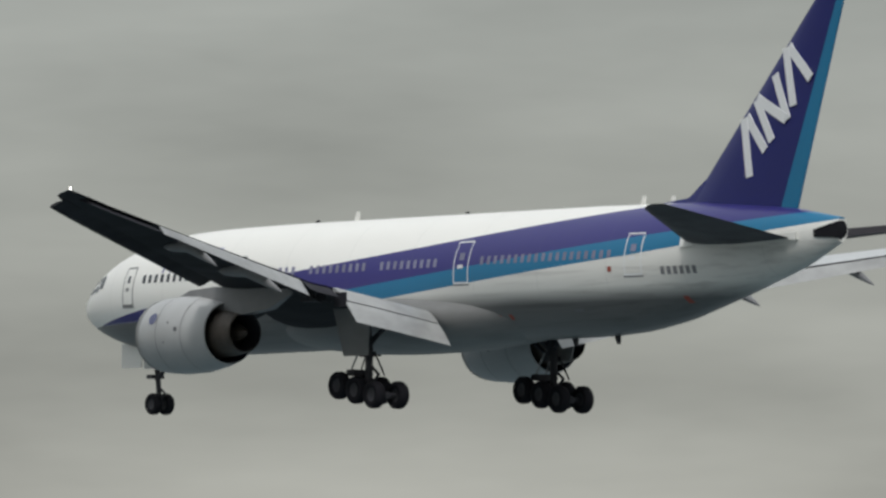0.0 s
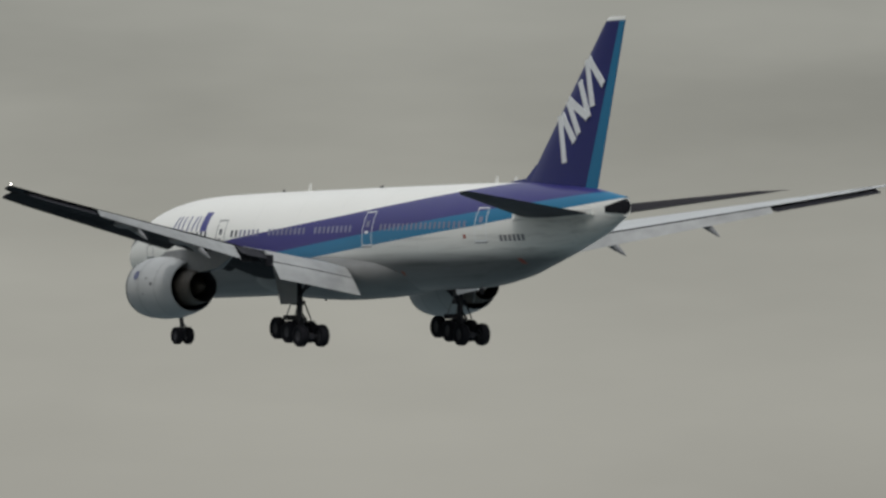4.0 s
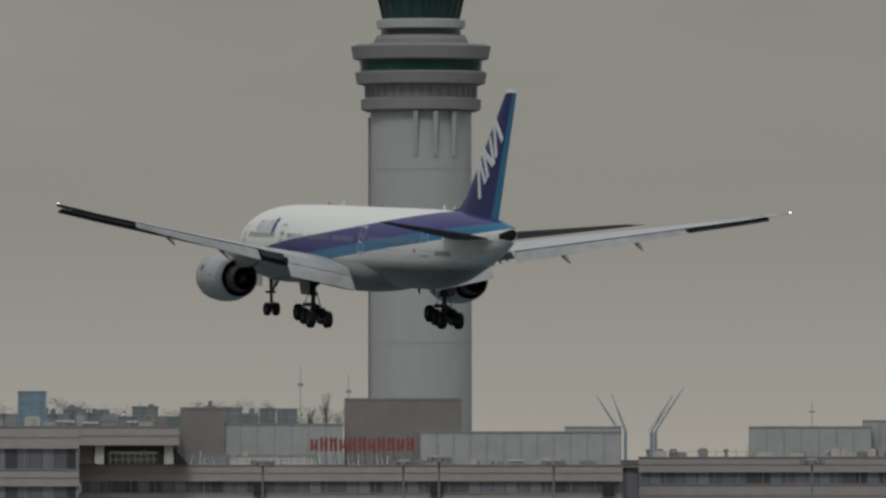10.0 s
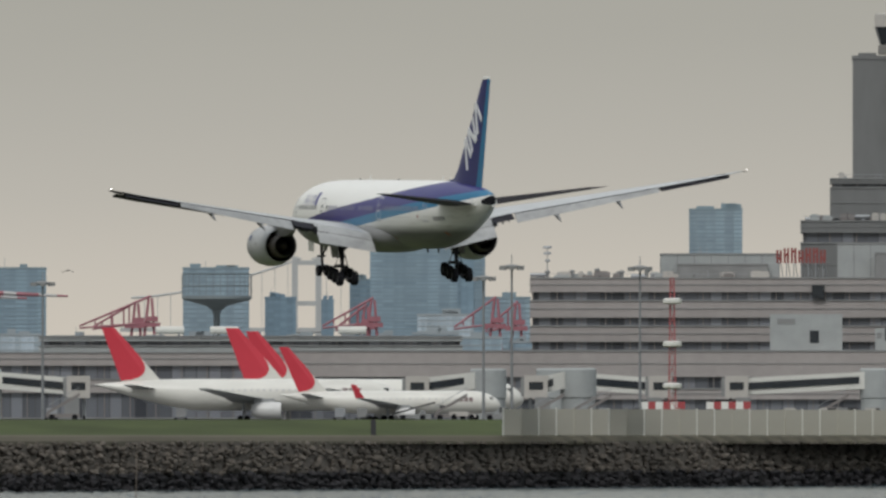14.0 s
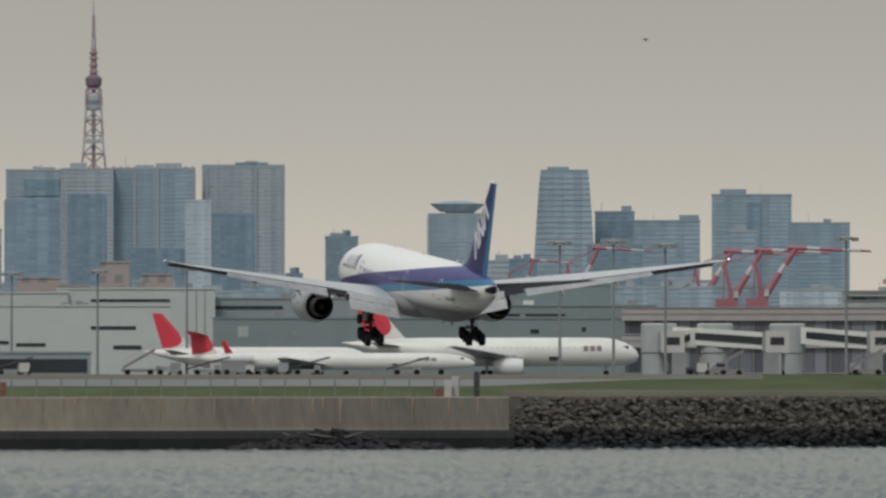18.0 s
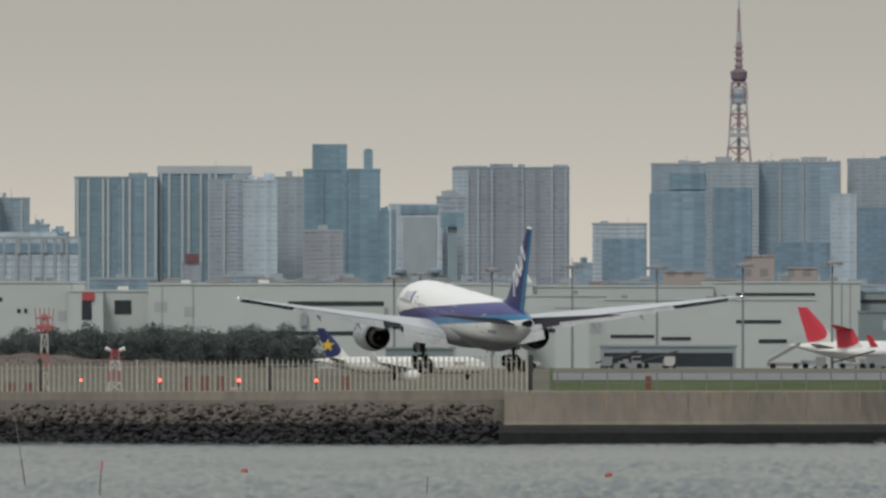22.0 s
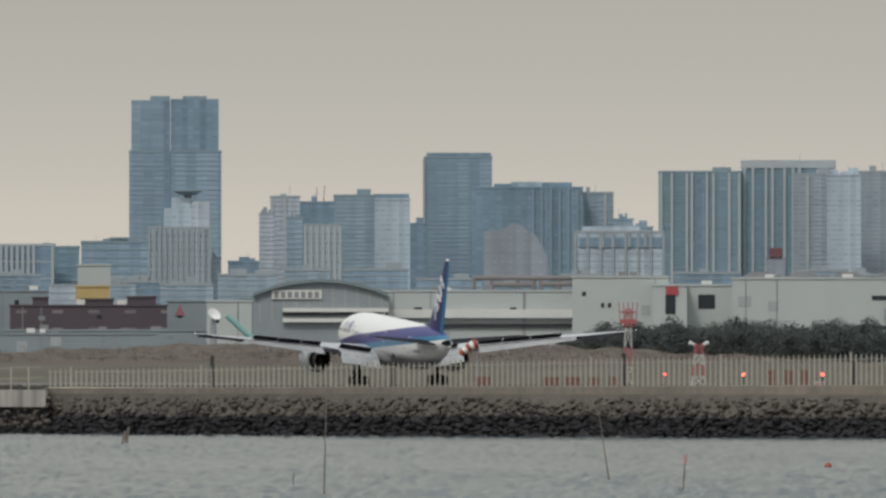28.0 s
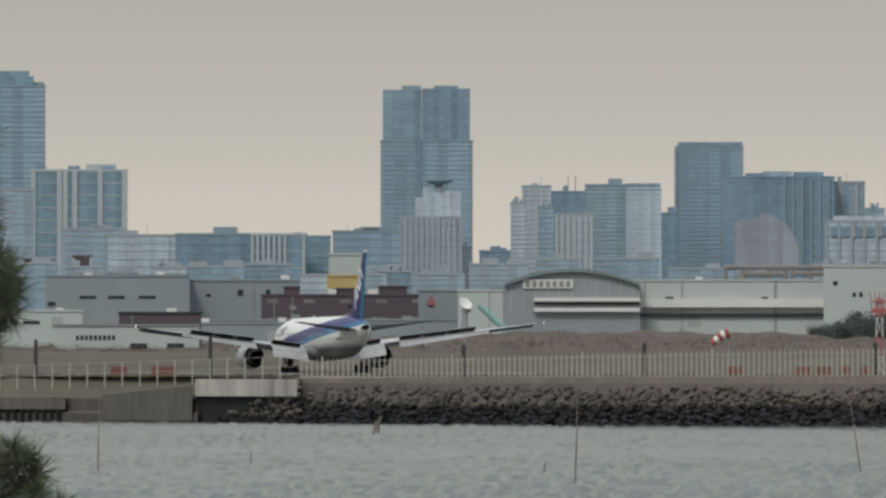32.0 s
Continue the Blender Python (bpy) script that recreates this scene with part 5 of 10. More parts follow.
# ---- apron lamp poles ----
def lamp_pole():
    t = thing("apron_light", pose(0, 0, 0), "tall grey apron light mast with a ring of floodlights", "light mast", "apron light masts")
    part("mast", Form().tube((0, 0, 0), (0, 0, 20), 0.26, 0.16, 10), MAST_GREY, t)
    part("head_ring", Form().lathe([(0.5, 19.7), (1.6, 19.85), (1.6, 20.05), (0.4, 20.3)], 12), ROOF_GREY, t)
    for j in range(8):
        a = 2 * math.pi * j / 8
        part("floodlight", Form().box(-0.4, 0.4, -0.25, 0.25, -0.35, 0.2), ROOF_GREY, t).matrix_basis = pose(1.75 * math.cos(a), 1.75 * math.sin(a), 19.9, 0, 0, math.degrees(a) + 90)
    part("beacon_tip", Form().tube((0, 0, 20.4), (0, 0, 21.6), 0.1, 0.05, 6), STEEL, t)
    return t


MAST_GREY = material("dull_mast_grey", (0.20, 0.21, 0.22), 0.6, vary=0.15, grain=1)
first = lamp_pole()
LAMPS = ((2727, 378), (2677, 398), (2954, 380), (3592, 364), (4178, 352), (4427, 352), (4490, 345), (4693, 352), (5150, 350), (730, 464), (1060, 452), (1577, 420), (1897, 408), (1390, 416), (1485, 414), (270, 470), (128, 476), (420, 472), (572, 468), (1, 484), (-45, 490))
for i, (u, v) in enumerate(LAMPS):
    hgt = 20.5
    d = 36000.0 * (hgt + FIELD - EYE) / (690 - v)
    d = min(max(d, 3275), 3560)
    k = (height(v, d) - field_z(d)) / 20.5
    ob = first if i == 0 else copy_thing(first, facing(u, d, field_z(d)))
    ob.matrix_basis = facing(u, d, field_z(d)) @ Matrix.Diagonal((1, 1, k, 1))


# ---- boarding bridges ----
def boarding_bridge(u, d, length, hand_side, label, z0=4.4):
    t = thing("boarding_bridge", facing(u, d, FIELD), label, "boarding bridge", "boarding bridges")
    L = length
    s = hand_side
    f = Form()
    f.loft([[(0, 0, z0), (0, 3, z0), (0, 3, z0 + 2.9), (0, 0, z0 + 2.9)], [(s * L, 3, z0 + 1.1), (s * L, 6, z0 + 1.1), (s * L, 6, z0 + 4.0), (s * L, 3, z0 + 4.0)]])
    part("tunnel", f, OFFWHITE, t, "pale corrugated tunnel")
    f = Form()
    f.loft([[(s * 1.0, -0.06, z0 + 0.9), (s * 1.0, 0.1, z0 + 0.9), (s * 1.0, 0.1, z0 + 2.1), (s * 1.0, -0.06, z0 + 2.1)], [(s * (L - 1), 2.75, z0 + 2.0), (s * (L - 1), 2.9, z0 + 2.0), (s * (L - 1), 2.9, z0 + 3.2), (s * (L - 1), 2.75, z0 + 3.2)]])
    part("tunnel_window", f, GLASS_D, t, "long dark tunnel window")
    f = Form().box(-2.0, 2.0, -1.2, 3.4, z0 - 0.5, z0 + 3.3)
    part("cabin", f, PALE, t, "boxy bridge cabin")
    part("cabin_canopy", Form().box(-2.6, -2.0, -1.0, 3.2, z0 - 0.2, z0 + 3.0), ROOF_GREY, t, "folded dark canopy")
    part("cabin_window", Form().box(-1.2, 1.2, -1.28, -1.2, z0 + 0.9, z0 + 2.2), GLASS_D, t)
    for xx in (-1.0, 1.0):
        part("drive_leg", Form().box(xx * 1.0 - 0.3, xx * 1.0 + 0.3, 0.6, 1.2, 0.4, z0 - 0.4), STEEL, t)
        part("drive_wheel", wheel_small(), TYRE, t).matrix_basis = pose(xx, 0.9, 0.5)
    part("rotunda", Form().lathe([(2.9, 0), (2.9, z0 - 0.6), (3.1, z0 - 0.4), (3.1, z0 + 4.3), (2.8, z0 + 4.6)], 22, 0, (s * (L + 2.2), 5, 0)), PLANT, t, "round pale grey rotunda drum", smooth=True)
    part("stair", Form().box(-s * 0.2, s * 2.4, -1.9, -1.3, 0.2, z0 - 0.4), ROOF_GREY, t)


def wheel_small():
    n = 12
    return Form().loft([[(dx, rr * math.cos(2 * math.pi * i / n), rr * math.sin(2 * math.pi * i / n)) for i in range(n)] for rr, dx in ((0.2, -0.2), (0.5, -0.18), (0.5, 0.18), (0.2, 0.2))])


for u, d, ln, sd, lb in ((2770, 3460, 5, 1, "pale boarding bridge with a boxy cabin"), (2990, 3480, 16, -1, "long pale boarding bridge with dark windows"), (3125, 3480, 22, 1, "long pale boarding bridge with dark windows"), (1590, 3470, 5, 1, "pale boarding bridge with a boxy cabin"), (1775, 3470, 18, -1, "long pale boarding bridge with dark windows"), (1960, 3480, 14, -1, "long pale boarding bridge with dark windows"), (2560, 3490, 10, 1, "pale boarding bridge with a boxy cabin"), (3480, 3500, 16, 1, "long pale boarding bridge with dark windows"), (4350, 3500, 18, 1, "long pale boarding bridge with dark windows"), (4560, 3500, 14, -1, "pale boarding bridge with a boxy cabin")):
    boarding_bridge(u, d, ln, sd, lb)


# ---- parked jets ----
def parked_jet(u_nose, d, length, tall, kind, label, turn=0.0, slim=1.0):
    """A white jet that stands side on with its nose to the right; red fin."""
    t = thing("parked_airliner", facing(u_nose, d, field_z(d)) @ pose(0, 0, 0, 0, 0, -90 + turn), label, "airliner", "parked airliners")
    L = length
    k = L / 63.7
    r = {"wide": 2.75, "narrow": 1.95, "rear": 1.75}[kind] * slim
    zc = {"wide": 4.6, "narrow": 3.15, "rear": 3.0}[kind] * slim

    def hr(s):
        if s < 0.13 * L:
            q = s / (0.13 * L)
            w = r * math.sqrt(max(0, 1 - (1 - q) ** 2.1))
            return w, zc - 0.3 * r * (1 - q) ** 2, w
        if s > 0.66 * L:
            q = (s - 0.66 * L) / (0.34 * L)
            top, bot = zc + r - 0.35 * r * q ** 2, zc - r + 1.65 * r * q ** 1.4
            w = r * (1 - 0.9 * q ** 1.7)
            return w, (top + bot) / 2, (top - bot) / 2
        return r, zc, r

    rings = []
    for i in range(41):
        s = L * (i / 40.0) if i > 6 else L * 0.15 * (i / 6.0) ** 1.7 + 0.01
        w, c, h = hr(s)
        rings.append([(w * math.cos(2 * math.pi * j / 24), -s, c + h * math.sin(2 * math.pi * j / 24)) for j in range(24)])
    part("fuselage", Form().loft(rings), PARKED, t, smooth=True)
    fin_root, fin_h = (0.775 if kind != "rear" else 0.83) * L, tall - (zc + r * 0.8)
    z0 = zc + r * 0.75
    c0, c1 = (0.135 * L if kind != "rear" else 0.085 * L), (0.042 * L if kind != "rear" else 0.055 * L)
    lean = 0.88 * fin_h if kind != "rear" else 0.55 * fin_h
    def fr(q, lo=0.0, hi=1.0, half=0.22):
        le = -fin_root - lean * q - (c0 + (c1 - c0) * q) * lo
        te = -fin_root - lean * q - (c0 + (c1 - c0) * q) * hi
        zz = z0 + fin_h * q
        return [(-half * (1 - 0.5 * q), le + (te - le) * 0.3, zz), (0, le, zz), (half * (1 - 0.5 * q), le + (te - le) * 0.3, zz), (0, te, zz)]
    part("fin_root", Form().loft([fr(0.0), fr(0.99)]), PARKED, t)

    def red_ring(q):
        """The coloured field ends forward in a round edge."""
        lo = 1 - math.sqrt(max(0.0, 1 - (1 - min(1.0, max(0.0, (q - 0.04) / 0.46))) ** 2)) if q < 0.5 else 0.0
        c = c0 + (c1 - c0) * q
        front = -fin_root - lean * q
        zz = z0 + fin_h * q
        half = 0.22 * (1 - 0.5 * q)
        th = lambda k: half * (k / 0.3 if k < 0.3 else (1 - k) / 0.7) + 0.03
        ks = [lo, lo + (1.0 - lo) * 0.3, lo + (1.0 - lo) * 0.6, 1.0]
        if lo < 0.3:
            ks[1] = 0.3
        return [(-th(k), front - c * k + (0.04 if k == 0 else 0), zz) for k in ks] + [(th(k), front - c * k + (0.04 if k == 0 else 0), zz) for k in ks[::-1]]

    part("fin", Form().loft([red_ring(q) for q in (0.041, 0.06, 0.09, 0.13, 0.18, 0.24, 0.3, 0.36, 0.42, 0.5, 0.75, 1.0)]), FIN_RED, t, "crimson fin")
    zt = (z0 + fin_h * 0.97) if kind == "rear" else zc + 0.35 * r
    for sg in (-1, 1):
        sp = {"wide": 9.3, "narrow": 7.0, "rear": 6.1}[kind] * slim
        y0 = -(fin_root + lean * (0.97 if kind == "rear" else 0.05))
        ch = (0.055 if kind == "rear" else 0.09) * L
        f = Form().loft([[(sg * 0.2, y0, zt), (sg * 0.2, y0 - ch * 0.4, zt + 0.3), (sg * 0.2, y0 - ch, zt), (sg * 0.2, y0 - ch * 0.4, zt - 0.2)], [(sg * sp, y0 - ch * 0.9, zt + 0.7), (sg * sp, y0 - ch * 1.1, zt + 0.8), (sg * sp, y0 - ch * 1.35, zt + 0.7), (sg * sp, y0 - ch * 1.1, zt + 0.65)]])
        part("tailplane", f, FIN_RED if kind == "rear" else WING_GREY0, t)
        # wing
        span = {"wide": 25.0, "narrow": 17.2, "rear": 16.4}[kind] * slim
        yw = -0.36 * L if kind != "rear" else -0.46 * L
        cr = 0.17 * L
        zz = zc - 0.55 * r
        f = Form()
        rg = []
        for q, a in ((0.0, r * 0.6), (0.35, span * 0.38), (1.0, span)):
            cc = cr * (1 - 0.78 * min(1, q * 1.0) ** 0.8)
            yl = yw - a * 0.55
            dz = a * 0.10
            rg.append([(sg * a, yl, zz + dz), (sg * a, yl - cc * 0.35, zz + dz + 0.07 * cc), (sg * a, yl - cc, zz + dz), (sg * a, yl - cc * 0.35, zz + dz - 0.06 * cc)])
        f.loft(rg)
        part("wing", f, WING_GREY0, t, "grey swept wing")
        if kind == "narrow":
            a = span
            yl = yw - a * 0.55
            part("winglet", Form().loft([[(sg * a, yl, zz + a * 0.1), (sg * a, yl - 1.5, zz + a * 0.1), (sg * (a + 0.1), yl - 1.5, zz + a * 0.1)], [(sg * (a + 0.6), yl - 1.6, zz + a * 0.1 + 2.3), (sg * (a + 0.6), yl - 2.3, zz + a * 0.1 + 2.3), (sg * (a + 0.65), yl - 2.3, zz + a * 0.1 + 2.3)]]), FIN_RED, t, "crimson upturned winglet")
        # engine
        if kind == "rear":
            ex, ey, ez, er, el = sg * (r + 1.1), -0.72 * L, zc + 0.5, 0.85, 5.5
        else:
            ex, ey, er = sg * span * 0.33, yw - 0.03 * L, (1.55 if kind == "wide" else 1.0)
            ez, el = zz - 0.3 - er * 0.6, er * 3.2
        ring = lambda y, q: [(ex + q * math.cos(2 * math.pi * j / 18), y, ez + q * math.sin(2 * math.pi * j / 18)) for j in range(18)]
        part("engine_nacelle", Form().loft([ring(ey, er * 0.8), ring(ey + 0.15, er * 0.92), ring(ey - el * 0.3, er), ring(ey - el * 0.8, er * 0.85), ring(ey - el, er * 0.6)]), NACELLE0, t, smooth=True)
        part("engine_intake", Form().loft([ring(ey + 0.17, er * 0.78), ring(ey + 0.1, er * 0.2)]), DARK_STEEL, t)
        part("pylon", Form().box(ex - 0.15, ex + 0.15, ey - el * 0.9, ey - el * 0.2, ez + er * 0.5, (zz + abs(ex) * 0.1) if kind != "rear" else ez + er * 0.9), WING_GREY0, t)
        gx, gy = sg * (0.085 * L if kind == "wide" else 0.07 * L), -0.51 * L
        part("gear_leg", Form().tube((gx, gy, 0.5), (gx, gy, zz), 0.2, 0.2, 8), STEEL, t)
        for dy in (-0.6, 0.6):
            part("wheel", wheel_small(), TYRE, t).matrix_basis = pose(gx, gy + dy, 0.5)
        # marks: plain bars low on the nose and a door line
        side = sg
        f = Form()
        for q in range(3):
            s0 = 0.125 * L + q * 0.022 * L
            f.box(side * (r + 0.012) - 0.01, side * (r + 0.012) + 0.01, -s0 - 0.017 * L, -s0, zc + 0.05 * r, zc + 0.42 * r)
        part("nose_mark", f, MARK_GREY0, t, "dark plain bars on the nose")
        f = Form()
        n = int(0.5 * L / 1.1)
        for q in range(n):
            s0 = 0.17 * L + 1.1 * q
            f.box(side * (r * 0.985) - 0.02, side * (r * 0.985) + 0.02, -s0 - 0.3, -s0, zc + 0.22 * r, zc + 0.36 * r)
        tagged(part("window_row", f, PANE0, t, "row of small grey cabin windows"), kind="stuff")
        part("cargo_door", Form().box(side * (r * 0.93) - 0.03, side * (r * 0.93) + 0.03, -0.27 * L - 1.6, -0.27 * L, zc - 0.62 * r, zc - 0.1 * r) if kind == "wide" else Form().box(side * r * 0.95, side * r * 0.96, -0.25 * L - 1, -0.25 * L, zc - 0.5 * r, zc - 0.2 * r), GLASS_D, t, "dark open cargo door")
    part("cockpit_window", Form().box(-r * 0.62, r * 0.62, -0.052 * L, -0.035 * L, zc + 0.22 * r, zc + 0.42 * r), GLASS_D, t)
    part("nose_gear", Form().tube((0, -0.11 * L, 0.4), (0, -0.11 * L, zc - r * 0.7), 0.14, 0.14, 8), STEEL, t)
    part("nose_wheel", wheel_small(), TYRE, t).matrix_basis = pose(0, -0.11 * L, 0.5)
    return t


PARKED = material("weathered_white_jet_paint", (0.66, 0.65, 0.605), 0.4, vary=0.12, grain=0.5, coarse=0.12, axes=(1, 0.4, 1))
PANE0 = material("hazy_cabin_glass", (0.58, 0.58, 0.58), 0.4, vary=0.1)
WING_GREY0 = material("parked_wing_grey_paint", (0.30, 0.31, 0.315), 0.45, vary=0.1, grain=0.6)
NACELLE0 = material("parked_nacelle_white_paint", (0.62, 0.62, 0.61), 0.4, vary=0.06, grain=0.6)
MARK_GREY0 = material("dark_mark_paint", (0.26, 0.20, 0.20), 0.5, vary=0.1)
for u, d, L, tall, kd, lb in ((2707, 3450, 37.5, 12.6, "narrow", "white narrow-body jet with crimson fin and red winglets"), (2528, 3535, 53.0, 16.4, "wide", "white wide-body jet with a tall crimson fin"), (2745, 3550, 53.0, 16.4, "wide", "white wide-body jet with a tall crimson fin"), (2748, 3584, 50.0, 16.0, "wide", "white wide-body jet parked behind others, crimson fin"), (1530, 3500, 51.3, 14.9, "wide", "white wide-body jet with crimson fin by the boarding bridges"), (1240, 3420, 52.0, 6.9, "rear", "white rear-engined jet with a crimson T-tail"), (1056, 3560, 40.0, 11.1, "narrow", "white narrow-body jet with crimson fin"), (3945, 3310, 51.0, 17.2, "wide", "white wide-body jet with a tall crimson fin"), (4130, 3285, 46.0, 10.6, "rear", "white rear-engined jet with a crimson T-tail"), (4300, 3400, 53.0, 17.0, "wide", "white wide-body jet with a tall crimson fin"), (4396, 3520, 44.0, 15.2, "wide", "white wide-body jet with crimson fin")):
    parked_jet(u, d, L, tall, kd, lb, 0.0, {1530: 0.90, 1240: 0.80}.get(u, 1.0))

# blue-finned jet beyond the fence
FIN_NAVY = material("navy_gloss_paint", (0.02, 0.03, 0.10), 0.35, vary=0.06)
FIN_YELLOW = material("yellow_gloss_paint", (0.62, 0.42, 0.05), 0.35, vary=0.06)
blue_jet = parked_jet(120, 3120, 27.0, 8.0, "narrow", "white jet with a navy fin and a yellow star shape", 0.0, 0.70)
for q in blue_jet.children:
    if q.data and FIN_RED.name in [mm.name for mm in q.data.materials if mm]:
        q.data.materials[0] = FIN_NAVY if not q.name.startswith("winglet") else NACELLE0
        q["label"] = "navy fin" if q.name.startswith("fin") else "pale winglet"
for sg in (-1, 1):
    f = Form()
    pts = []
    for j in range(10):
        rr = 1.1 if j % 2 == 0 else 0.45
        a = math.pi / 2 + 2 * math.pi * j / 10
        pts.append((sg * 0.27, -24.5 + rr * math.cos(a), 5.3 + rr * math.sin(a)))
    f.add(pts + [(sg * 0.24, p[1], p[2]) for p in pts], [tuple(range(10))] + [(j, (j + 1) % 10, 10 + (j + 1) % 10, 10 + j) for j in range(10)])
    part("star_mark", f, FIN_YELLOW, blue_jet, "yellow star shape")


# ---- ground vehicles on the apron ----
def truck(u, d, w, h, mat, label):
    t = thing("service_truck", facing(u, d, field_z(d)), label, "truck", "apron trucks")
    part("body", Form().box(-w / 2, w * 0.22, -1.1, 1.1, 0.7, h), mat, t)
    part("cab", Form().box(w * 0.24, w / 2, -1.05, 1.05, 0.5, h * 0.78), PALE, t)
    part("windscreen", Form().box(w * 0.34, w / 2 + 0.02, -0.9, 0.9, h * 0.5, h * 0.72), GLASS_D, t)
    for xx in (-w * 0.33, w * 0.33):
        for yy in (-0.95, 0.95):
            part("wheel", wheel_small(), TYRE, t).matrix_basis = pose(xx, yy, 0.5, 0, 0, 90)


rnd = random.Random(21)
for u in (3240, 3300, 2640, 700, 3330, 3470, 820, 180, -40):
    mt = (TAN, PALE, STEEL, ROOF_GREY, TAN)[rnd.randrange(5)]
    truck(u, 3345 + rnd.uniform(-60, 60), rnd.uniform(3.6, 6.5), rnd.uniform(1.4, 2.2), mt, {"pale_concrete": "dull grey service truck on the apron", "galvanised_steel": "steel-grey service truck on the apron", "flat_roof_grey": "dark grey service truck on the apron", "brown_grey_cladding": "brown-grey service truck on the apron"}[mt.name])


def baggage_container(u, d, mat, label):
    t = thing("baggage_container", facing(u, d, field_z(d)), label, "container", "containers on the apron")
    part("shell", Form().loft([[(-0.75, y, 0.55), (0.6, y, 0.55), (1.0, y, 1.0), (1.0, y, 2.1), (-0.75, y, 2.1)] for y in (-0.75, 0.75)]), mat, t)
    part("dolly", Form().box(-1.1, 1.2, -0.8, 0.8, 0.35, 0.5), DARK_STEEL, t)
    for xx in (-0.8, 0.9):
        part("wheel", wheel_small(), TYRE, t).matrix_basis = pose(xx, -0.6, 0.25, 0, 0, 90) @ Matrix.Scale(0.5, 4)


def tow_tractor(u, d, mat, label):
    t = thing("tow_tractor", facing(u, d, field_z(d)), label, "tractor", "tow tractors on the apron")
    part("body", Form().box(-2.2, 2.2, -1.0, 1.0, 0.35, 1.1).box(-2.2, -0.9, -0.95, 0.95, 1.1, 1.35), mat, t)
    part("cab", Form().box(0.1, 1.7, -0.9, 0.9, 1.1, 2.2), mat, t)
    part("cab_window", Form().box(0.25, 1.72, -0.92, 0.92, 1.45, 2.0), GLASS_D, t)
    for xx in (-1.4, 1.4):
        part("wheel", wheel_small(), TYRE, t).matrix_basis = pose(xx, -0.95, 0.5, 0, 0, 90)


def belt_loader(u, d, mat, label):
    t = thing("belt_loader", facing(u, d, field_z(d)), label, "loader", "belt loaders on the apron")
    part("chassis", Form().box(-2.6, 2.2, -0.9, 0.9, 0.4, 1.0), mat, t)
    part("belt", Form().loft([[(-3.6, y, 0.9), (-3.6, y, 1.2), (3.6, y, 3.2), (3.6, y, 2.9)] for y in (-0.5, 0.5)]), DARK_STEEL, t, "dark sloping belt")
    part("seat_box", Form().box(1.0, 2.0, -0.9, 0.0, 1.0, 1.7), mat, t)
    for xx in (-1.8, 1.5):
        part("wheel", wheel_small(), TYRE, t).matrix_basis = pose(xx, -0.9, 0.5, 0, 0, 90)


def passenger_stair(u, d, mat, label):
    t = thing("passenger_stair", facing(u, d, field_z(d)), label, "stair truck", "stair trucks on the apron")
    part("chassis", Form().box(-3.0, 2.6, -1.0, 1.0, 0.5, 1.1), mat, t)
    part("flight", Form().loft([[(-2.8, y, 1.0), (-2.8, y, 1.5), (2.6, y, 4.6), (2.6, y, 4.0)] for y in (-0.8, 0.8)]), mat, t, "sloping stair flight")
    part("hand_rail", Form().loft([[(-2.8, y, 2.3), (-2.8, y, 2.4), (2.6, y, 5.6), (2.6, y, 5.5)] for y in (-0.85, -0.8)]), STEEL, t)
    for xx in (-2.0, 1.8):
        part("wheel", wheel_small(), TYRE, t).matrix_basis = pose(xx, -0.95, 0.5, 0, 0, 90)


rnd = random.Random(77)
for a, b, n, d0, d1 in ((1560, 2000, 6, 3380, 3450), (2080, 2720, 7, 3375, 3440), (2760, 3560, 16, 3380, 3460), (700, 1180, 8, 3380, 3400), (200, 660, 6, 3340, 3410), (3600, 4600, 14, 3290, 3300)):
    for i in range(n):
        u, d = rnd.uniform(a, b), rnd.uniform(d0, d1)
        q = rnd.random()
        if q < 0.5:
            m = (STEEL, PALE, ROOF_GREY)[rnd.randrange(3)]
            baggage_container(u, d, m, {STEEL: "bare metal baggage container on a dolly", PALE: "pale baggage container on a dolly", ROOF_GREY: "grey baggage container on a dolly"}[m])
        elif q < 0.75:
            m = (TAN, DARK_STEEL, ROOF_GREY)[rnd.randrange(3)]
            tow_tractor(u, d, m, {TAN: "low brown-grey tow tractor", DARK_STEEL: "low dark tow tractor", ROOF_GREY: "low grey tow tractor"}[m])
        elif q < 0.9:
            belt_loader(u, d, ROOF_GREY, "grey belt loader with a sloping dark belt")
        else:
            passenger_stair(u, d, TAN, "brown-grey passenger stair truck")


# red and white barrier blocks
for i, u in enumerate(list(np.arange(2962, 3040, 13)) + list(np.arange(3078, 3150, 13)) + list(np.arange(3690, 3760, 13))):
    ob = part("barrier", Form().box(-0.62, 0.62, -0.1, 0.1, 1.75, 2.95).box(-0.6, -0.5, -0.05, 0.05, 0, 1.75).box(0.5, 0.6, -0.05, 0.05, 0, 1.75), RED if i % 2 else WHITE)
    ob.matrix_basis = facing(u, 3300, field_z(3300))
    tagged(ob, "red barrier board on posts on the apron" if i % 2 else "white barrier board on posts on the apron", "barrier", "apron barriers")
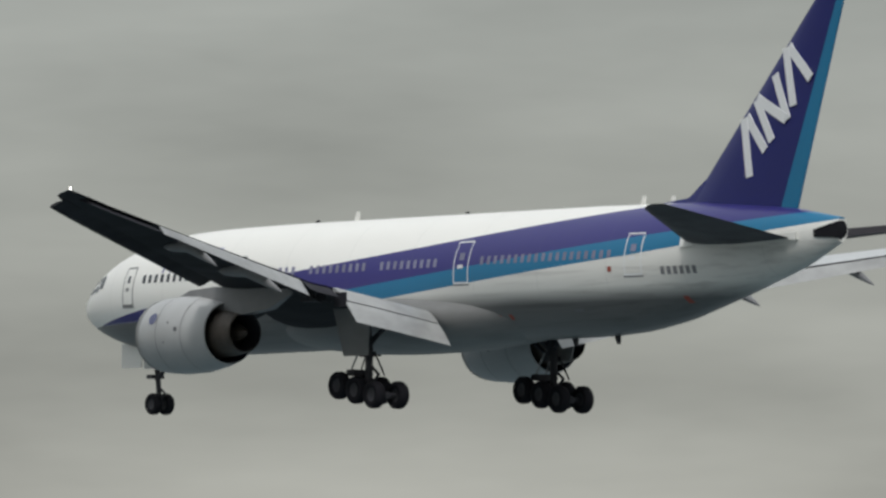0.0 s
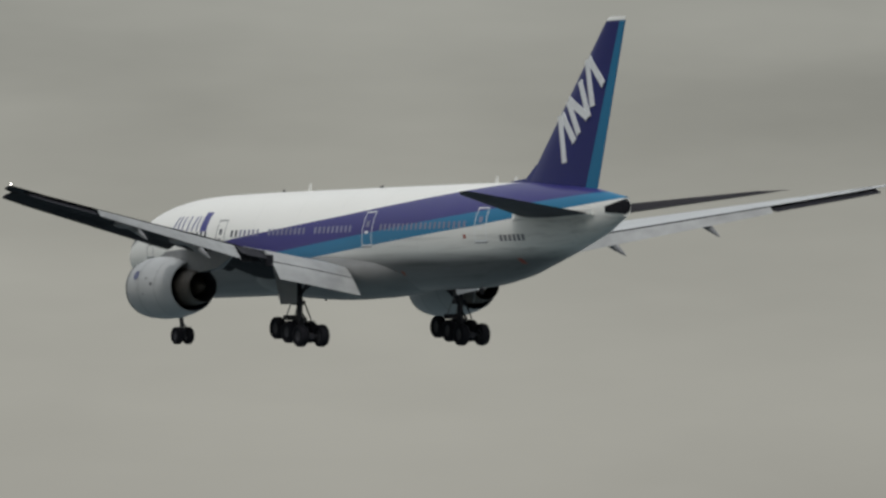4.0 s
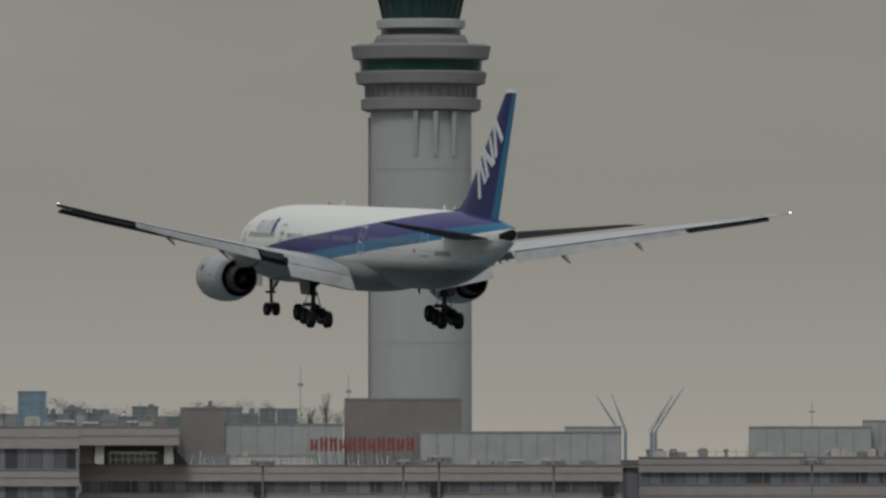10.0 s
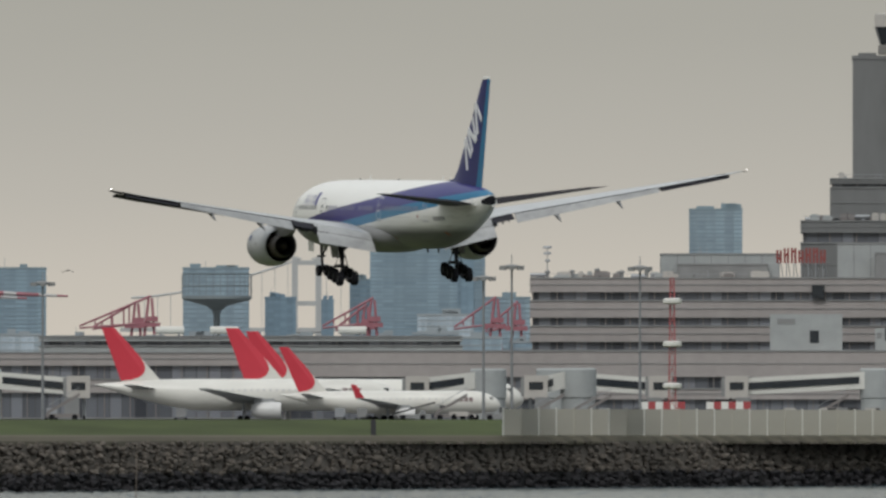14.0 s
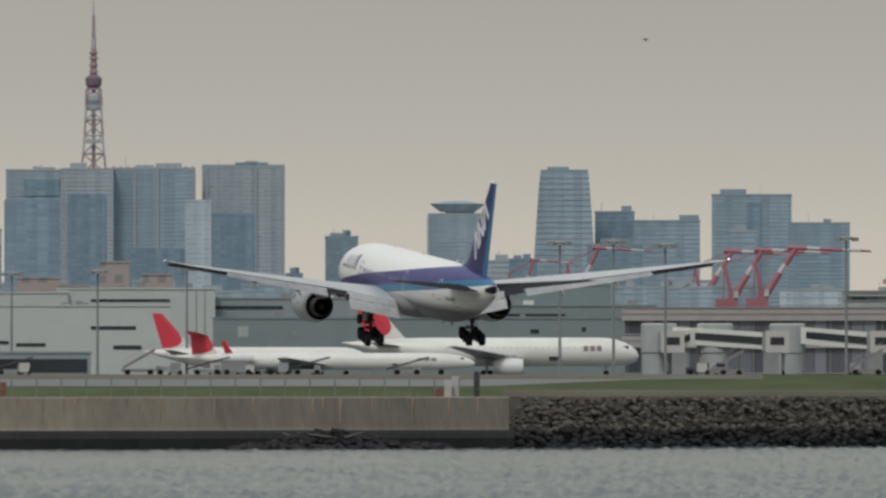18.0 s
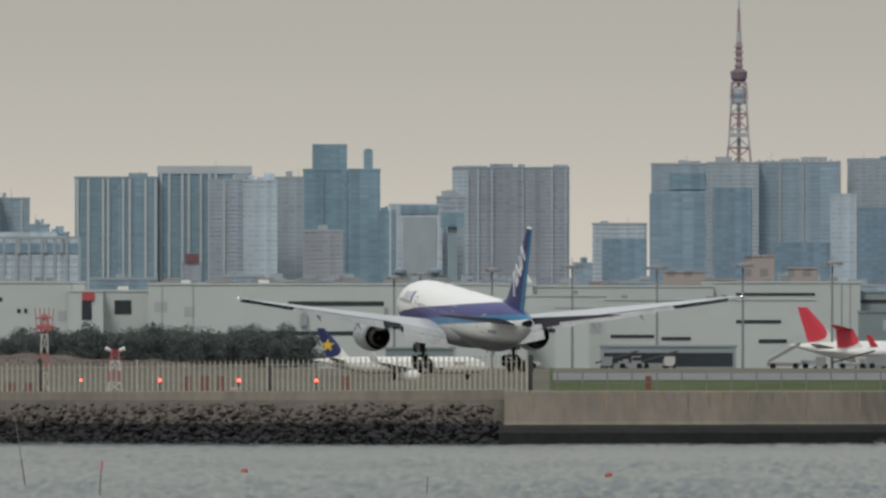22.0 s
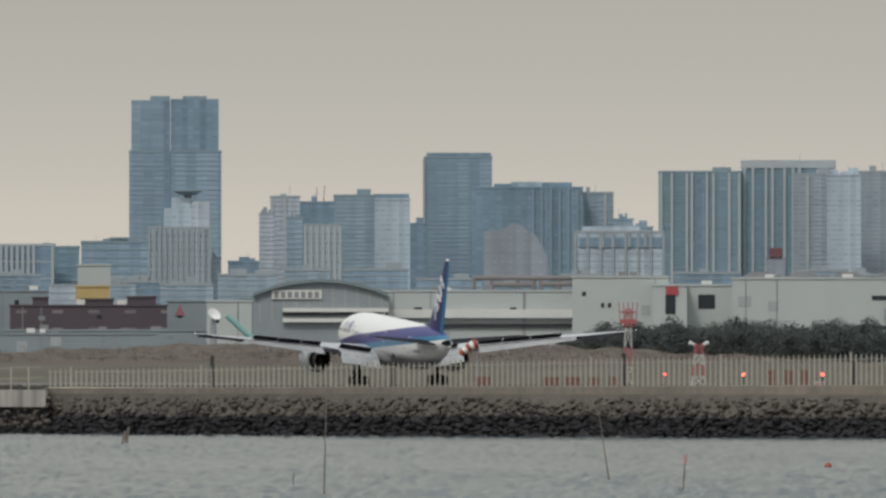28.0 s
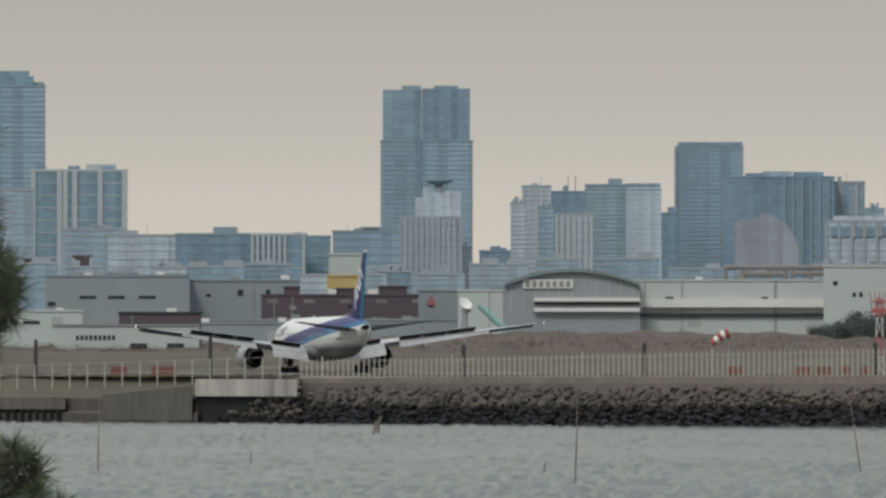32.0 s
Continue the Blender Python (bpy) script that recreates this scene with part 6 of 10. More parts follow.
# ---- cargo sheds and hangars ----
SHED = facade("pale_shed_wall_panels", (0.425, 0.455, 0.437), (0.41, 0.44, 0.423), 2.6, 3.8, 0.96, 0.97, 0.6, 0.08, 1.03)
SHED_GREEN = facade("grey_green_shed_panels", (0.185, 0.228, 0.228), (0.17, 0.21, 0.212), 2.2, 3.2, 0.95, 0.96, 0.6, 0.12, 1.05)
SHED_GREY = facade("dull_grey_shed_panels", (0.235, 0.272, 0.285), (0.22, 0.255, 0.268), 3.0, 5.0, 0.95, 0.95, 0.6, 0.12, 1.05)
BRICK_DARK = facade("dark_brown_block_wall", (0.080, 0.062, 0.072), (0.13, 0.11, 0.11), 3.4, 7.0, 0.18, 0.3, 0.5, 0.15)


def shed(u0, u1, v, d, mat, label, deep=40, strips=(), v_base=None, roof_mat=None, name="cargo_shed"):
    """A hangar or shed with parapet, roof vents and dark louvre strips at (u0, u1, v0, v1)."""
    base = field_z(d) if v_base is None else height(v_base, d)
    w = (u1 - u0) * d / FOCAL
    h = height(v, d) - base
    uc = (u0 + u1) / 2
    t = thing(name, facing(uc, d, base), label, "shed")
    part("wall", Form().box(-w / 2, w / 2, 0, deep, 0, h), mat, t)
    part("parapet", Form().box(-w / 2 - 0.2, w / 2 + 0.2, -0.2, deep + 0.2, h, h + 0.35), roof_mat or mat, t)
    for a, b, v0, v1 in strips:
        part("louvre_strip", Form().box((a - uc) * d / FOCAL, (b - uc) * d / FOCAL, -0.1, 0.0, height(v1, d) - base, height(v0, d) - base), GLASS_D, t, "dark louvre strip")
    # doors, small windows and downpipes, more on the broader walls
    rn = random.Random(int(u0 * 3 + v))
    if w > 6 and h > 5:
        for k in range(int(w / 5)):
            x = rn.uniform(-w / 2 + 1.5, w / 2 - 1.5)
            z = h * rn.uniform(0.35, 0.85)
            if any((a - uc) * d / FOCAL - 2 < x < (b - uc) * d / FOCAL + 2 for a, b, _, _ in strips):
                continue
            q = rn.random()
            if q < 0.35:
                part("downpipe", Form().box(x - 0.09, x + 0.09, -0.12, 0, 0, h - 0.1), ROOF_GREY, t)
            elif q < 0.75:
                part("wall_window", Form().box(x - rn.uniform(0.4, 1.3), x + 0.4, -0.06, 0, z, z + rn.uniform(0.5, 0.9)), GLASS_D if q < 0.6 else ROOF_GREY, t)
            else:
                part("wall_panel", Form().box(x - 1.2, x + rn.uniform(0.5, 1.4), -0.07, 0, z - 0.8, min(h - 0.4, z + 1.2)), PLANT, t, "pale wall panel")
        for k in range(int(w / 9)):
            x = rn.uniform(-w / 2 + 2, w / 2 - 2)
            part("roof_unit", Form().box(x - rn.uniform(0.4, 1.6), x + 0.6, 1.5, 4, h + 0.3, h + rn.uniform(0.6, 1.4)), ROOF_GREY if rn.random() < 0.6 else OFFWHITE, t)
    return t, w, h


DS = 3950
t, w, h = shed(-480, 200, 508, DS, SHED, "huge white hangar wall with dark louvre strips", 60, ((-233, -63, 537, 545), (-233, -63, 590, 597), (50, 66, 535, 541), (50, 66, 586, 592), (50, 62, 604, 614), (-64, -50, 572, 580)))
for k in range(7):
    x = -w / 2 + w * (0.07 + k * 0.115)
    part("roof_vent", Form().box(x - 2.6, x + 2.6, 2, 5, h + 0.5, h + 1.0).box(x - 2.0, x + 2.0, 2.2, 4.8, h + 1.0, h + 1.45), ROOF_GREY, t)
part("apex", Form().add([(w / 2 - 3, 1, h + 0.5), (w / 2, 1, h + 0.5), (w / 2 - 1, 1, h + 2.2), (w / 2 - 3, 4, h + 0.5), (w / 2, 4, h + 0.5), (w / 2 - 1, 4, h + 2.2)], [(0, 1, 2), (5, 4, 3), (0, 2, 5, 3), (1, 4, 5, 2)]), OFFWHITE, t)
for u in (-205, -60, 20):
    part("wall_vent", Form().box((u + 140 - 6) * DS / FOCAL, (u + 140 + 6) * DS / FOCAL, -0.9, 0, height(580, DS) - FIELD, height(560, DS) - FIELD).tube(((u + 140) * DS / FOCAL, -0.5, height(560, DS) - FIELD), ((u + 140) * DS / FOCAL, -0.5, height(548, DS) - FIELD), 0.3, 0.3, 8), STEEL, t)
shed(190, 330, 528, DS - 20, SHED, "pale grey cargo shed with loading openings", 30, ((205, 250, 585, 592), (262, 272, 560, 566)))
t, w, h = shed(160, 520, 512, DS + 15, SHED, "long white cargo building with small dark windows", 30, ((335, 420, 598, 603), (230, 275, 562, 570), (345, 362, 545, 551), (440, 470, 540, 546)))
t, w, h = shed(330, 700, 535, DS - 40, SHED, "low white cargo building with dark dock doors", 30, ((338, 415, 596, 602), (428, 480, 600, 606), (560, 640, 570, 576), (600, 650, 604, 611)))
shed(500, 780, 505, DS + 40, SHED, "white cargo building behind the jets", 30, ((560, 700, 522, 527), (640, 690, 548, 553)))
shed(776, 1500, 557, DS - 30, SHED_GREEN, "long grey-green shed behind parked jets", 30)
shed(700, 1060, 522, DS + 60, SHED_GREY, "pale grey shed with a dark roof edge", 30, ((760, 900, 534, 540),), None, ROOF_GREY)
shed(1060, 1560, 535, DS + 60, SHED_GREEN, "grey-green shed with a flat roof", 30, ((1170, 1400, 548, 552),))
shed(1180, 1480, 498, DS + 90, SHED_GREEN, "dull teal shed with a flat roof", 30)
shed(20, 165, 585, DS - 300, SHED, "low white shed on the apron", 20)
# The wide dark strip stands in for the shaded space beneath the roof.
shed(320, 560, 618, 3420, SHED_GREY, "low loading canopy with a dark open front", 10, ((326, 554, 628, 652),))
shed(105, 190, 560, DS - 30, SHED, "white block with a lower roof", 15, ((120, 140, 575, 582), (150, 160, 590, 600)))
shed(240, 300, 548, DS - 60, SHED, "white stair block on the cargo building", 12, ((250, 262, 566, 575),))
shed(-60, 60, 622, 3290, SHED_GREEN, "low grey-green hut at the field edge", 12)
shed(-560, -470, 520, DS + 5, SHED, "white hangar annex with a louvre", 30, ((-540, -510, 535, 560),))
t, w, h = shed(-1148, -760, 530, DS, SHED, "long white hangar with a pale canopy", 50)
part("canopy", Form().box(-w / 2, w / 2, -1.2, 0, height(570, DS) - FIELD - 0.7, height(567, DS) - FIELD + 0.6), OFFWHITE, t, "long white canopy")
# Thin dark line across the wall, below the canopy.
part("open_front", Form().box(-w / 2, w / 2, -0.6, 0.01, height(593, DS) - FIELD, height(587, DS) - FIELD), GLASS_D, t, "thin dark line across the hangar front")
t, w, h = shed(-763, -593, 505, DS - 10, SHED, "white hangar block with a flat roof", 40, ((-712, -706, 550, 558), (-700, -694, 550, 558)))
annex, _, _ = shed(-620, -560, 520, DS - 15, SHED, "white annex with a red panel", 20, ((-598, -580, 535, 570),))
ob = part("red_panel", Form().box(-1.2, 1.2, -0.2, 0, 0, 1.6), RED, annex, "red wall panel")
ob.matrix_basis = pose(0.4, -0.1, height(536, DS) - FIELD)
# roof pipes
t = thing("roof_ducts", facing(-823, DS + 6, height(530, DS)), "thick brown-grey ducts on the hangar roof", "ducts")
for x0, x1, z in ((-12.5, 12.5, 2.7), (-9, -1, 1.4), (0.5, 9, 1.5)):
    part("duct", Form().tube((x0, 0, z), (x1, 0, z), 0.5, 0.5, 10), TAN, t)
for x in (-12.5, -9, -4, -1, 0.5, 4, 9, 12.5):
    part("duct_leg", Form().tube((x, 0, 0), (x, 0, 2.7), 0.42, 0.42, 8), TAN, t)
part("duct_house", Form().box(8, 12, 1, 4, 0, 2.6), GLASS_D, t)


GABLE = material("pale_gable_post", (0.34, 0.34, 0.33), 0.8, vary=0.1)


def arch_hall():
    d = DS - 15
    uc, w = -1208, 240 * d / FOCAL
    z = lambda v: height(v, d) - FIELD
    t = thing("arched_hall", facing(uc, d, FIELD), "hall with a shallow arched roof and a pale banner", "hall")
    f = Form()
    rings = []
    n = 16
    for y in (-1.0, 40):
        ring = []
        for i in range(n + 1):
            k = i / n * 2 - 1
            ring.append((k * w / 2, y, z(533) + (z(508) - z(533)) * (1 - k * k)))
        for i in range(n, -1, -1):
            k = i / n * 2 - 1
            ring.append((k * w / 2, y, z(533) + (z(508) - z(533)) * (1 - k * k) - 0.6))
        rings.append(ring)
    f.loft(rings)
    part("arched_roof", f, SHED_GREEN, t, "blue-grey arched roof")
    f = Form()
    pts = [(-w / 2, 0, 0), (w / 2, 0, 0)] + [(k * w / 2, 0, z(533) - 0.4 + (z(508) - z(533)) * (1 - k * k)) for k in np.linspace(1, -1, 13)]
    f.add(pts, [tuple(range(len(pts)))])
    f.box(-w / 2, w / 2, 0.1, 30, 0, z(533) - 0.6)
    part("gable_wall", f, material("blue_grey_gable", (0.255, 0.285, 0.295), 0.8, vary=0.1, grain=0.4), t)
    for k in np.linspace(-0.9, 0.9, 11):
        part("gable_post", Form().box(k * w / 2 - 0.12, k * w / 2 + 0.12, -0.12, 0, z(585), z(530) + (z(512) - z(530)) * (1 - k * k) - 0.6), GABLE, t)
    part("banner", Form().box(-9.5, 0.2, -0.4, -0.26, z(543), z(527)), OFFWHITE, t, "pale banner with unreadable grey bars")
    f = Form()
    for i in range(7):
        f.box(-9.0 + 1.3 * i, -9.0 + 1.3 * i + 0.85, -0.44, -0.40, z(541), z(530))
    part("banner_bars", f, ROOF_GREY, t)
    for v in (560, 578):
        part("balcony", Form().box(-w * 0.28, w * 0.5, -1.2, 0, z(v + 6), z(v - 1)), OFFWHITE, t, "white balcony band")
    part("window_band", Form().box(-w * 0.28, w * 0.5, -0.3, 0, z(572), z(560)), GLASS_D, t)


arch_hall()
t = thing("satellite_dish", facing(-1398, DS - 120, field_z(DS)), "large white satellite dish on a stand", "dish")
part("stand", Form().tube((0, 0, 0), (0, 0, 8.8), 0.9, 0.5, 10), STEEL, t)
part("dish", Form().lathe([(0.1, 0), (0.8, 0.15), (1.3, 0.55), (1.35, 0.6), (0.7, 0.3), (0.1, 0.12)], 18), WHITE, t, smooth=True).matrix_basis = pose(-0.1, -0.3, 9.4, 50, 20, 20)
t = thing("conveyor", facing(-1330, 3700, field_z(3700)), "pale teal sloping conveyor boom", "conveyor")
TEAL = material("pale_teal_paint", (0.20, 0.36, 0.34), 0.6, vary=0.15)
part("boom", Form().tube((-4.5, 0, 9.0), (2.0, 0, 3.0), 0.5, 0.6, 8), TEAL, t)
part("base", Form().box(0.5, 3.5, -1.5, 1.5, 0, 3.4), TEAL, t)
shed(-1410, -1330, 548, DS - 60, SHED, "white block with small dark openings", 16, ((-1395, -1388, 575, 585),))
shed(-1350, -1250, 545, DS - 5, SHED_GREEN, "dull teal-green shed beside the hall", 20)
shed(-1758, -1480, 556, DS - 20, BRICK_DARK, "low dark purple-brown building", 25)
shed(-1900, -1400, 600, DS - 45, SHED_GREY, "long pale grey shed before the brown building", 12)
for u0, u1, v in ((-1718, -1690, 542), (-1632, -1575, 545), (-1550, -1500, 541)):
    shed(u0, u1, v, DS - 18, BRICK_DARK, "dark brown stair head on the low building", 8)
shed(-1642, -1582, 522, DS + 40, facade("ochre_panel_wall", (0.50, 0.37, 0.15), (0.46, 0.34, 0.14), 3, 4, 0.95, 0.95, 0.6, 0.1, 1.05), "ochre yellow block behind the brown building", 12)
shed(-1638, -1580, 484, DS + 80, SHED, "white block behind the ochre one", 12)
emblem_shed, _, _ = shed(-1480, -1400, 548, DS + 10, SHED_GREY, "grey shed with a red emblem shape", 20)
ob = part("red_emblem", Form().add([(-1.0, 0, 0), (1.0, 0, 0), (0, 0, 2.2), (-1.0, -0.1, 0), (1.0, -0.1, 0), (0, -0.1, 2.2)], [(0, 2, 1), (3, 4, 5), (0, 1, 4, 3), (1, 2, 5, 4), (2, 0, 3, 5)]), CRANE, emblem_shed, "plain red emblem shape")
ob.matrix_basis = pose(-1.9, -0.1, height(572, DS) - FIELD)
shed(-2140, -1885, 522, DS + 5, SHED_GREY, "grey hangar with wide doors", 30, ((-2080, -2050, 556, 561), (-2030, -2000, 556, 561), (-1975, -1945, 556, 561)))
shed(-1890, -1690, 530, DS + 25, SHED_GREY, "grey hangar row with panel doors", 30, ((-1800, -1790, 545, 556), (-1750, -1742, 545, 556)))
shed(-2300, -2075, 584, DS - 250, SHED, "white low shed with a stepped roof", 20, ((-2180, -2150, 600, 606),))
t, w, h = shed(-2124, -1868, 610, 3290, SHED, "low white field building with a dark roof and small windows", 14, tuple((q, q + 5, 626, 634) for q in range(-2086, -2014, 8)) + ((-1990, -1960, 640, 652), (-1925, -1895, 640, 652)), None, ROOF_GREY)
shed(-2010, -1864, 588, 3400, BRICK_DARK, "dark shed beyond the field building", 10, (), None, GLASS_D)
shed(-1880, -1500, 606, 3600, SHED_GREY, "long low pale wall at the field edge", 4)


SALMON = facade("pale_salmon_block_wall", (0.33, 0.285, 0.265), (0.22, 0.21, 0.21), 3.2, 3.4, 0.5, 0.5, 0.7, 0.1)
for u0, u1, v in ((430, 505, 486), (576, 628, 458), (652, 704, 480), (500, 560, 500), (300, 352, 504)):
    shed(u0, u1, v, DS + 130, SALMON, "pale salmon block behind the hangar roof", 14)


# ---- field trees and scrub ----
# Leaf green is lifted and blued to hold the haze over the field.
LEAF = material("dark_evergreen_leaf", (0.074, 0.090, 0.086), 0.9, vary=0.3, grain=0.4, per_piece=0.16)
SCRUB = material("brown_scrub_leaf", (0.104, 0.083, 0.064), 0.9, vary=0.35, grain=0.3, per_piece=0.2)
BARK = material("dark_bark", (0.06, 0.048, 0.04), 0.9, vary=0.3, grain=3)


def leaf_clump(form, c, r, rnd, n):
    for _ in range(n):
        v = Vector((rnd.gauss(0, 1), rnd.gauss(0, 1), rnd.gauss(0, 0.8)))
        v = c + v.normalized() * r * rnd.random() ** 0.45
        a = Vector((rnd.gauss(0, 1), rnd.gauss(0, 1), rnd.gauss(0, 1))).normalized() * r * rnd.uniform(0.07, 0.15)
        b = Vector((rnd.gauss(0, 1), rnd.gauss(0, 1), rnd.gauss(0, 1))).normalized() * r * rnd.uniform(0.06, 0.12)
        form.add([v - a, v - b, v + a, v + b], [(0, 1, 2, 3)])


def tree_form(seed, h, spread, n_clumps, leaves):
    rnd = random.Random(seed)
    trunk, crown = Form(), Form()
    trunk.tube((0, 0, -0.2), (rnd.uniform(-0.2, 0.2), 0, h * 0.55), 0.22, 0.12, 7)
    for i in range(n_clumps):
        a = rnd.uniform(0, 6.28)
        rr = spread * rnd.random() ** 0.6
        z = h * rnd.uniform(0.2, 0.92) * (1 - 0.25 * rr / spread)
        c = Vector((rr * math.cos(a), rr * math.sin(a), z))
        trunk.tube((0, 0, h * 0.3), c, 0.08, 0.03, 5)
        leaf_clump(crown, c, h * rnd.uniform(0.15, 0.25), rnd, leaves)
    return trunk, crown


tree_meshes = []
for i in range(5):
    a, b = tree_form(40 + i, 6.0, 2.6, 22, 230)
    tree_meshes.append((a.mesh("trunk", BARK), b.mesh("crown", LEAF)))
rnd = random.Random(8)
for i in range(52):
    u = -785 + 600 * (i + rnd.uniform(-0.4, 0.4)) / 52.0
    d = 3380 + rnd.uniform(-70, 70)
    edge = min(1.0, (u + 800) / 90.0, (-175 - u) / 60.0 + 0.35)
    hgt = (height(579, d) - field_z(d)) * rnd.uniform(0.78, 1.08) * (0.5 + 0.5 * edge)
    tr, cr = tree_meshes[i % 5]
    t = thing("evergreen_tree", facing(u, d, field_z(d), rnd.uniform(0, 360)) @ Matrix.Scale(hgt / 6.0, 4), "dense dark evergreen tree on the field edge", "tree", "evergreen trees")
    shared("trunk", tr, t)
    shared("crown", cr, t)
def scrub_top(u):
    """Upper edge of the scrub, as a roofline."""
    return float(np.interp(u, (-2400, -1900, -1700, -1450, -1330, -1000, -800, -600, -300, -250), (640, 634, 626, 616, 612, 612, 615, 628, 642, 650)))


f = Form()
rnd = random.Random(9)
for i in range(1500):
    u = rnd.uniform(-2400, -260)
    d = rnd.uniform(3262, 3330)
    top = height(scrub_top(u) + 2 * math.sin(u * 0.031) + 1.5 * math.sin(u * 0.083), d)
    x, y = spot(u, d)
    k = (d - 3262) / 68.0
    c = Vector((x, y, FIELD + max(0.3, (top - FIELD - 0.7) * (0.25 + 0.75 * k)) * rnd.uniform(0.75, 1.0)))
    leaf_clump(f, c, rnd.uniform(0.6, 1.2), rnd, 22)
tagged(part("scrub", f, SCRUB), "dense brown dry scrub along the field", "scrub", "", "stuff")
rings = []
for u in np.arange(-2600, -240, 12):
    top = height(scrub_top(u) + 2 * math.sin(u * 0.031) + 1.5 * math.sin(u * 0.083) + 8, 3330)
    rings.append([(*spot(u, 3255), 7.3), (*spot(u, 3290), max(7.5, 0.5 * (top + FIELD))), (*spot(u, 3330), max(7.5, top)), (*spot(u, 3375), 7.3)])
tagged(part("scrub_bank", Form().loft(rings, 0, False, False), material("brown_scrub_earth", (0.102, 0.078, 0.062), 0.95, vary=0.4, grain=0.8, coarse=0.08, bump=0.6)), "low brown overgrown earth bank", "", "", "structure")
f = Form()
rnd = random.Random(10)
for i in range(2600):
    u = rnd.uniform(-2600, 2700)
    d = shore(u) + rnd.uniform(10, 60)
    x, y = spot(u, d)
    z = field_z(d)
    for k in range(3):
        a = rnd.uniform(0, 6.28)
        hgt = rnd.uniform(0.1, 0.38)
        dx, dy = 0.06 * math.cos(a), 0.06 * math.sin(a)
        f.add([(x - dx + k * 0.1, y - dy, z), (x + dx + k * 0.1, y + dy, z), (x + k * 0.1 + rnd.uniform(-0.1, 0.1), y, z + hgt)], [(0, 1, 2)])
tagged(part("grass_tufts", f, DRY), "rough grass tufts behind the sea wall", "grass", "", "stuff")


# ---- shrub on the near bank ----
def near_shrub():
    NEEDLE = material("pine_needle_green", (0.060, 0.075, 0.038), 0.9, vary=0.4, grain=40, per_piece=0.4)
    d = 42.0
    x, y = spot(-2285, d)
    t = thing("pine_shrub", pose(x, y, 2.9), "dark green pine shrub on the near bank", "shrub")
    rnd = random.Random(2)
    trunk, crown = Form(), Form()
    trunk.tube((-0.55, 0, -0.1), (-0.40, 0, 2.0), 0.06, 0.03, 8)
    for i in range(270):
        z = rnd.uniform(1.0, 2.15)
        # wider near its foot, with a notch between its two tiers
        reach = float(np.interp(z, (1.0, 1.30, 1.34, 1.44, 1.475, 1.55, 1.62, 1.69, 1.77, 1.838, 1.915, 2.0, 2.07, 2.096, 2.13), (0.25, 0.24, 0.228, 0.16, 0.09, 0.07, 0.09, 0.13, 0.15, 0.125, 0.085, 0.06, 0.07, 0.10, 0.06)))
        c = Vector((reach - 0.045 - 0.45 * rnd.random() ** 1.6, rnd.uniform(-0.15, 0.15), z))
        trunk.tube((-0.5, 0, z * 0.8), c, 0.010, 0.004, 5)
        for k in range(150):
            v = Vector((rnd.gauss(0, 1), rnd.gauss(0, 1), rnd.gauss(0.3, 1))).normalized()
            q = v.orthogonal().normalized() * 0.0013
            ln = rnd.uniform(0.02, 0.06)
            s = c + v * rnd.uniform(0.0, 0.02)
            crown.add([s - q, s + q, s + v * ln], [(0, 1, 2)])
    part("trunk", trunk, BARK, t)
    part("needles", crown, NEEDLE, t, "dark green needle tufts")


near_shrub()
# ---- the city beyond ----
S = 0.125
# Distance haze is put into the wall colours: paler, bluer, low in contrast.
def hazed_wall(name, wall, glass, storey=0.95, bay=1.6, sill=0.5, jamb=0.88, vary=0.12):
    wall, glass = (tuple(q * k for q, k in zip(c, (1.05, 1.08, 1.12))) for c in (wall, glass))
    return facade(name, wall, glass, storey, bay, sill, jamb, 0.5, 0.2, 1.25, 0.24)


C_BLUE = hazed_wall("blue_grey_curtain_wall", (0.236, 0.312, 0.362), (0.192, 0.264, 0.314), 0.95, 2.4, 0.55, 0.92)
C_DARK = hazed_wall("dark_blue_curtain_wall", (0.172, 0.240, 0.287), (0.142, 0.205, 0.250), 1.0, 1.4, 0.6, 0.9)
C_TEAL = hazed_wall("teal_curtain_wall", (0.180, 0.262, 0.300), (0.146, 0.222, 0.258), 1.1, 2.0, 0.55, 0.92)
C_PALE = hazed_wall("pale_grey_office_wall", (0.400, 0.448, 0.475), (0.288, 0.345, 0.380), 1.05, 1.3, 0.45, 0.7)
C_WHITE = hazed_wall("white_office_wall", (0.430, 0.458, 0.478), (0.318, 0.366, 0.398), 1.2, 1.25, 0.5, 0.62)
C_RES = hazed_wall("grey_apartment_wall", (0.325, 0.364, 0.384), (0.228, 0.275, 0.302), 0.92, 1.5, 0.52, 0.75)
C_BROWN = hazed_wall("brownish_apartment_wall", (0.290, 0.290, 0.306), (0.212, 0.220, 0.242), 0.92, 1.3, 0.55, 0.72)
C_STEELB = hazed_wall("steel_blue_office_wall", (0.272, 0.338, 0.376), (0.222, 0.288, 0.330), 1.0, 2.0, 0.5, 0.85)
C_PINK = hazed_wall("pinkish_stone_wall", (0.255, 0.275, 0.295), (0.235, 0.255, 0.278), 1.3, 1.6, 0.3, 0.4)
# Slab and fin tones stay close to the walls for the same haze.
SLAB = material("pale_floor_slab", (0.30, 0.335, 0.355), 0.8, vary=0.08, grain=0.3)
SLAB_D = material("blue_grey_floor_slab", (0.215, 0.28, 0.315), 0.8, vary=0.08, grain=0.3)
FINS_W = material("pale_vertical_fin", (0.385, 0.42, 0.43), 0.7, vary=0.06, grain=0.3)


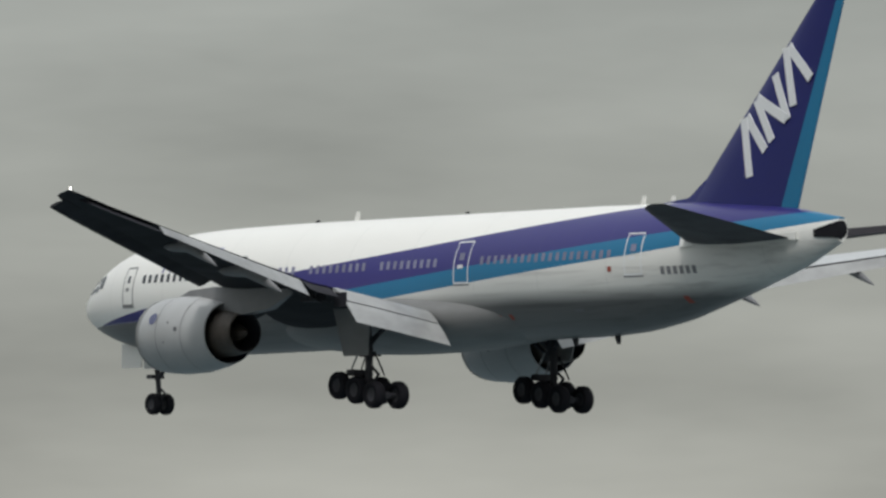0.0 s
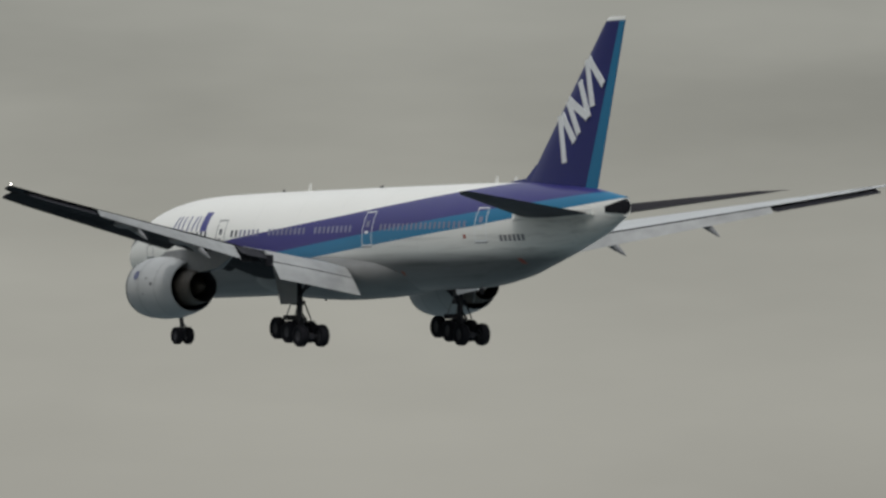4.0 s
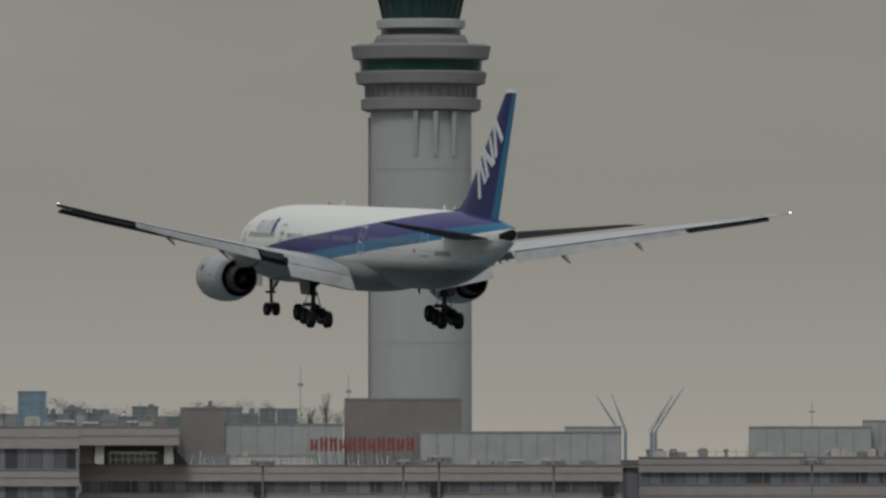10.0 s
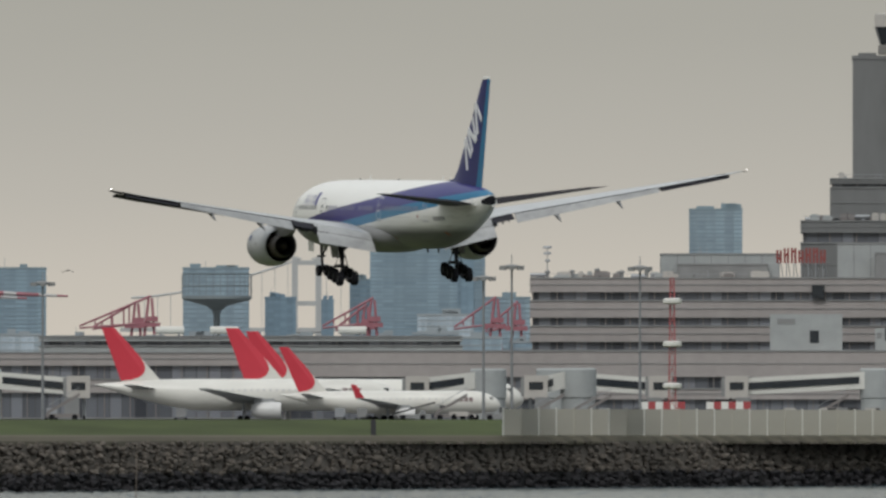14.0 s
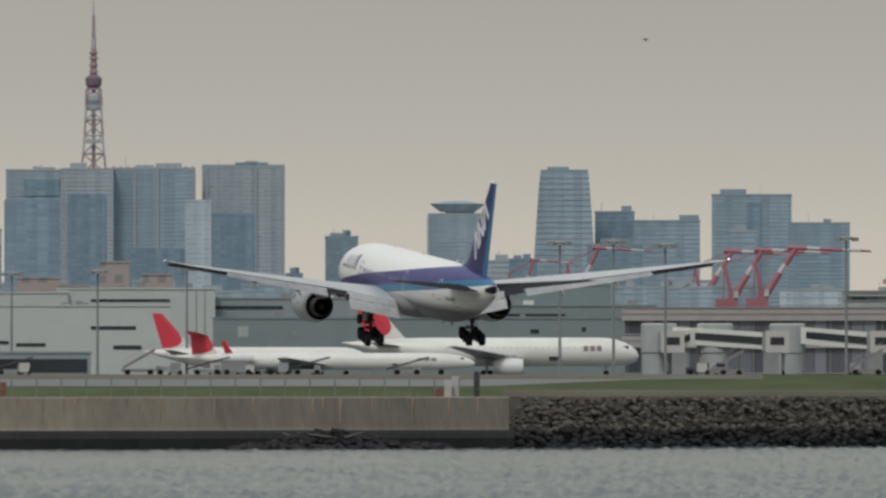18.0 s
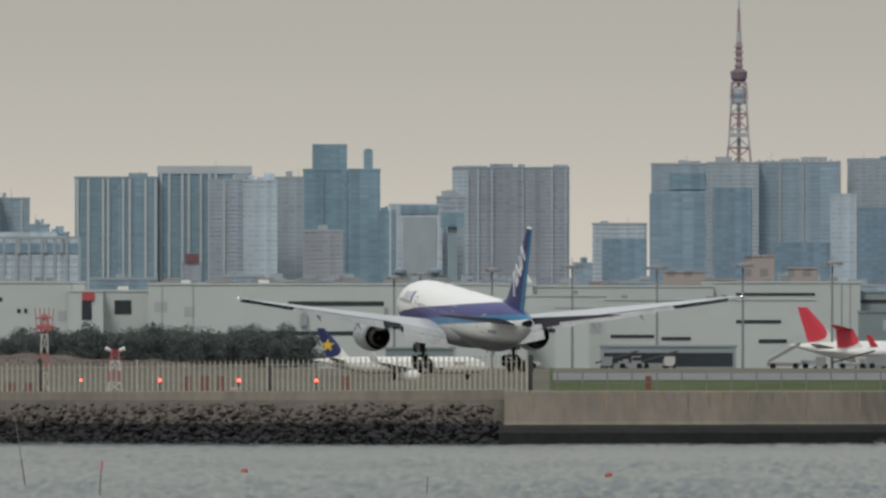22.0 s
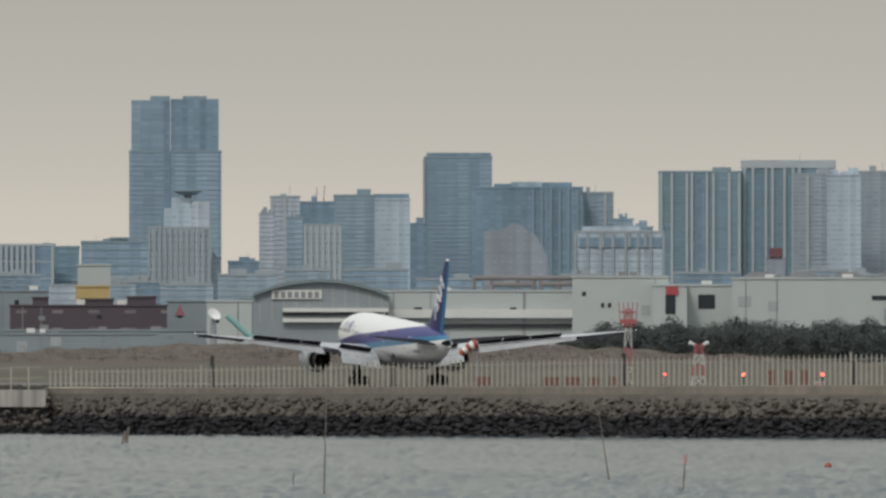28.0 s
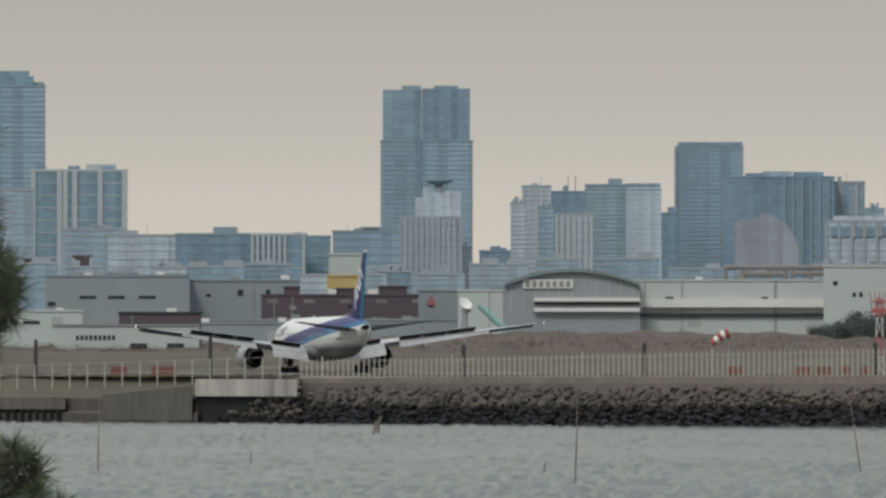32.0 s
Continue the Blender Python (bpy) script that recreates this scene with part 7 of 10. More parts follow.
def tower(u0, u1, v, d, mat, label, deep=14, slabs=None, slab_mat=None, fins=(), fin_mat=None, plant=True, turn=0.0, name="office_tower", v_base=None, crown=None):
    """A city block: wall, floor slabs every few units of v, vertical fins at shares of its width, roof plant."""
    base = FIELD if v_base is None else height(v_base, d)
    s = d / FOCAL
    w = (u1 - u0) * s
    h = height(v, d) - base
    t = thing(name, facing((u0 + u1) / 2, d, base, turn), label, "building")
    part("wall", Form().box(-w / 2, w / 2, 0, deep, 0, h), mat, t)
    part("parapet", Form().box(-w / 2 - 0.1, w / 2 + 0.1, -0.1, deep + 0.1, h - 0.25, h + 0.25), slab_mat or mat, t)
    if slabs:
        f = Form()
        z = h - slabs * s
        while z > max(2.0, height(560, d) - base):
            f.box(-w / 2 - 0.06, w / 2 + 0.06, -0.07, 0.0, z - 0.10, z + 0.10)
            z -= slabs * s
        tagged(part("slab_relief", f, slab_mat or SLAB_D, t), kind="stuff")
    for k in fins:
        x = -w / 2 + w * k
        part("pilaster", Form().box(x - 0.28, x + 0.28, -0.45, 0.0, 0, h - 0.3), fin_mat or FINS_W, t)
    if plant:
        rn = random.Random(int(u0 * 7 + v))
        n = 1 + rn.randrange(3)
        for i in range(n):
            a = rn.uniform(-0.4, 0.2) * w
            b = a + rn.uniform(0.12, 0.35) * w
            q = rn.uniform(0.4, 1.3)
            part("roof_plant", Form().box(a, min(b, w / 2 - 0.2), deep * 0.2, deep * 0.8, h + 0.2, h + 0.25 + q), slab_mat or mat, t)
        x = rn.uniform(-0.35, 0.35) * w
        part("roof_aerial", Form().tube((x, deep * 0.4, h), (x, deep * 0.4, h + rn.uniform(1.0, 2.4)), 0.06, 0.04, 5), SLAB_D, t)
    return t, w, h


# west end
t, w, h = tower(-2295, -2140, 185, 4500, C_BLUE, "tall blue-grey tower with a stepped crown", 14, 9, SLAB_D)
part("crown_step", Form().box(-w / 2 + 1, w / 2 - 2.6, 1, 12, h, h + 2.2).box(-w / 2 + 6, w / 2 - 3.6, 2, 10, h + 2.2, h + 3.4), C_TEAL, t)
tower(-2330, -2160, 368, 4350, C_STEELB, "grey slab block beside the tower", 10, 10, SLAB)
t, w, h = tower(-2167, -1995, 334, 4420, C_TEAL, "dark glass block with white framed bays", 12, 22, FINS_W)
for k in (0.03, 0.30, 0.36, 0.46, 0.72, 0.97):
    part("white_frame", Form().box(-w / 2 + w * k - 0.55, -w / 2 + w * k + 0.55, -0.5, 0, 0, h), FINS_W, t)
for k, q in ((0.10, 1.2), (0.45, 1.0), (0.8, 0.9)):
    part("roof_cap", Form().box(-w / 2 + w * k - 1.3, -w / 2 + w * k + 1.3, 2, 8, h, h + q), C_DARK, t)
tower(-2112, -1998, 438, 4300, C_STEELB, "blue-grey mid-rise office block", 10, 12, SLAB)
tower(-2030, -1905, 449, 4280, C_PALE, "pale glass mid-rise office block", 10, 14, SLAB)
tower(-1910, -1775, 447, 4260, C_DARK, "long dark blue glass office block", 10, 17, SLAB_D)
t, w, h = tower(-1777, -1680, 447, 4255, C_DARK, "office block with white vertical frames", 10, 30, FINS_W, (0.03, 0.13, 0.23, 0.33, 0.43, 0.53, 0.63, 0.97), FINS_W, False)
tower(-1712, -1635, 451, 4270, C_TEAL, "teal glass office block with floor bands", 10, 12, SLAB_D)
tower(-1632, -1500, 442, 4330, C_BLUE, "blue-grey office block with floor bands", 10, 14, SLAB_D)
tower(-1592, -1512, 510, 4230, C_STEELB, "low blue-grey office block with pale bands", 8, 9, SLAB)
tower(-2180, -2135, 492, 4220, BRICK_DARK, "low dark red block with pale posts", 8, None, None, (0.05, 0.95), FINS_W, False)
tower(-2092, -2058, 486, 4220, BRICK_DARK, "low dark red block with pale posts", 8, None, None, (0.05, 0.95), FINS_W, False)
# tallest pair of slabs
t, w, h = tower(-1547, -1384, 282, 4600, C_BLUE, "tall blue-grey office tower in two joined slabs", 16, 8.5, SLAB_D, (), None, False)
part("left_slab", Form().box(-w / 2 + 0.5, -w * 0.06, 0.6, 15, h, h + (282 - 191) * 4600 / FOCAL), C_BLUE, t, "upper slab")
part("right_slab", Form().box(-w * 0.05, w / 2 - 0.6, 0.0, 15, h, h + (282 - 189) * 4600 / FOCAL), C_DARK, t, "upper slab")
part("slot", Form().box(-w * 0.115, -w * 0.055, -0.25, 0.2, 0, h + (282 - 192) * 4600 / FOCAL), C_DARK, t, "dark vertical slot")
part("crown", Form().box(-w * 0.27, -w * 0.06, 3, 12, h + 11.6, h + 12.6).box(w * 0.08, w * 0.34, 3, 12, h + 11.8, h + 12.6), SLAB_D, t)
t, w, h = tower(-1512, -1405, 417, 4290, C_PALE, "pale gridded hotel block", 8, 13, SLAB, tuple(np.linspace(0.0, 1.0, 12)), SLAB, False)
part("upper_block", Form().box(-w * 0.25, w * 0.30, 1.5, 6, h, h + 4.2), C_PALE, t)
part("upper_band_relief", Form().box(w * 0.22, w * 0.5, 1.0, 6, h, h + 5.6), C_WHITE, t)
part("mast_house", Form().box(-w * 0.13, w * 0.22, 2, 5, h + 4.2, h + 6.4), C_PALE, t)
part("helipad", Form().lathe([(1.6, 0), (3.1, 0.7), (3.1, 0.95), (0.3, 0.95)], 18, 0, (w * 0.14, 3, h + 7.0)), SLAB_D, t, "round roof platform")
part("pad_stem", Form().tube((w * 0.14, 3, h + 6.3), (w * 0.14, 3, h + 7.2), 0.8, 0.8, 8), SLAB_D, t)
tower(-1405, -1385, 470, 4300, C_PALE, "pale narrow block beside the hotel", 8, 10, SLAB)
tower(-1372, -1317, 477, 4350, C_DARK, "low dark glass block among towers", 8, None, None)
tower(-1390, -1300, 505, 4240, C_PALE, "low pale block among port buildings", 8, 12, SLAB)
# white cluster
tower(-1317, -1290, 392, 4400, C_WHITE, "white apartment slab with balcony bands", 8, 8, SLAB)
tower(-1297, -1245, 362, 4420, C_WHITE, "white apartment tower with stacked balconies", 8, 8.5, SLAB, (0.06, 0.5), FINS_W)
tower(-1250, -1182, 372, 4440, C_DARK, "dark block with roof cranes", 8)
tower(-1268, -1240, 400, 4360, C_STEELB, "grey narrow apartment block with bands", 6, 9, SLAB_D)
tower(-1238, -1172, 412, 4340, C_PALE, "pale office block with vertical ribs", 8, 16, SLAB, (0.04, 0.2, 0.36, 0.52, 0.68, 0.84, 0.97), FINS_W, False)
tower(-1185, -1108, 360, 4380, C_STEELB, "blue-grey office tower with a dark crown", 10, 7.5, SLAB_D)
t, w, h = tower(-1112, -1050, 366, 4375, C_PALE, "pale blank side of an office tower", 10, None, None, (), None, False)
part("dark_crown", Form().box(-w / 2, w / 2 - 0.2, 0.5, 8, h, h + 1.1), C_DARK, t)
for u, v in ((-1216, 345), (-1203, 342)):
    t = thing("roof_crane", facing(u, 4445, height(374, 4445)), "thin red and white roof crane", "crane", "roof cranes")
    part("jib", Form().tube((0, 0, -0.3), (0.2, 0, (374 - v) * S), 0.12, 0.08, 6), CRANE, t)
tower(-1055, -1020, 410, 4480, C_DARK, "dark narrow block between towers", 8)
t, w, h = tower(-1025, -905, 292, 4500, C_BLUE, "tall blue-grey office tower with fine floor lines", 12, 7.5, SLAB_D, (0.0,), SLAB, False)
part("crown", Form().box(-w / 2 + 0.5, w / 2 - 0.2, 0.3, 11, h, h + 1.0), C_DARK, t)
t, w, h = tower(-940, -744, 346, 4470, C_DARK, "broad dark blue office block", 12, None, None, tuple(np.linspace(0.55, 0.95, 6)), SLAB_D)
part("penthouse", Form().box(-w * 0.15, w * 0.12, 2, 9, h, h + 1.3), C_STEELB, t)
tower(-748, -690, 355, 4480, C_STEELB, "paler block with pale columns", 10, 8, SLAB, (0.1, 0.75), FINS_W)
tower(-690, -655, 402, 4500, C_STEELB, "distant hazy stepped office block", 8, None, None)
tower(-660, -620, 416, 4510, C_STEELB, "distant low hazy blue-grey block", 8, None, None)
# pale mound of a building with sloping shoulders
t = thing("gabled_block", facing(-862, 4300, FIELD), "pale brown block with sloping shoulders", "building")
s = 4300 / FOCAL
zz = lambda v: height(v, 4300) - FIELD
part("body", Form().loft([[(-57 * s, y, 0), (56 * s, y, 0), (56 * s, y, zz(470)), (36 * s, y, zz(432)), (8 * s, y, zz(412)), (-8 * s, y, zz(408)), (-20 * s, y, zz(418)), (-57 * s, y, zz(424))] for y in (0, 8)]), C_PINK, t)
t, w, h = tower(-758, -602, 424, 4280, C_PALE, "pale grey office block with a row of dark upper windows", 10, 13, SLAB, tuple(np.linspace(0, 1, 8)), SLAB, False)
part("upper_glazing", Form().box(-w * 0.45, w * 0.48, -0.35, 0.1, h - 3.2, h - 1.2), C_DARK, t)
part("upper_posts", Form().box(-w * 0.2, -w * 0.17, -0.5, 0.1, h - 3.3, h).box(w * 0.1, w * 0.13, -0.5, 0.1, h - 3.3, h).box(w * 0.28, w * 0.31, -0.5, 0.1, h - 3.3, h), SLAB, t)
part("penthouse", Form().box(-w * 0.42, w * 0.25, 1, 7, h, h + 1.2), C_PALE, t)
# apartment towers with vertical balconies
t, w, h = tower(-610, -463, 318, 4400, C_TEAL, "apartment tower with pale vertical balcony stacks", 10, 6.5, SLAB_D, (0.03, 0.16, 0.34, 0.40, 0.58, 0.66, 0.85, 0.97), FINS_W)
part("dark_recess", Form().box(-w * 0.04, w * 0.06, -0.3, 0.1, 0, h - 1), C_DARK, t)
t, w, h = tower(-463, -298, 303, 4403, C_TEAL, "apartment tower with pale vertical balcony stacks", 10, 6.5, SLAB_D, (0.03, 0.12, 0.26, 0.33, 0.46, 0.55, 0.62), FINS_W)
part("pale_crown", Form().box(-w / 2 - 0.2, w / 2 + 0.2, -0.3, 9, h - 1.0, h + 0.7), FINS_W, t)
part("pale_flank", Form().box(w * 0.30, w / 2 + 0.1, -0.3, 8, 0, h - 1.2), C_WHITE, t)
tower(-372, -298, 322, 4397, C_RES, "grey apartment tower with stacked balconies", 10, 7.5, SLAB, (0.35,), FINS_W)
t, w, h = tower(-312, -252, 323, 4380, C_PALE, "pale apartment slab with blank wall", 10, None, None, (), None)
tower(-256, -205, 318, 4405, C_RES, "pale grey apartment tower with balcony bands", 10, 7.0, SLAB)
ob = tower(-420, -385, 470, 4230, C_PINK, "small beige tower block with a red box", 5, None, None, (), None, False)[0]
part("red_box", Form().box(-1.4, 1.4, -0.1, 3, 15.6 + 6.9, 15.6 + 9.2), material("dark_red_brown_box", (0.15, 0.07, 0.075), 0.7, vary=0.15), ob, "dull red-brown rooftop box")
# dark pair
t, w, h = tower(-206, -70, 304, 4450, C_TEAL, "dark teal tower with a square crown", 12, None, None, (0.25, 0.55), C_DARK, False)
part("crown_block", Form().box(-w / 2 + 2.0, -w / 2 + 9.6, 0.5, 10, h, h + 5.6), C_TEAL, t)
part("stair_tower", Form().box(w / 2 - 3.6, w / 2 - 1.6, 0.5, 6, h, h + 4.3).box(w / 2 - 3.3, w / 2 - 1.9, 1, 5, h + 4.3, h + 4.6), C_TEAL, t)
tower(-206, -135, 412, 4300, C_BROWN, "brownish lower apartment block", 8, 8, SLAB)
tower(-72, -52, 378, 4440, C_TEAL, "dark teal narrow block beside a tower", 8)
t, w, h = tower(-54, 40, 366, 4330, C_WHITE, "pale block with a dark crown band", 10, None, None, (), None, False)
part("dark_band", Form().box(-w * 0.28, w * 0.42, -0.3, 0.2, h - 1.9, h - 0.1), C_DARK, t)
part("blank_wall", Form().box(-w * 0.24, w * 0.40, -0.25, 0.2, 0, h - 2.6), SLAB, t)
part("corner_posts", Form().box(-w * 0.46, -w * 0.38, -0.3, 0.1, 0, h - 1), C_TEAL, t)
for k in (-0.30, 0.36):
    part("stack", Form().tube((w * k, -1.4, 0), (w * k, -1.4, h * 0.58), 0.35, 0.35, 8).lathe([(0.4, 0), (1.4, 0.6), (1.4, 1.2), (0.5, 1.6)], 12, 0, (w * k, -1.4, h * 0.58)), SLAB_D, t)
tower(30, 80, 352, 4345, C_RES, "grey-blue narrow apartment block", 8, 9, SLAB)
t = thing("water_tank_tower", facing(58, 4280, FIELD), "slim tower with a teal tank on top", "tank tower")
part("shaft", Form().box(-1.0, 1.0, 0, 2, 0, height(405, 4280) - FIELD), SLAB_D, t)
part("tank", Form().box(-2.4, 2.4, -1, 3, height(405, 4280) - FIELD, height(380, 4280) - FIELD), C_TEAL, t)
# brown apartment slab
t, w, h = tower(58, 265, 301, 4420, C_BROWN, "broad brownish apartment slab with stepped roof", 10, 7.2, SLAB_D, (0.22, 0.34, 0.60, 0.85, 0.97), C_RES, False)
for a, b, q in ((0.02, 0.30, 0.5), (0.32, 0.52, 0.9), (0.56, 0.62, 0.8), (0.86, 0.99, 0.7)):
    part("roof_step", Form().box(-w / 2 + w * a, -w / 2 + w * b, 1, 8, h, h + q), C_BROWN, t)
part("pale_flank", Form().box(-w / 2, -w / 2 + w * 0.14, -0.35, 0.1, 0, h - 0.6), C_RES, t)
tower(272, 308, 470, 4460, C_STEELB, "distant low hazy blue-grey block", 6)
t, w, h = tower(306, 402, 400, 4360, C_PALE, "pale office block with dark glass panel", 10, 8, SLAB)
part("glass_panel", Form().box(-w * 0.32, w * 0.5, -0.3, 0.1, 0, h - 3.2), C_DARK, t)
t, w, h = tower(410, 515, 294, 4480, C_STEELB, "grey-blue office tower with stepped shoulder", 12, 7.5, SLAB)
part("shoulder", Form().box(-w / 2 - 0.4, w * 0.45, -0.4, 8, 0, h - 6.5), C_BLUE, t)
part("glass_band", Form().box(-w * 0.2, w * 0.4, -0.3, 0.1, h - 5.6, h - 2.0), C_TEAL, t)
t, w, h = tower(508, 600, 292, 4470, C_RES, "grey apartment tower with balcony bands", 10, 7.4, SLAB)
part("lower_dark", Form().box(-w * 0.38, w * 0.35, -0.5, 0.1, 0, h - 5.4), C_DARK, t, "darker recessed centre")
t, w, h = tower(596, 745, 291, 4475, C_BLUE, "broad apartment tower with a scalloped roof edge", 10, 7.4, SLAB, (0.0, 0.28, 0.55, 0.99), SLAB)
part("lower_dark", Form().box(-w * 0.30, w * 0.42, -0.5, 0.1, 0, h * 0.62), C_DARK, t)
for k in np.linspace(0.03, 0.97, 12):
    part("roof_post", Form().box(-w / 2 + w * k - 0.25, -w / 2 + w * k + 0.25, 0, 1, h, h + 0.6), FINS_W, t)
tower(727, 773, 348, 4440, C_PALE, "blank pale grey slab block", 8, None, None, (), None, False)
t, w, h = tower(757, 903, 288, 4480, C_RES, "grey apartment tower with open roof screen", 10, 7.4, SLAB, (0.06, 0.65, 0.98), SLAB)
part("lower_dark", Form().box(-w * 0.38, w * 0.14, -0.5, 0.1, 0, h * 0.78), C_DARK, t)
part("roof_screen", Form().box(-w / 2, w / 2, 0, 0.4, h, h + 0.5).box(-w * 0.1, w * 0.3, 2, 8, h, h + 1.0), C_DARK, t)
tower(905, 935, 478, 4400, C_DARK, "low dark hazy office block", 6)
t, w, h = tower(975, 1033, 412, 4380, C_DARK, "dark glass office block with a stepped roof", 10, 6, SLAB_D)
part("crown", Form().box(-w * 0.35, w * 0.1, 1, 7, h, h + 0.9), C_DARK, t)
tower(1035, 1075, 478, 4390, C_DARK, "low dark hazy office block", 6)
# flared crown tower
t, w, h = tower(1157, 1262, 372, 4400, C_STEELB, "pale blue-grey tower under a flared crown", 10, 7, SLAB, (0.0, 1.0), FINS_W, False)
part("neck", Form().box(-w * 0.22, w * 0.28, 1, 8, h, h + 1.6), C_DARK, t)
part("flared_crown", Form().loft([[(-w * 0.30, 0.5, h + 0.6), (w * 0.30, 0.5, h + 0.6), (w * 0.30, 9, h + 0.6), (-w * 0.30, 9, h + 0.6)], [(-w * 0.47, -0.5, h + 2.3), (w * 0.47, -0.5, h + 2.3), (w * 0.47, 10, h + 2.3), (-w * 0.47, 10, h + 2.3)], [(-w * 0.14, 2, h + 2.9), (w * 0.14, 2, h + 2.9), (w * 0.14, 8, h + 2.9), (-w * 0.14, 8, h + 2.9)]]), C_STEELB, t, "flared grey roof crown")
# tapered tower
t = thing("tapered_tower", facing(1398, 4450, FIELD), "tapered grey-green tower with curved flanks", "building")
s = 4450 / FOCAL
rings = []
for k in np.linspace(0, 1, 12):
    half = (60 - 17 * k ** 1.8) * s
    z = (height(300, 4450) - FIELD) * k
    rings.append([(-half, 0, z), (half, 0, z), (half, 10, z), (-half, 10, z)])
part("wall", Form().loft(rings), C_STEELB, t)
part("crown", Form().box(-42 * s, 42 * s, 0.3, 9, rings[-1][0][2], rings[-1][0][2] + 0.9).box(-30 * s, 8 * s, 1, 8, rings[-1][0][2] + 0.9, rings[-1][0][2] + 1.5), SLAB_D, t)
f = Form()
for k in np.linspace(0.1, 0.98, 34):
    half = (60 - 17 * k ** 1.8) * s
    z = (height(300, 4450) - FIELD) * k
    f.box(-half - 0.06, half + 0.06, -0.12, 0, z - 0.07, z + 0.07)
tagged(part("slab_relief", f, SLAB, t), kind="stuff")
tower(1452, 1522, 368, 4470, C_DARK, "dark stepped office block", 8, 8, SLAB_D)
tower(1520, 1638, 384, 4460, C_STEELB, "blue-grey office block with a stepped roof", 10, 8, SLAB_D)
tower(1438, 1536, 426, 4300, C_DARK, "lower dark blue glass block", 8, 8, SLAB_D)
t, w, h = tower(1659, 1800, 338, 4460, C_STEELB, "grey office block with a dark glass slot", 10, 7, SLAB_D)
part("glass_slot", Form().box(-w * 0.05, w * 0.12, -0.3, 0.1, 0, h - 1.6), C_DARK, t)
tower(1690, 1740, 402, 4320, C_BLUE, "pale blue glass office block", 8, 10, SLAB)
tower(1795, 1903, 388, 4440, C_BLUE, "blue-grey office block with a domed roof line", 10, 7, SLAB_D)
tower(1570, 1665, 490, 4240, C_WHITE, "white port building with dark bands", 8, 12, SLAB)
tower(1080, 1160, 470, 4240, C_STEELB, "grey low block by the cranes", 8, 10, SLAB)
tower(1255, 1345, 455, 4260, C_PALE, "pale low block among port buildings", 8, 10, SLAB)
tower(1300, 1350, 452, 4250, C_DARK, "low dark block by the cranes", 8)
tower(2145, 2262, 388, 4520, C_STEELB, "blue-grey office block far behind", 10, 8, SLAB_D)
tower(2290, 2345, 440, 4510, C_DARK, "dark low block behind the bridge", 8)
tower(2390, 2412, 445, 4500, C_DARK, "dark low block behind the bridge", 6)
tower(2440, 2478, 408, 4420, C_DARK, "dark blue narrow office block", 8, 8, SLAB_D)
t, w, h = tower(2476, 2680, 313, 4400, C_BLUE, "broad pale blue office slab with a dark vertical window", 12, 6.5, SLAB_D, (), None, False)
part("glass_slot", Form().box(w * 0.26, w * 0.40, -0.3, 0.1, h * 0.45, h - 5.5), C_DARK, t)
part("chimney", Form().tube((w * 0.16, 4, h), (w * 0.16, 4, h + 2.6), 0.8, 0.7, 10), CRANE, t, "dull red chimney")
tower(2680, 2760, 440, 4480, C_STEELB, "blue-grey low block behind cranes", 8, 9, SLAB_D)
tower(3041, 3135, 284, 4450, C_STEELB, "blue-grey tower behind the terminal", 10, 7, SLAB_D)
tower(2560, 2660, 470, 4300, C_PALE, "pale low block among port buildings", 8, 10, SLAB)
HAZE_ROOF = hazed_wall("hazy_grey_rooftops", (0.165, 0.182, 0.185), (0.15, 0.168, 0.172), 1.2, 2.5, 0.5, 0.8)
rnd = random.Random(23)
u = 3590.0
while u < 4230:
    w = rnd.uniform(14, 46)
    tower(u, u + w, rnd.uniform(266, 286) - (u - 3590) * 0.012, 4700 + rnd.uniform(-60, 60), HAZE_ROOF, "hazy grey rooftop beyond the terminal", 8, None, None, (), None, rnd.random() < 0.5, 0.0, "distant_building")
    u += w + rnd.uniform(-4, 3)
# The woods carry their haze in this pale grey-green.
HAZE_TREE = material("hazy_grey_green_wood", (0.155, 0.170, 0.165), 0.95, vary=0.2, grain=0.2, per_piece=0.12)
rnd = random.Random(29)
f = Form()
for i in range(900):
    u = rnd.uniform(3600, 4420)
    top = 258 + 8 * math.sin(u * 0.021) + 5 * math.sin(u * 0.057) + 6 * math.sin(u * 0.13)
    d = 4760 + rnd.uniform(-30, 30)
    x, y = spot(u, d)
    leaf_clump(f, Vector((x, y, height(rnd.uniform(top + 4, 300), d))), rnd.uniform(0.7, 1.5), rnd, 22)
tagged(part("far_woods", f, HAZE_TREE), "hazy grey-green woods beyond the terminal", "woods", "", "stuff")
for u, v, wide in ((4290, 238, 16), (4262, 262, 10), (3842, 262, 12), (3870, 266, 9)):
    d = 4500
    h = height(v, d) - FIELD
    t = thing("bare_tree", facing(u, d, FIELD), "hazy bare winter tree beyond the terminal", "tree", "bare trees")
    part("trunk", Form().tube((0, 0, 0), (0, 0, h * 0.86), 0.4, 0.2, 7), HAZE_TREE, t)
    f = Form()
    for i in range(46):
        a = rnd.uniform(0, 6.28)
        z0 = h * rnd.uniform(0.80, 0.92)
        reach = wide * 0.06 * rnd.uniform(0.3, 1.0)
        f.tube((0, 0, z0), (reach * math.cos(a) * 1.6, reach * math.sin(a), min(h, z0 + h * rnd.uniform(0.02, 0.13))), 0.09, 0.03, 4)
    part("twigs", f, HAZE_TREE, t)
t = tower(3745, 3795, 236, 4600, C_DARK, "teal block with a flat cap", 6, None, None, (), None, False)[0]
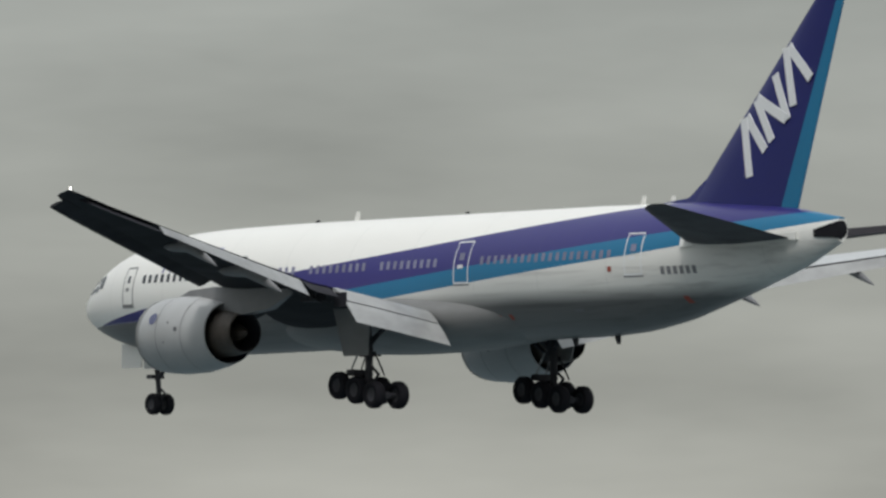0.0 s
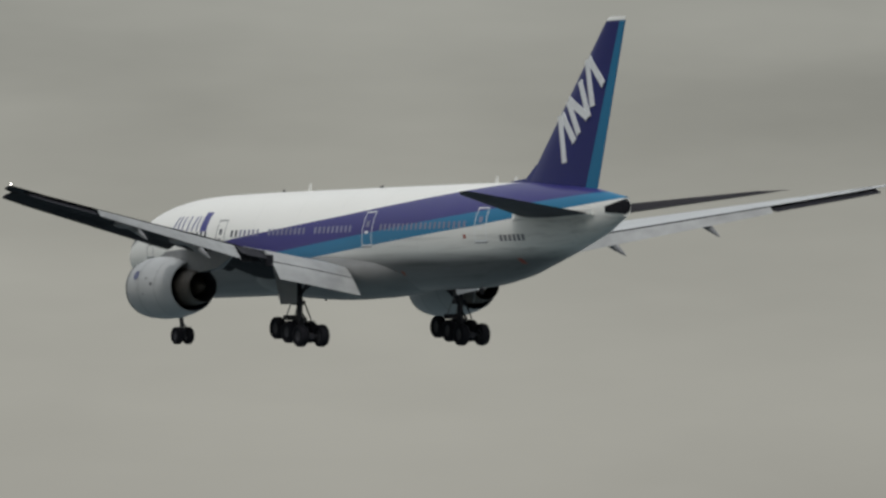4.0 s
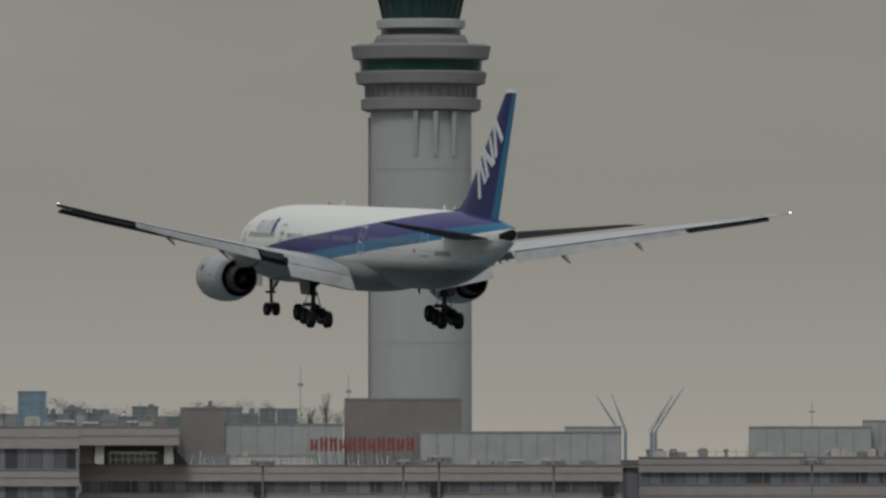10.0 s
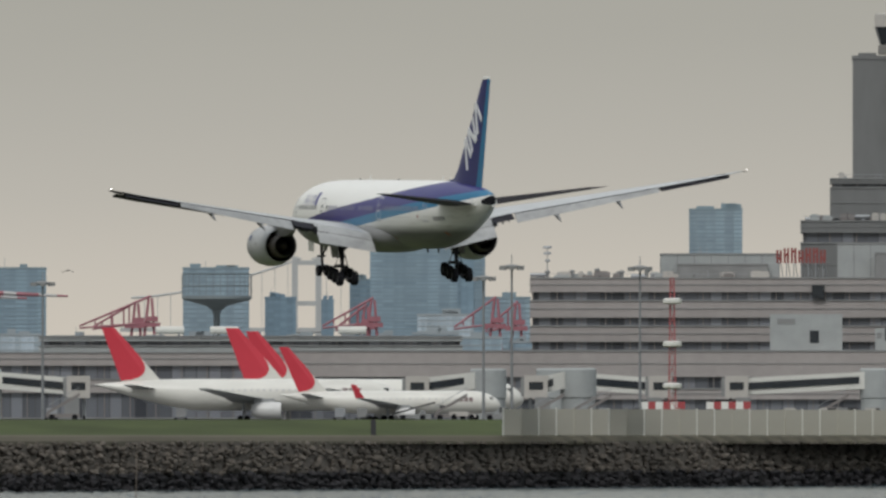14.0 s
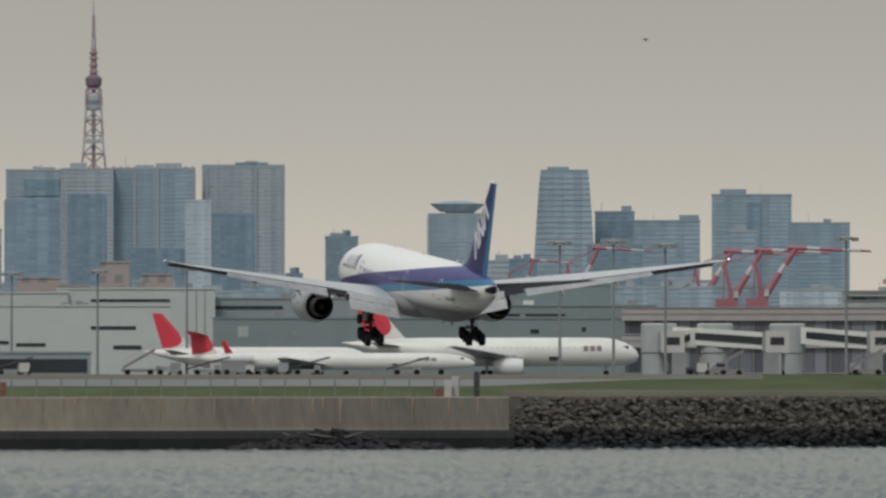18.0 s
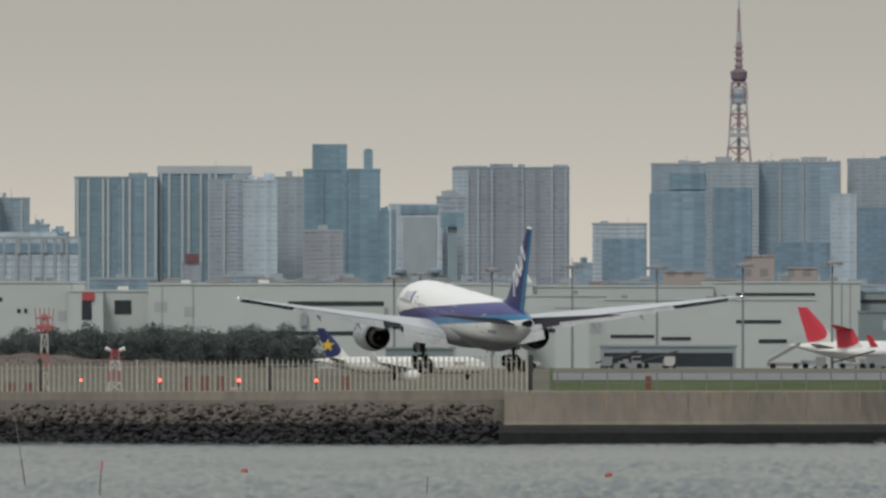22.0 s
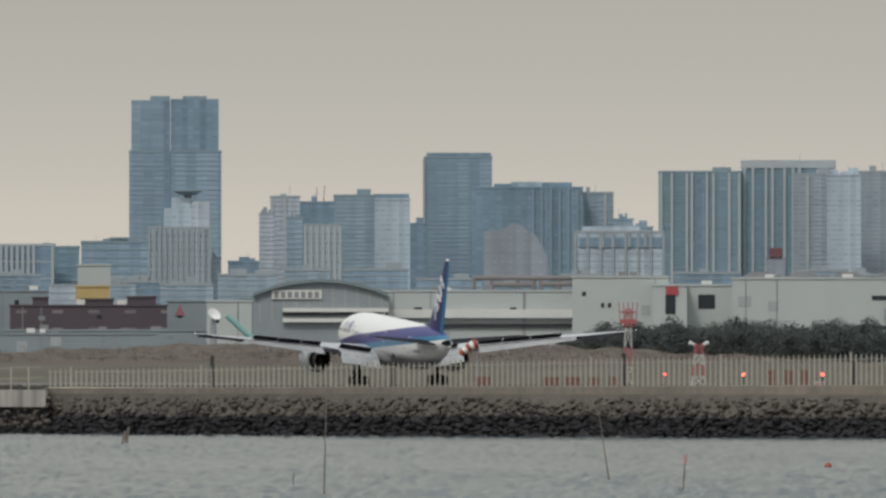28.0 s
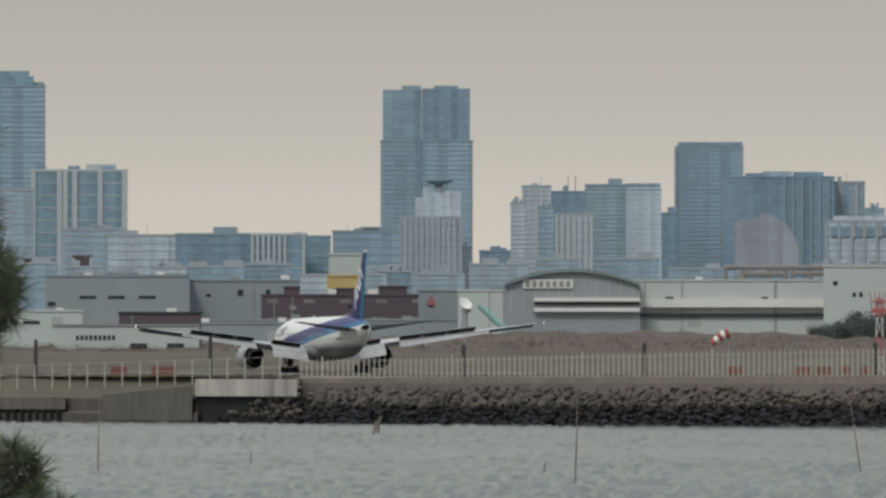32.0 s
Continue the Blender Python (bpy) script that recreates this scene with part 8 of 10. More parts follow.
for u0, u1, v, mt in ((5812, 6100, 241, C_BLUE), (5400, 5500, 262, C_PALE), (5650, 5800, 268, C_STEELB)):
    tower(u0, u1, v, 4300, mt, "hazy block beyond the terminal wing", 8)
# low fill of port and city roofs
rnd = random.Random(17)
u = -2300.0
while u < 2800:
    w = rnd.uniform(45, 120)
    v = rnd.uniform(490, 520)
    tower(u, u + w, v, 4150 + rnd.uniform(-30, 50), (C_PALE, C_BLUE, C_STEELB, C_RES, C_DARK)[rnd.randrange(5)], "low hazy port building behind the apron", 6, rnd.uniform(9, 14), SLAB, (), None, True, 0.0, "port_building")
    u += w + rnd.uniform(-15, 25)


# ---- broadcast tower ----
def broadcast_tower():
    d = 4750
    s = d / FOCAL
    z = lambda v: height(v, d) - FIELD
    # Both steel colours are greyed to hold the haze before the tower.
    RED_H = material("hazy_orange_red_steel", (0.33, 0.245, 0.26), 0.6, vary=0.1)
    WHT_H = material("hazy_white_steel", (0.37, 0.375, 0.395), 0.6, vary=0.1)
    t = thing("broadcast_tower", facing(565, d, FIELD), "tall red and white lattice broadcast tower", "tower")
    levels = [(666, 90), (520, 62), (430, 44), (360, 31), (300, 22), (265, 18.5), (232, 16), (205, 14.5), (180, 13.5), (150, 12.5)]
    for i in range(len(levels) - 1):
        (va, ra), (vb, rb) = levels[i], levels[i + 1]
        f = Form()
        ca = [(sx * ra * s, sy * ra * s, z(va)) for sx, sy in ((-1, -1), (1, -1), (1, 1), (-1, 1))]
        cb = [(sx * rb * s, sy * rb * s, z(vb)) for sx, sy in ((-1, -1), (1, -1), (1, 1), (-1, 1))]
        for j in range(4):
            f.tube(ca[j], cb[j], 0.26, 0.26, 6)
            f.tube(ca[j], cb[(j + 1) % 4], 0.11, 0.11, 5)
            f.tube(ca[(j + 1) % 4], cb[j], 0.16, 0.16, 5)
            f.tube(cb[j], cb[(j + 1) % 4], 0.22, 0.22, 5)
        f.box(-3.5 * s, 3.5 * s, -3.5 * s, 3.5 * s, z(va), z(vb))
        part("lattice_section", f, RED_H if i % 2 == 0 else WHT_H, t, "red section" if i % 2 == 0 else "white section")
    part("deck", Form().box(-18 * s, 18 * s, -18 * s, 18 * s, z(246), z(240)), WHT_H, t)
    part("upper_deck", Form().lathe([(13 * s, z(188)), (15.5 * s, z(185)), (15.5 * s, z(162)), (13 * s, z(158))], 16), WHT_H, t, "white observation drum")
    part("deck_windows", Form().lathe([(15.8 * s, z(178)), (15.8 * s, z(170))], 16, 0, (0, 0, 0), False), C_DARK, t)
    part("head", Form().lathe([(9 * s, z(150)), (14 * s, z(143)), (15 * s, z(131)), (9 * s, z(126))], 16), material("dull_purple_steel", (0.16, 0.125, 0.15), 0.6, vary=0.1), t)
    part("mast_lower", Form().tube((0, 0, z(127)), (0, 0, z(78)), 6.2 * s, 5.0 * s, 10), RED_H, t)
    part("mast_white", Form().tube((0, 0, z(78)), (0, 0, z(60)), 4.6 * s, 4.0 * s, 10), WHT_H, t)
    part("mast_upper", Form().tube((0, 0, z(60)), (0, 0, z(20)), 3.4 * s, 2.4 * s, 8), RED_H, t)
    part("mast_tip", Form().tube((0, 0, z(20)), (0, 0, z(-6)), 1.6 * s, 0.8 * s, 8), WHT_H, t)
    f = Form()
    for v in (120, 108, 96, 86):
        f.box(-8 * s, 8 * s, -8 * s, 8 * s, z(v + 1.5), z(v - 1.5))
    part("aerial_panels", f, RED_H, t)


broadcast_tower()


# ---- suspension bridge ----
def bridge():
    d = 4700
    s = d / FOCAL
    z = lambda v: height(v, d) - FIELD
    # Haze is mixed into the white of the bridge.
    PALE_B = material("hazy_white_bridge_paint", (0.42, 0.43, 0.43), 0.6, vary=0.08)
    t = thing("suspension_bridge", facing(2364, d, FIELD), "pale suspension bridge with twin-leg tower and cables", "bridge")
    for x in (-21, 21):
        part("tower_leg", Form().box(x * s - 0.7, x * s + 0.7, -1, 1, 0, z(367)), PALE_B, t)
    for v in (378, 450, 500):
        part("cross_beam", Form().box(-21 * s, 21 * s, -0.8, 0.8, z(v + 4), z(v - 4)), PALE_B, t)
    part("deck", Form().box(-330 * s, 420 * s, -1.2, 1.2, z(500), z(493)), PALE_B, t)
    for sg, ln, v1 in ((-1, 300, 440), (1, 330, 490)):
        f = Form()
        pts = [(sg * (10 + ln * k) * s, 0, z(370 + (v1 - 370) * (1 - (1 - k) ** 1.6))) for k in np.linspace(0, 1, 14)]
        for a, b in zip(pts, pts[1:]):
            f.tube(a, b, 0.3, 0.3, 6)
        part("main_cable", f, PALE_B, t)
        f = Form()
        for p in pts[1:-1]:
            f.tube(p, (p[0], 0, z(496)), 0.07, 0.07, 4)
        tagged(part("hangers", f, PALE_B, t), kind="stuff")


bridge()


# ---- dock cranes ----
# White greyed by the same haze in the colour.
CRANE_W = material("hazy_white_crane_paint", (0.44, 0.43, 0.43), 0.6, vary=0.12)


def dock_crane(u, v_top, d, mirror, k, label):
    """A luffing harbour crane: portal, tower, sloping boom with a white band, level jib and stays."""
    h = height(v_top, d) - FIELD
    t = thing("dock_crane", facing(u, d, FIELD), label, "crane", "red dock cranes")
    for x in (-1.9, 1.9):
        for y in (0, 3.6):
            part("portal_leg", Form().tube((x * 1.2, y, 0), (x, y, h * 0.30), 0.35, 0.30, 6), CRANE, t)
    part("portal_beam", Form().box(-2.3, 2.3, -0.4, 4.0, h * 0.29, h * 0.34), CRANE, t)
    part("tower", Form().tube((0, 1.8, h * 0.33), (0, 1.8, h * 0.66), 0.85 * k, 0.7 * k, 8), CRANE, t)
    part("machine_house", Form().box(-1.9, 1.3, 0.4, 3.2, h * 0.50, h * 0.60), CRANE, t)
    part("cab", Form().box(mirror * 0.9 - 0.5, mirror * 0.9 + 0.5, 0.2, 1.2, h * 0.61, h * 0.66), CRANE_W, t, "pale operator cab")
    foot, head = Vector((0, 1.8, h * 0.58)), Vector((mirror * 6.4 * k, 1.8, h * 0.97))
    a, b = foot.lerp(head, 0.52), foot.lerp(head, 0.68)
    part("boom", Form().tube(foot, a, 0.84 * k, 0.70 * k, 6), CRANE, t)
    part("boom_band", Form().tube(a, b, 0.70 * k, 0.65 * k, 6), CRANE_W, t, "white band on the boom")
    part("boom_head", Form().tube(b, head, 0.65 * k, 0.57 * k, 6), CRANE, t)
    cuts = (-1.6, 2.0, 4.4, 8.6, 12.0, 14.0)
    for i in range(5):
        p, q = (head + Vector((mirror * k * c, 0, -0.05 * c)) for c in cuts[i:i + 2])
        part("jib", Form().tube(p, q, (0.57 - 0.07 * i) * k, (0.50 - 0.07 * i) * k, 6), CRANE_W if i % 2 else CRANE, t, "white band of the level jib" if i % 2 else "red band of the level jib")
    mast = Vector((-mirror * 1.4, 1.8, h * 0.86))
    part("back_mast", Form().tube((0, 1.8, h * 0.62), mast, 0.46 * k, 0.35 * k, 6), CRANE, t)
    part("stay", Form().tube(mast, head, 0.12, 0.12, 5), CRANE, t)
    part("back_stay", Form().tube(mast, (-mirror * 1.8, 1.8, h * 0.6), 0.12, 0.12, 5), CRANE, t)
    part("counterweight", Form().box(-mirror * 2.6 - 0.7, -mirror * 2.6 + 0.7, 1.0, 2.6, h * 0.53, h * 0.60), CRANE, t)


for u, v, d, mi, k in ((1640, 430, 4200, 1, 1.0), (1694, 428, 4190, 1, 1.0), (1748, 424, 4180, 1, 1.1), (1415, 424, 4250, 1, 0.8), (1312, 446, 4230, 1, 0.6), (1075, 446, 4230, 1, 0.6)):
    dock_crane(u, v, d, mi, k, "hazy red dock crane with sloping boom" if k > 0.75 else "small hazy red dock crane by the port")
def gantry_crane(u, v_top, u_foot, v_foot, d):
    """A red quay crane: leaning legs, a machine house and a boom lowered to one side."""
    s = d / FOCAL
    z = lambda v: height(v, d) - FIELD
    t = thing("gantry_crane", facing(u, d, FIELD), "hazy red quay crane with a lowered boom", "crane", "red gantry cranes")
    top = Vector((0, 1.5, z(v_top)))
    tip = Vector(((u_foot - u) * s, 1.5, z(v_foot)))
    for x, y in ((-3.4, 0), (2.0, 0), (-3.4, 3), (2.0, 3)):
        part("leg", Form().tube((x, y, 0), (x * 0.12, 1.5, z(v_top + 4)), 0.36, 0.28, 6), CRANE, t)
    part("cross_beam", Form().box(-2.6, 2.0, 0.2, 2.8, z(v_foot + 2), z(v_foot - 6)), CRANE, t)
    part("machine_house", Form().box(-1.0, 1.5, 0.3, 2.7, z(v_foot - 8), z(v_foot - 17)), CRANE, t)
    part("boom", Form().tube(top, tip, 0.30, 0.24, 6), CRANE, t)
    part("lower_boom", Form().tube((0, 1.5, z(v_foot - 6)), tip - Vector((0, 0, 0.4)), 0.26, 0.22, 6), CRANE, t)
    for k in (0.3, 0.55, 0.78):
        p = top.lerp(tip, k)
        part("strut", Form().tube(p, (p.x, 1.5, z(v_foot - 3) ), 0.2, 0.2, 5), CRANE, t)


for u, v, uf, vf, d in ((2088, 437, 1962, 490, 4190), (2064, 446, 1985, 492, 4215), (2482, 440, 2392, 490, 4190), (2470, 452, 2415, 494, 4220), (2700, 438, 2625, 492, 4190), (2738, 446, 2680, 496, 4215)):
    gantry_crane(u, v, uf, vf, d)
for u, tip, v1 in ((4808, 4770, 244), (4820, 4796, 240), (4873, 4923, 228), (4866, 4903, 242)):
    t = thing("distant_crane", facing(u, 4500, FIELD), "thin hazy crane jib beyond the terminal", "crane", "distant cranes")
    z0, z1 = height(306, 4500) - FIELD, height(v1, 4500) - FIELD
    part("mast", Form().tube((0, 0, 0), (0, 0, z0), 0.35, 0.35, 6), SLAB_D, t)
    part("jib", Form().tube((0, 0, z0), ((tip - u) * 4500 / FOCAL, 0, z1), 0.22, 0.10, 6), SLAB_D, t)
    part("stay", Form().tube((-(tip - u) * 0.02, 0, z0), ((tip - u) * 4500 / FOCAL * 0.9, 0, z0 + (z1 - z0) * 0.9), 0.06, 0.06, 4), SLAB_D, t)

# ---- the landing airliner ----
# body space: x right, y forward, z up, the origin on the ground between the main wheels; st is metres aft of the nose
def st(s):
    return 31.8 - s


def livery():
    """White crown, blue and light-blue bands that rise to the tail, soiled grey belly darkened for underside shade."""
    mt = bpy.data.materials.new("airliner_livery")
    mt.use_nodes = True
    nt = mt.node_tree
    n, l = nt.nodes, nt.links
    b = n["Principled BSDF"]
    b.inputs["Roughness"].default_value = 0.34
    b.inputs["Specular IOR Level"].default_value = 0.4
    co = n.new("ShaderNodeTexCoord")
    sp = n.new("ShaderNodeSeparateXYZ")
    l.new(co.outputs["Object"], sp.inputs[0])
    s = math_node(nt, "SUBTRACT", 31.8, sp.outputs["Y"])
    z = sp.outputs["Z"]

    def below(s0, z0, slope):
        """1 under the line through (s0, z0)."""
        line = math_node(nt, "ADD", math_node(nt, "MULTIPLY", math_node(nt, "SUBTRACT", s, s0), slope), z0)
        return math_node(nt, "LESS_THAN", z, line)

    def ahead(s0, front, back):
        """front where s is under s0, back behind it."""
        k = math_node(nt, "LESS_THAN", s, s0)
        return math_node(nt, "ADD", math_node(nt, "MULTIPLY", k, front), math_node(nt, "MULTIPLY", math_node(nt, "SUBTRACT", 1.0, k), back))

    top = ahead(18.5, below(8.9, 4.82, 0.118), ahead(33.0, below(18.5, 5.95, 0.083), below(33.0, 7.16, 0.0895)))
    mid = below(26.3, 5.21, 0.0795)
    low = ahead(28.0, below(4.0, 4.16, 0.0175), ahead(49.0, below(28.0, 4.58, 0.0755), below(49.0, 6.16, 0.098)))
    # Belly darkening eases in below z 4.8, as shade put into the colour.
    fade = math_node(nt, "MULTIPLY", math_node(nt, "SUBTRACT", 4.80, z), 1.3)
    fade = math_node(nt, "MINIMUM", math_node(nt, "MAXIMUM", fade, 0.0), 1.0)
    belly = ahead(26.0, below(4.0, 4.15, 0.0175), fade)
    ns = n.new("ShaderNodeTexNoise")
    ns.inputs["Scale"].default_value = 0.7
    ns.inputs["Detail"].default_value = 7
    mp = n.new("ShaderNodeMapping")
    mp.inputs["Scale"].default_value = (1, 0.25, 1)
    l.new(co.outputs["Object"], mp.inputs[0])
    l.new(mp.outputs[0], ns.inputs["Vector"])
    # rain and oil streaks that run aft
    st_n = n.new("ShaderNodeTexNoise")
    st_n.inputs["Scale"].default_value = 2.2
    st_n.inputs["Detail"].default_value = 5
    sm = n.new("ShaderNodeMapping")
    sm.inputs["Scale"].default_value = (1, 0.06, 1.6)
    l.new(co.outputs["Object"], sm.inputs[0])
    l.new(sm.outputs[0], st_n.inputs["Vector"])
    soil = n.new("ShaderNodeMapRange")
    soil.inputs["From Min"].default_value, soil.inputs["From Max"].default_value = 0.50, 0.78
    l.new(st_n.outputs[0], soil.inputs["Value"])
    white = mixed(nt, ns.outputs[0], (0.81, 0.80, 0.76), (0.88, 0.87, 0.835))
    low_white = mixed(nt, math_node(nt, "MULTIPLY", soil.outputs[0], 0.55), mixed(nt, ns.outputs[0], (0.66, 0.655, 0.62), (0.78, 0.775, 0.74)), (0.30, 0.29, 0.27))
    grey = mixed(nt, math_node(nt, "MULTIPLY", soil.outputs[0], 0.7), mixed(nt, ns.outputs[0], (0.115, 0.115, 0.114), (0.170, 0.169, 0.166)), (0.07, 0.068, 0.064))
    c = mixed(nt, top, white, (0.030, 0.026, 0.170))
    c = mixed(nt, mid, c, (0.006, 0.155, 0.305))
    c = mixed(nt, low, c, low_white)
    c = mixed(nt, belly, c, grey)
    seam = math_node(nt, "LESS_THAN", math_node(nt, "FRACT", math_node(nt, "DIVIDE", s, 5.3)), 0.006)
    c = mixed(nt, math_node(nt, "MULTIPLY", seam, 0.2), c, (0.12, 0.12, 0.13))
    l.new(c, b.inputs["Base Color"])
    return mt


LIVERY = livery()
BLUE = material("deep_blue_gloss_paint", (0.012, 0.016, 0.125), 0.42, spec=0.3, vary=0.08, grain=0.4)
CYAN = material("light_blue_gloss_paint", (0.006, 0.155, 0.305), 0.38, vary=0.06, grain=0.4)
WING_GREY = material("wing_grey_paint", (0.27, 0.28, 0.285), 0.4, vary=0.16, grain=0.6, coarse=0.1)
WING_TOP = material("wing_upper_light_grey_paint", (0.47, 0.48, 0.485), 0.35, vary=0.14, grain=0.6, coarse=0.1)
# Near-black tone holds the shade under the wing in its colour.
WING_UNDER = material("wing_underside_shade_grey", (0.046, 0.045, 0.049), 0.8, spec=0.06, vary=0.35, grain=0.7, coarse=0.2, axes=(1, 0.35, 1))
# Tailplane underside is dark grey, its upper face near black.
TAIL_UNDER = material("tailplane_underside_grey", (0.115, 0.112, 0.118), 0.7, spec=0.1, vary=0.3, grain=0.7, coarse=0.2)
TAIL_GREY = material("tailplane_upper_dark_grey", (0.036, 0.034, 0.038), 0.9, spec=0.02, vary=0.15, grain=0.6, coarse=0.1)
FLAP_GREY = material("flap_light_grey_paint", (0.335, 0.34, 0.34), 0.4, vary=0.28, grain=1.1, coarse=0.25)
# Used for dark parts, and for shade in flap gaps and beneath spoilers.
DARK_FLAP = material("dark_composite_and_shade", (0.028, 0.028, 0.034), 0.7, spec=0.12, vary=0.2, grain=0.8)
FAIRING = material("fairing_grey_paint", (0.21, 0.212, 0.218), 0.45, vary=0.2, grain=0.9)
NACELLE = material("nacelle_grey_white_paint", (0.39, 0.395, 0.395), 0.35, vary=0.10, grain=0.6, coarse=0.25)
BELLY = material("dirty_belly_grey_paint", (0.20, 0.20, 0.198), 0.45, vary=0.35, grain=0.8, coarse=0.25, axes=(1, 0.3, 1))
HOT = material("heat_stained_exhaust_metal", (0.085, 0.070, 0.058), 0.5, metal=0.4, vary=0.6, grain=1.5, coarse=0.5)
NAVY_IN = material("dark_blue_duct_lining", (0.016, 0.016, 0.048), 0.5, vary=0.2)
GEAR = material("landing_gear_grey_paint", (0.040, 0.040, 0.045), 0.6, spec=0.2, vary=0.3, grain=3)
GEAR_PALE = material("landing_gear_bare_metal", (0.30, 0.30, 0.30), 0.4, metal=0.5, vary=0.2, grain=3)
MARK_WHITE = material("white_marking_paint", (0.74, 0.75, 0.76), 0.4, vary=0.04)
MARK_BLUE = material("blue_marking_paint", (0.04, 0.04, 0.22), 0.4, vary=0.04)
MARK_REG = material("faded_grey_marking_paint", (0.20, 0.20, 0.21), 0.5, vary=0.05)
MARK_GREY = material("dark_grey_marking_paint", (0.16, 0.16, 0.17), 0.5, vary=0.05)
EMBLEM = material("blue_grey_emblem_paint", (0.10, 0.11, 0.20), 0.5, vary=0.2, grain=3)
PANE = material("cabin_window_glass", (0.06, 0.065, 0.08), 0.25, vary=0.4, grain=0.6)
# Paler pane tone for the windows aft of s 19.
PANE_PALE = material("pale_cabin_window_pane", (0.19, 0.19, 0.28), 0.3, vary=0.3, grain=0.6)
HULL_R, HULL_Z = 3.15, 5.63


def hull_radius(s):
    """Half width, centre height and half height of the fuselage, s metres aft of the nose."""
    top = float(np.interp(s, (0.0, 0.25, 0.8, 1.6, 2.6, 3.6, 4.8, 6.2, 8.0, 10.0, 13.0, 18.0, 44.0, 52.0, 59.0, 62.9), (4.95, 5.40, 5.92, 6.45, 6.98, 7.42, 7.80, 8.13, 8.42, 8.61, 8.72, 8.78, 8.78, 8.70, 8.20, 7.62)))
    low = float(np.interp(s, (0.0, 0.25, 0.8, 1.6, 2.6, 3.6, 4.8, 6.2, 8.0, 10.0, 44.0, 47.0, 50.0, 55.0, 60.0, 62.9), (4.95, 4.58, 4.20, 3.83, 3.50, 3.24, 2.98, 2.76, 2.58, 2.48, 2.48, 2.62, 3.02, 4.12, 5.36, 6.42)))
    wide = float(np.interp(s, (0.0, 0.25, 0.8, 1.6, 2.6, 3.6, 4.8, 6.2, 8.0, 10.0, 12.5, 42.0, 46.0, 50.0, 54.0, 58.0, 61.0, 62.9), (0.02, 0.46, 0.92, 1.38, 1.80, 2.14, 2.46, 2.75, 2.98, 3.10, 3.15, 3.15, 3.02, 2.66, 2.10, 1.42, 0.80, 0.34)))
    return wide, (top + low) / 2, max(0.02, (top - low) / 2)


def hull(form, n=56):
    rings = []
    smooth_s = [0.0, 0.06, 0.25, 0.5, 0.8, 1.2, 1.6, 2.1, 2.6, 3.1, 3.6, 4.2, 4.8, 5.5, 6.2, 7.0, 8.0, 9.0, 10.0, 11.5, 13.0] + list(np.arange(15.0, 42.0, 1.5)) + list(np.arange(42.0, 62.0, 0.8)) + [62.4, 62.9]
    for s in smooth_s:
        around = [hull_radius(max(0.0, min(62.9, s + e))) for e in (-0.5, 0.0, 0.5)] if 1.0 < s < 62.0 else [hull_radius(s)]
        w, c, h = (sum(q[k] for q in around) / len(around) for k in range(3))
        rings.append([(w * math.cos(2 * math.pi * j / n), st(s), c + h * math.sin(2 * math.pi * j / n)) for j in range(n)])
    return form.loft(rings)


def foil(chord_front, chord_back, x, z_front, z_back, thick, n=11):
    """A closed wing section from leading to trailing edge (given as y values) at span x."""
    c = chord_front - chord_back
    top, bot = [], []
    for i in range(n):
        k = 0.5 - 0.5 * math.cos(math.pi * i / (n - 1))
        t = thick * c * (1.48 * math.sqrt(max(k, 0)) - 0.63 * k - 1.76 * k * k + 1.42 * k ** 3 - 0.5 * k ** 4)
        z = z_front + (z_back - z_front) * k
        top.append((x, chord_front - c * k, z + t * 1.0))
        bot.append((x, chord_front - c * k, z - t * 0.9))
    return top + bot[-2:0:-1]


def wing_z(a):
    """Height of the trailing edge at span a."""
    return float(np.interp(a, (0.0, 3.0, 6.5, 10.7, 17.0, 23.0, 27.0, 30.5), (3.40, 3.90, 4.62, 5.42, 6.46, 7.46, 8.14, 8.80)))


def wing_front_z(a):
    return wing_z(a) + float(np.interp(a, (3.0, 10.0, 22.0, 30.5), (0.30, 0.15, 0.02, -0.08)))


def wing_le(a):
    return 20.1 + 0.765 * (a - 3.1)


def wing_te(a):
    if a < 9.8:
        return 33.5 - 0.10 * (a - 3.1)
    return 32.83 + (42.75 - 32.83) * (a - 9.8) / (30.3 - 9.8)


def span_strip(a0, a1, front, back, lift, droop, thick, sgn, steps=6, height_of=None):
    """A flap, aileron or slat along the span: front and back give metres aft at span a; droop in degrees."""
    rings = []
    for i in range(steps):
        a = a0 + (a1 - a0) * i / (steps - 1)
        f, bk = front(a), back(a)
        c = bk - f
        ca, sa = math.cos(radians(droop)), math.sin(radians(droop))
        z = (height_of or wing_z)(a) + (lift(a) if callable(lift) else lift)
        pts = []
        for k, t in ((0, 0.0), (0.12, 0.8), (0.4, 1.0), (0.75, 0.55), (1.0, 0.06), (0.75, -0.35), (0.4, -0.7), (0.12, -0.7)):
            y, h = c * k, thick * t
            pts.append((sgn * a, st(f + y * ca), z - y * sa + h * ca))
        rings.append(pts)
    return Form().loft(rings)


